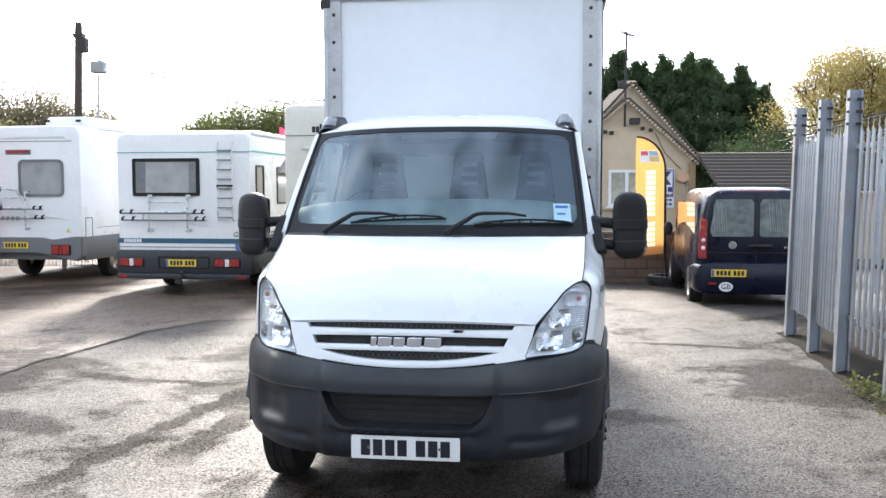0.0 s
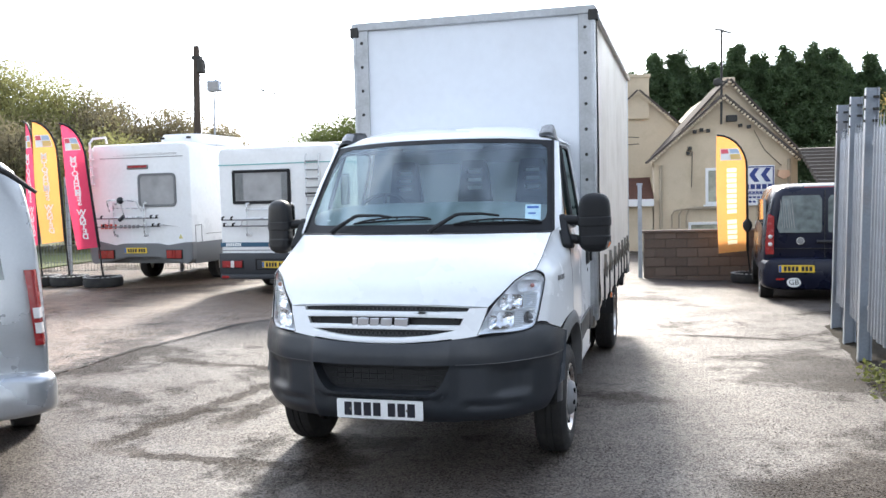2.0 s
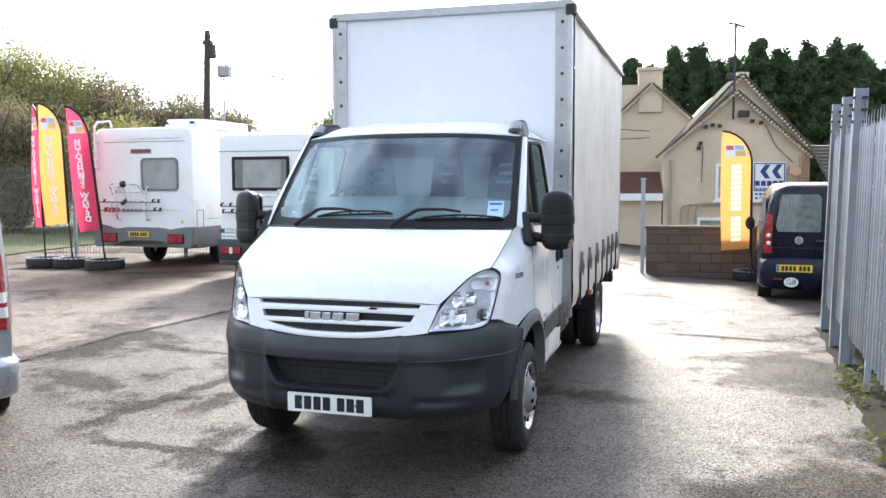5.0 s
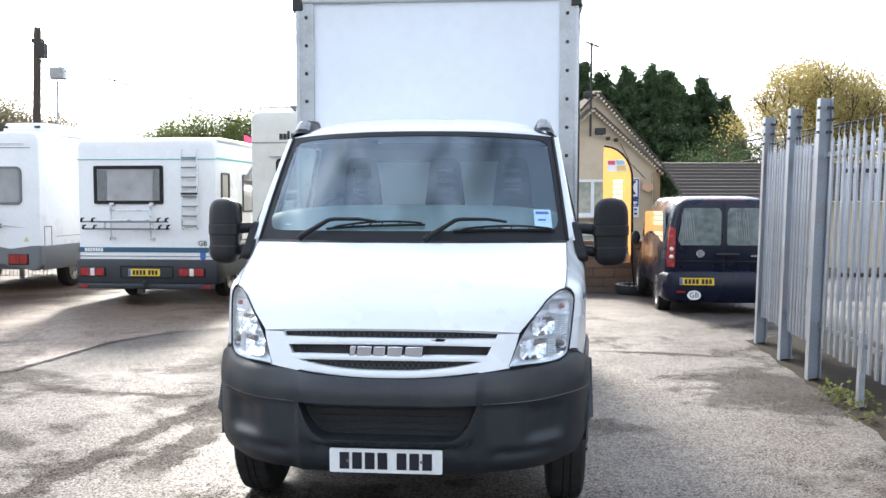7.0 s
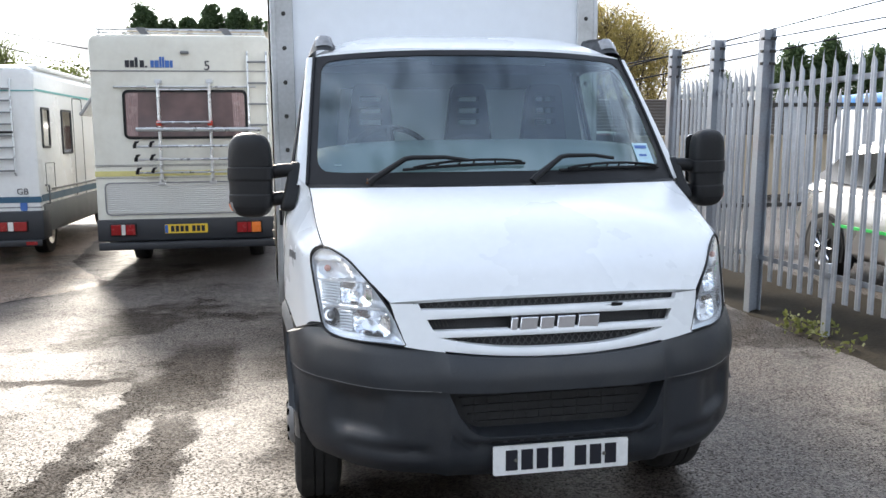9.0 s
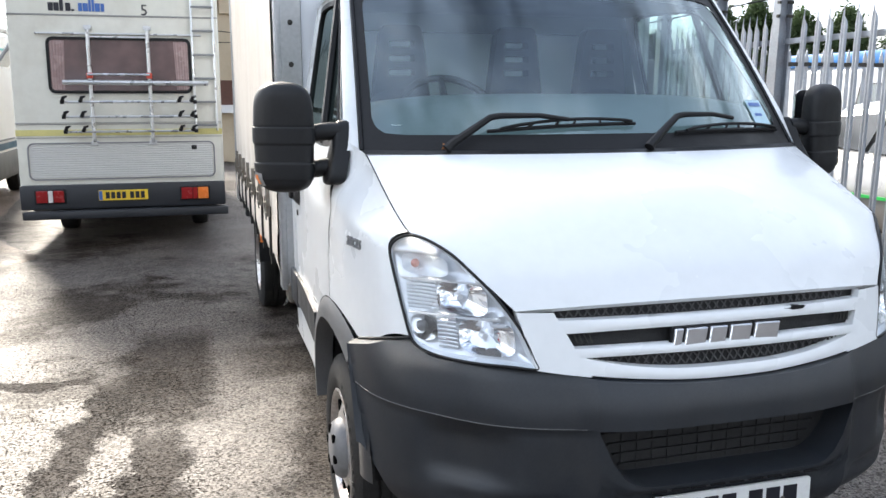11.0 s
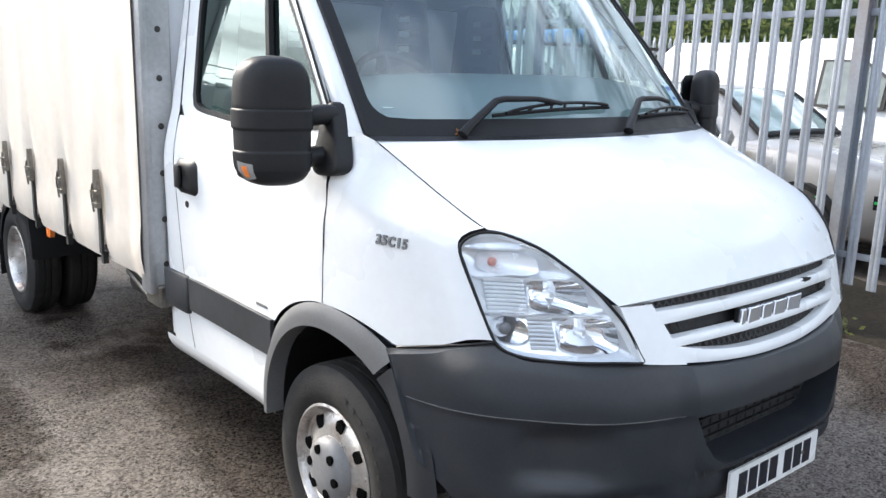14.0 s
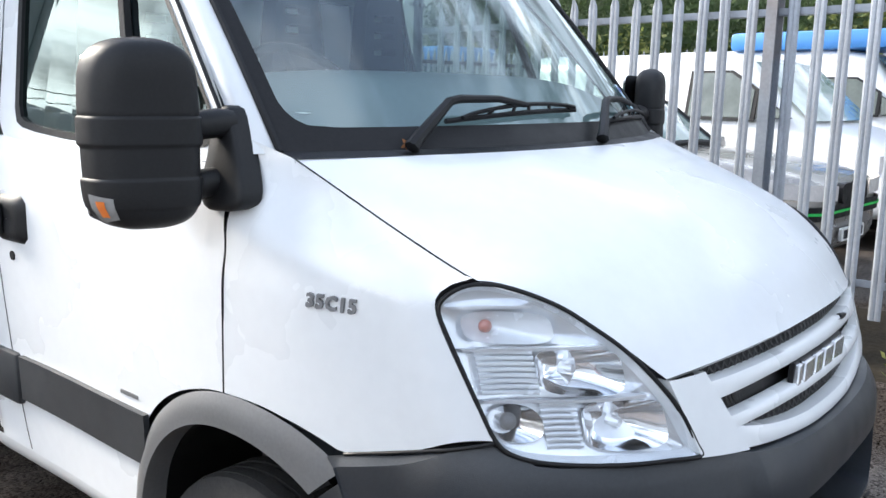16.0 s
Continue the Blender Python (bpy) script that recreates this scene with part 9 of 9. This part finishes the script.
for r in range(6):
    for k in range(12):
        x = 2.42 + 0.22 + 0.45 * k - (0.225 if r % 2 else 0) + (0.0 if r % 2 == 0 or k else 0.115)
        if x > 7.3:
            continue
        o = new("block", me)
        o.parent = wall
        o.matrix_basis = pose(x, 18.42 + rnd.uniform(-0.004, 0.004), -0.29 + 0.2 * r) @ Matrix.Diagonal((0.5 if (r % 2 and k == 0) else 1, 1, 1, 1))
b = bm_new()
box(b, 2.38, 7.45, 18.36, 18.64, 0.742, 0.80, 0.01, 1)
part("coping", b, M_BLOCK, wall, "", 0)
b = bm_new()
box(b, 2.30, 2.38, 18.38, 18.46, -0.35, 1.80)
box(b, 2.28, 2.40, 18.36, 18.48, 1.78, 1.82)
tagged(part("steel_post", b, M_GALV, None, "", 0), "grey square steel gate post beside the wall", "post")

# ---- feather flags on tyre stands ----
M_FLAGRED = leaf_paint("crimson_flag_cloth", (0.78, 0.075, 0.16), 0.08, 2.0, 30.0, 0.5)
M_FLAGYEL = leaf_paint("amber_flag_cloth", (0.86, 0.38, 0.115), 0.08, 2.0, 30.0, 0.5)
M_FLAGTXT = mat("white_flag_print", (0.92, 0.90, 0.89), 0.75, var=0.05)
M_FLAGPALE = leaf_paint("faded_print", (0.97, 0.84, 0.55), 0.05, 2.0, 30.0, 0.5)
M_TYREWHITE = mat("whitened_tread", (0.45, 0.44, 0.42), 0.9, var=0.3, scale=10, fine=40)
M_LOGO_PINK = mat("pink_logo", (0.78, 0.13, 0.17), 0.7, var=0.1)
M_LOGO_BLUE = mat("pale_blue_logo", (0.45, 0.58, 0.72), 0.7, var=0.1)
M_LOGO_PALE = mat("amber_logo", (0.85, 0.60, 0.22), 0.7, var=0.1)


def feather_flag(x, y, z, cloth, yaw, width, top, bottom, text, label, lean=0.0):
    f = thing("feather_flag", pose(x, y, z, 0, 0, yaw), label, "flag", "feather flags")

    def edge(t):
        """The pole from the stand, up and bent over to the left."""
        zz = lerp(bottom, top, t)
        turn = radians(90) * max(0.0, (t - 0.72) / 0.28)
        if turn > 0:
            zz = lerp(bottom, top, 0.72) + (top - bottom) * 0.28 * math.sin(turn)
        return Vector((-0.05 - lean * min(t, 0.9) - width * 1.02 * (1 - math.cos(turn)), 0, zz))
    b = bm_new()
    tube(b, [(0, 0, 0.1), (-0.02, 0, bottom * 0.6), (-0.05, 0, bottom)] + [edge(k / 24) for k in range(25)], [0.016] * 3 + [0.030 - 0.0004 * k for k in range(25)], 7)
    part("pole", b, M_BLACK, f, "black flag pole")
    def cloth_at(a, s):
        e = edge(s)
        left = -0.05 - width * (1.0 + 0.06 * math.sin(3 * s)) - lean * s * 0.9
        xx = lerp(e.x, min(left, e.x - 0.01), a)
        return Vector((xx, 0.035 * math.sin(5 * s + 3 * a) * a, e.z - 0.05 * a * (1 - s)))
    b = bm_new()
    patch = lambda bb, na, ns, a0, a1, s0, s1: grid(bb, na, ns, lambda a, s: cloth_at(lerp(a0, a1, a), lerp(s0, s1, s)))
    if text:
        grid(b, 8, 30, cloth_at)
    else:
        # the faded print is dyed into the cloth, so its pieces fill gaps in it
        patch(b, 3, 30, 0.0, 0.34, 0.0, 1.0)
        patch(b, 3, 30, 0.66, 1.0, 0.0, 1.0)
        patch(b, 2, 12, 0.34, 0.66, 0.728, 1.0)
        patch(b, 2, 3, 0.34, 0.66, 0.0, 0.068)
        for k in range(15):
            s0 = 0.684 - 0.044 * k
            patch(b, 2, 1, 0.34, 0.66, s0 + 0.034, s0 + 0.044)
            if k == 9:
                patch(b, 2, 1, 0.34, 0.66, s0, s0 + 0.034)
    part("cloth", b, cloth, f, "", 60)
    # white logo block with coloured cells
    logo = None
    for a0, a1, s0, s1, material, out_ in ((0.14, 0.86, 0.762, 0.832, M_FLAGTXT, 0.012), (0.56, 0.83, 0.802, 0.828, M_LOGO_PINK, 0.016), (0.17, 0.50, 0.802, 0.828, M_LOGO_BLUE, 0.016), (0.17, 0.52, 0.766, 0.796, M_LOGO_PALE, 0.016)):
        b = bm_new()
        grid(b, 3, 3, lambda a, s: cloth_at(lerp(a0, a1, a), lerp(s0, s1, s)) + Vector((0, -out_, 0)))
        logo_ = part("logo_patch" if logo is None else "logo_cell", b, material, logo or f, "", 0)
        logo = logo or logo_
    if text:
        # one upright letter under the other, seen from the printed side's back
        b = bm_new()
        step = 0.655 / len(text)
        for i, ch in enumerate(text):
            if ch == " ":
                continue
            at = cloth_at(0.52, 0.715 - step * i)
            g = letters(ch, step * (top - bottom) * 1.18, 0.004, bold=step * (top - bottom) * 0.045)
            mid_x = (max(v.co.x for v in g.verts) + min(v.co.x for v in g.verts)) / 2
            mid_z = (max(v.co.z for v in g.verts) + min(v.co.z for v in g.verts)) / 2
            moved(g, Matrix.Translation(at + Vector((0, -0.03, 0))) @ Matrix.Diagonal((-1.15, 1, 1, 1)) @ Matrix.Translation((-mid_x, 0, -mid_z)))
            me = bpy.data.meshes.new("tmp")
            g.to_mesh(me)
            g.free()
            b.from_mesh(me)
            bpy.data.meshes.remove(me)
        part("flag_letters", b, M_FLAGTXT, f, "", 0)
    else:
        b = bm_new()
        for k in range(15):
            if k == 9:
                continue
            s0 = 0.684 - 0.044 * k
            patch(b, 2, 1, 0.34, 0.66, s0, s0 + 0.034)
        part("flag_bars", b, M_FLAGPALE, f, "", 0)
    b = bm_new()
    prof = [(0.20, 0.02), (0.30, 0.0), (0.37, 0.02), (0.39, 0.10), (0.37, 0.19), (0.30, 0.21), (0.20, 0.19), (0.17, 0.10), (0.20, 0.02)]
    rings = [[b.verts.new((r * math.cos(2 * math.pi * k / 28), r * math.sin(2 * math.pi * k / 28), h)) for k in range(28)] for r, h in prof]
    for r0, r1 in zip(rings, rings[1:]):
        for k in range(28):
            b.faces.new((r0[k], r0[(k + 1) % 28], r1[(k + 1) % 28], r1[k]))
    bmesh.ops.recalc_face_normals(b, faces=b.faces)
    t_ = part("tyre_stand", b, M_TYRE, f, "old tyre used as a flag stand")
    b = bm_new()
    for k in range(22):
        a = 2 * math.pi * k / 22
        box(b, -0.022, 0.022, -0.05, 0.05, -0.004, 0.004)
        bmesh.ops.transform(b, matrix=Matrix.Translation((0.335 * math.cos(a), 0.335 * math.sin(a), 0.205)) @ Matrix.Rotation(a + math.pi / 2, 4, "Z"), verts=b.verts[-8:])
    part("tread_blocks", b, M_TYREWHITE, t_, "", 0)["kind"] = "stuff"
    b = bm_new()
    box(b, -0.22, 0.22, -0.04, 0.04, 0.10, 0.13)
    tube(b, [(0, 0, 0.1), (0, 0, 0.3)], 0.024, 8)
    part("spike", b, M_CHASSIS, f)
    return f


feather_flag(-8.45, 15.45, 0, M_FLAGRED, 4, 0.46, 3.28, 0.80, "MOTORHOMES WANTED", "crimson feather flag lettered motorhomes wanted on a tyre stand", lean=0.26)
feather_flag(-9.35, 15.72, 0, M_FLAGYEL, 4, 0.50, 3.38, 0.92, "MOTORHOMES WANTED", "amber feather flag with pale lettering on a tyre stand", lean=0.10)
feather_flag(-9.98, 15.75, 0, M_FLAGRED, -30, 0.34, 3.40, 0.86, "MOTORHOMES WANTED", "crimson feather flag turned aside on a tyre stand", lean=0.04)
feather_flag(4.52, 17.9, -0.29, M_FLAGYEL, 2, 0.58, 3.05, 0.66, "", "amber feather flag with faded print beside the block wall", lean=0.02)
feather_flag(-3.90, 23.0, 0, M_FLAGRED, 4, 0.40, 3.36, 0.9, "", "crimson feather flag behind the motorhomes", lean=0.10)

# ---- wire mesh fence behind the flags ----
wire = thing("mesh_fence", pose(-8.6, 18.6, 0, 0, 0, 6), "green-grey welded mesh fence with steel posts", "fence", kind="structure")
M_WIRE = mat("dull_green_wire", (0.16, 0.18, 0.17), 0.6, metal=0.3, var=0.1)
b = bm_new()
for k in range(0, 150):
    x = 0.9 - 0.075 * k
    box(b, x - 0.004, x + 0.004, -0.004, 0.004, 0.05, 2.10)
for k in range(11):
    z = 0.08 + 0.2 * k
    box(b, -10.4, 0.95, -0.006, 0.006, z - 0.005, z + 0.005)
part("mesh_panel", b, M_WIRE, wire, "", 0)["kind"] = "stuff"
for x in (0.3, -2.4, -5.1, -7.8):
    b = bm_new()
    box(b, x - 0.04, x + 0.04, 0.01, 0.09, 0, 2.3, 0.006, 1)
    part("post", b, M_GALV, wire, "", 0)
# dark mesh gate glimpsed between the motorhomes
b = bm_new()
for k in range(60):
    x = -4.6 + 0.06 * k
    box(b, x - 0.004, x + 0.004, 24.0, 24.01, 0.05, 2.3)
for k in range(16):
    z = 0.1 + 0.15 * k
    box(b, -4.6, -1.0, 23.995, 24.005, z - 0.005, z + 0.005)
tagged(part("mesh_gate", b, M_MH_DARK, None, "", 0), "dark mesh gate seen between the motorhomes", "gate", kind="stuff")

# ---- poles and cables ----
M_POLE = mat("tarred_pole", (0.06, 0.045, 0.035), 0.9, var=0.25, scale=4, fine=40, bump=0.3, bump_scale=20)
tele = thing("telegraph_pole", pose(-10.30, 24.0, 0), "dark wooden telegraph pole with a small box", "pole")
b = bm_new()
tube(b, [(0, 0, 0), (0.20, 0, 6.1), (0.205, 0, 6.25)], [0.12, 0.092, 0.075], 12)
part("shaft", b, M_POLE, tele)
b = bm_new()
box(b, 0.24, 0.42, -0.12, 0.12, 5.45, 5.85, 0.02, 1)
box(b, 0.08, 0.34, -0.1, 0.1, 5.85, 5.95)
part("box", b, M_CHASSIS, tele)
fl = thing("yard_floodlight", pose(-9.70, 24.0, 0), "square floodlight on a thin pole", "floodlight")
b = bm_new()
tube(b, [(0, 0, 0), (0.10, 0, 4.85)], 0.03, 8)
part("pole", b, M_GALV, fl)
b = bm_new()
box(b, -0.06, 0.34, -0.16, 0.08, 4.88, 5.20, 0.03, 1)
head_ = part("lamp_head", b, M_GALV, fl)
b = bm_new()
box(b, -0.02, 0.30, -0.17, -0.15, 4.92, 5.16)
part("lamp_glass", b, M_GREYLENS, head_, "", 0)


def cable(name, a, c, sag, r=0.011):
    b = bm_new()
    a, c = Vector(a), Vector(c)
    tube(b, [a.lerp(c, k / 24) - Vector((0, 0, sag * 4 * (k / 24) * (1 - k / 24))) for k in range(25)], r, 5)
    return tagged(part(name, b, M_BLACK, None, "", 60), "thin black overhead cable", "cable", "overhead cables")


cable("cable", (-10.1, 24.0, 5.38), (3.0, 27.2, 3.3), 0.35, 0.013)
cable("cable", (-10.1, 24.0, 5.75), (3.0, 27.2, 3.1), 0.9, 0.013)
for a, c in (((25.6, 17.2, 7.45), (11.4, 30.1, 3.30)), ((25.6, 17.2, 6.25), (11.4, 30.1, 3.65)), ((25.6, 17.2, 6.20), (11.4, 30.1, 2.95))):
    cable("cable", a, c, 0.0, 0.026)

# ---- trees and hedges ----
M_BARK = mat("bark", (0.09, 0.07, 0.05), 0.95, var=0.3, scale=4, fine=30, bump=0.4, bump_scale=20)
M_CONIFER = leaf_paint("dark_conifer_green", (0.066, 0.105, 0.042))
M_OLIVE = leaf_paint("olive_hedge_leaf", (0.29, 0.285, 0.115), through=0.55)
M_BROWNLEAF = leaf_paint("brown_twig_leaf", (0.25, 0.215, 0.130), through=0.5)
M_GOLD = leaf_paint("golden_autumn_leaf", (0.43, 0.35, 0.13), through=0.45)
M_MIDGREEN = leaf_paint("mid_green_leaf", (0.15, 0.18, 0.055), through=0.45)
TR = np.random.default_rng(42)


def conifer(x, y, h, r, n=4200, material=None, wide=1.0, leafy=0.11):
    """Bushy evergreen: drooping sprays set on a ragged cone."""
    t = thing("conifer", pose(x, y, -0.3), "tall dark evergreen conifer behind the house", "tree", "conifer row")
    b = bm_new()
    tube(b, [(0, 0, 0), (0.05, 0, h * 0.6), (0, 0, h * 0.97)], [0.16, 0.09, 0.02], 7)
    part("trunk", b, M_BARK, t)
    k = n // 14
    z = TR.uniform(0.03, 1.0, k) ** 0.85
    a = TR.uniform(0, 2 * np.pi, k)
    rr = r * (np.minimum(1.0, (1 - z) * (4.0 - wide)) ** 0.8 * 0.97 + 0.03) * TR.uniform(0.45, 1.35, k)
    # several leaders of uneven height stand out of the top
    for j in range(k // 4):
        a[j] = j % 6 * 1.1 + x
        z[j] = TR.uniform(0.72, 0.93 + 0.10 * math.sin(j % 6 * 2.1 + x))
        rr[j] = 0.30 * r * (1.05 - z[j]) / 0.25 + 0.25 * r * (0.4 + 0.6 * math.sin(j % 6 + x) ** 2)
    lump = np.stack([rr * np.cos(a), rr * np.sin(a), z * h], 1)
    idx = TR.integers(0, k, n)
    s = TR.uniform(0, 1, (n, 1)) ** 1.5
    c = lump[idx] * np.array([1, 1, 1]) - s * np.stack([rr * np.cos(a), rr * np.sin(a), -0.25 * rr], 1)[idx] * 0.75 + TR.normal(0, 1.2 * leafy, (n, 3))
    leaf_mesh("crown", c, leafy, material or M_CONIFER, TR, 0.0, 2.0, t, "dense dark feathery foliage", clump=4, spread=0.9 * leafy)


for x, h, r in ((-2.9, 11.3, 2.5), (-1.0, 10.3, 2.1), (0.8, 10.9, 2.1), (2.6, 11.9, 2.5), (4.5, 11.9, 2.4), (6.2, 11.3, 2.2), (7.7, 12.0, 2.4), (9.9, 12.4, 2.5), (11.6, 11.2, 2.1), (13.0, 11.7, 2.2), (14.6, 12.4, 2.6), (16.4, 11.7, 2.4), (18.0, 12.0, 2.9), (19.3, 11.8, 2.6), (20.4, 12.3, 3.0), (21.8, 12.2, 3.0), (23.2, 12.2, 2.9), (24.5, 11.5, 2.6), (25.7, 10.8, 2.4), (26.8, 9.6, 2.3), (27.9, 8.0, 2.2)):
    conifer(x + TR.uniform(-0.3, 0.3), 75 + TR.uniform(-2.0, 2.0), h + TR.uniform(0.2, 0.8), r * 1.2, 6800, wide=1.7 + TR.uniform(-0.25, 0.25), leafy=0.125)
for x, y, h in ((23.9, 32.2, 5.5), (25.0, 31.3, 5.7), (26.2, 30.1, 5.2), (27.6, 29.0, 5.3), (22.0, 34.6, 4.3), (29.5, 27.5, 5.0)):
    conifer(x, y, h, 1.25, 3600, wide=0.9, leafy=0.09)


def broadleaf(name, x, y, h, r, leaf, label, n=3500, size=0.16, bare=0.3, stems=3, group="", zlow=0.25, full=0.0, thick=1.0):
    t = thing(name, pose(x, y, -0.2), label, "tree", group)
    b = bm_new()
    tips = []
    def limb(p, d, length, rad, depth):
        q = p + d * length
        m_ = p.lerp(q, 0.5) + Vector((TR.normal(0, 0.05), TR.normal(0, 0.05), 0)) * length
        tube(b, [p, m_, q], [rad, rad * 0.8, rad * 0.55], 5, cap=False)
        if depth == 0:
            tips.append(q)
            return
        for _ in range(3 if depth > 1 else 4):
            e = (d + Vector(TR.normal(0, 0.5, 3)) * 0.8 + Vector((0, 0, 0.18))).normalized()
            limb(q, e, length * TR.uniform(0.55, 0.8), rad * 0.55, depth - 1)
            if depth <= 2:
                tips.append(p.lerp(q, TR.uniform(0.5, 1.0)))
    for s in range(stems):
        a = 2 * math.pi * s / stems + x
        d = Vector((0.35 * math.cos(a) * r / h * 2, 0.35 * math.sin(a) * r / h * 2, 1)).normalized()
        limb(Vector((0.15 * math.cos(a), 0.15 * math.sin(a), 0)), d, h * 0.36, 0.035 * h * 0.5 * thick, 3)
    tr = part("trunk", b, M_BARK, t, "", 60)
    tips = np.array([tuple(p) for p in tips])
    scale_ = np.array([r / max(1e-3, np.abs(tips[:, 0]).max()), r / max(1e-3, np.abs(tips[:, 1]).max()), h / tips[:, 2].max()])
    tr.scale = tuple(scale_)
    tips = tips * scale_
    tips = tips[tips[:, 2] > h * zlow]
    idx = TR.integers(0, len(tips), n)
    c = tips[idx]
    if full:
        # leafy boughs that fill the crown
        k = 70
        d = TR.normal(0, 1, (k, 3))
        d /= np.linalg.norm(d, axis=1)[:, None]
        d *= TR.uniform(0.45, 0.97, (k, 1))
        mid, half = h * (1 + zlow) / 2, h * (1 - zlow) / 2
        boughs = d * np.array([r, r, half]) + np.array([0, 0, mid])
        m_ = int(n * full)
        c = np.concatenate([c[: n - m_], boughs[TR.integers(0, k, m_)] + TR.normal(0, 0.13 * r, (m_, 3)) * np.array([1, 1, 0.7])])
    leaf_mesh("crown", c, size, leaf, TR, 0.0, 1.3, t, "", clump=1, spread=0.22 + 0.012 * h)


broadleaf("autumn_tree", 20.7, 45.0, 9.5, 3.9, M_GOLD, "spreading golden autumn tree with bare limbs showing", 46000, 0.080, stems=7, zlow=0.40, full=0.7)
broadleaf("autumn_tree", 24.3, 46.0, 8.2, 3.6, M_GOLD, "golden autumn tree behind the shed", 20000, 0.09, stems=6, zlow=0.35, full=0.5)
broadleaf("bare_sapling", 21.1, 34.0, 7.0, 0.9, M_BROWNLEAF, "thin sapling with a few last leaves behind the fence", 260, 0.05, stems=2, zlow=0.5, thick=0.28)
broadleaf("evergreen_bush", 18.5, 47.0, 4.9, 4.2, M_CONIFER, "low dark evergreen bush behind the shed", 14000, 0.10, stems=6, zlow=0.1, full=0.5)
broadleaf("bushy_tree", -10.4, 40.0, 5.5, 2.2, M_MIDGREEN, "rounded green tree behind the motorhomes", 32000, 0.075, stems=5, zlow=0.3, full=0.75)
broadleaf("bushy_tree", -8.2, 41.0, 5.8, 1.7, M_MIDGREEN, "rounded olive tree behind the motorhomes", 24000, 0.075, stems=5, zlow=0.3, full=0.75)
broadleaf("bushy_tree", -5.6, 40.5, 4.8, 1.9, M_MIDGREEN, "rounded green tree beyond the yard", 9000, 0.10, stems=5)
for k, (x, y, h, r, m_) in enumerate(((-24.5, 30.0, 8.5, 3.2, M_OLIVE), (-21.3, 30.0, 7.7, 2.6, M_OLIVE), (-18.9, 31.0, 6.6, 2.3, M_OLIVE), (-17.0, 31.0, 6.0, 2.0, M_BROWNLEAF), (-15.2, 32.0, 5.4, 1.9, M_BROWNLEAF), (-13.6, 33.0, 4.8, 1.7, M_BROWNLEAF), (-29.0, 29.0, 9.6, 3.8, M_OLIVE), (-19.0, 27.0, 4.6, 2.4, M_BROWNLEAF), (-15.5, 28.0, 4.2, 2.4, M_OLIVE), (-23.5, 26.0, 4.8, 2.6, M_OLIVE))):
    broadleaf("hedgerow_tree", x, y, h, r, m_, "hedgerow tree with thinning autumn leaves", 40000, 0.072, stems=6, group="hedgerow", zlow=0.06, full=0.72)


def hedge(m, length, h, deep, leaf, label, n):
    a = TR.uniform(0, length, n)
    s = TR.uniform(0, 1, n)
    top_ = h * (0.85 + 0.12 * np.sin(a * 0.9) + 0.08 * np.sin(a * 2.7 + 1))
    c = np.stack([deep * (TR.uniform(0, 1, n) ** 2) + 0.25 * np.sin(a * 1.9 + s * 5), a, s * top_], 1)
    o = leaf_mesh("hedge", c, 0.10, leaf, TR, 0.0, 1.5, spread=0.15)
    o.matrix_world = m
    return tagged(o, label, "hedge", kind="stuff")


hedge(FENCE @ pose(13.0, -16, -0.2), 29.0, 5.6, 2.5, M_CONIFER, "tall dark evergreen hedge behind the van yard", 60000)
hedge(FENCE @ pose(12.2, -16, -0.2), 28.0, 3.6, 1.5, M_MIDGREEN, "lower green bushes before the tall hedge", 20000)
b = bm_new()
box(b, 15.5, 15.6, -16, 12.5, -0.3, 5.0)
moved(b, FENCE)
tagged(part("hedge_core", b, M_CONIFER, None, "", 0), "dark dense heart of the evergreen hedge", "hedge", kind="stuff")
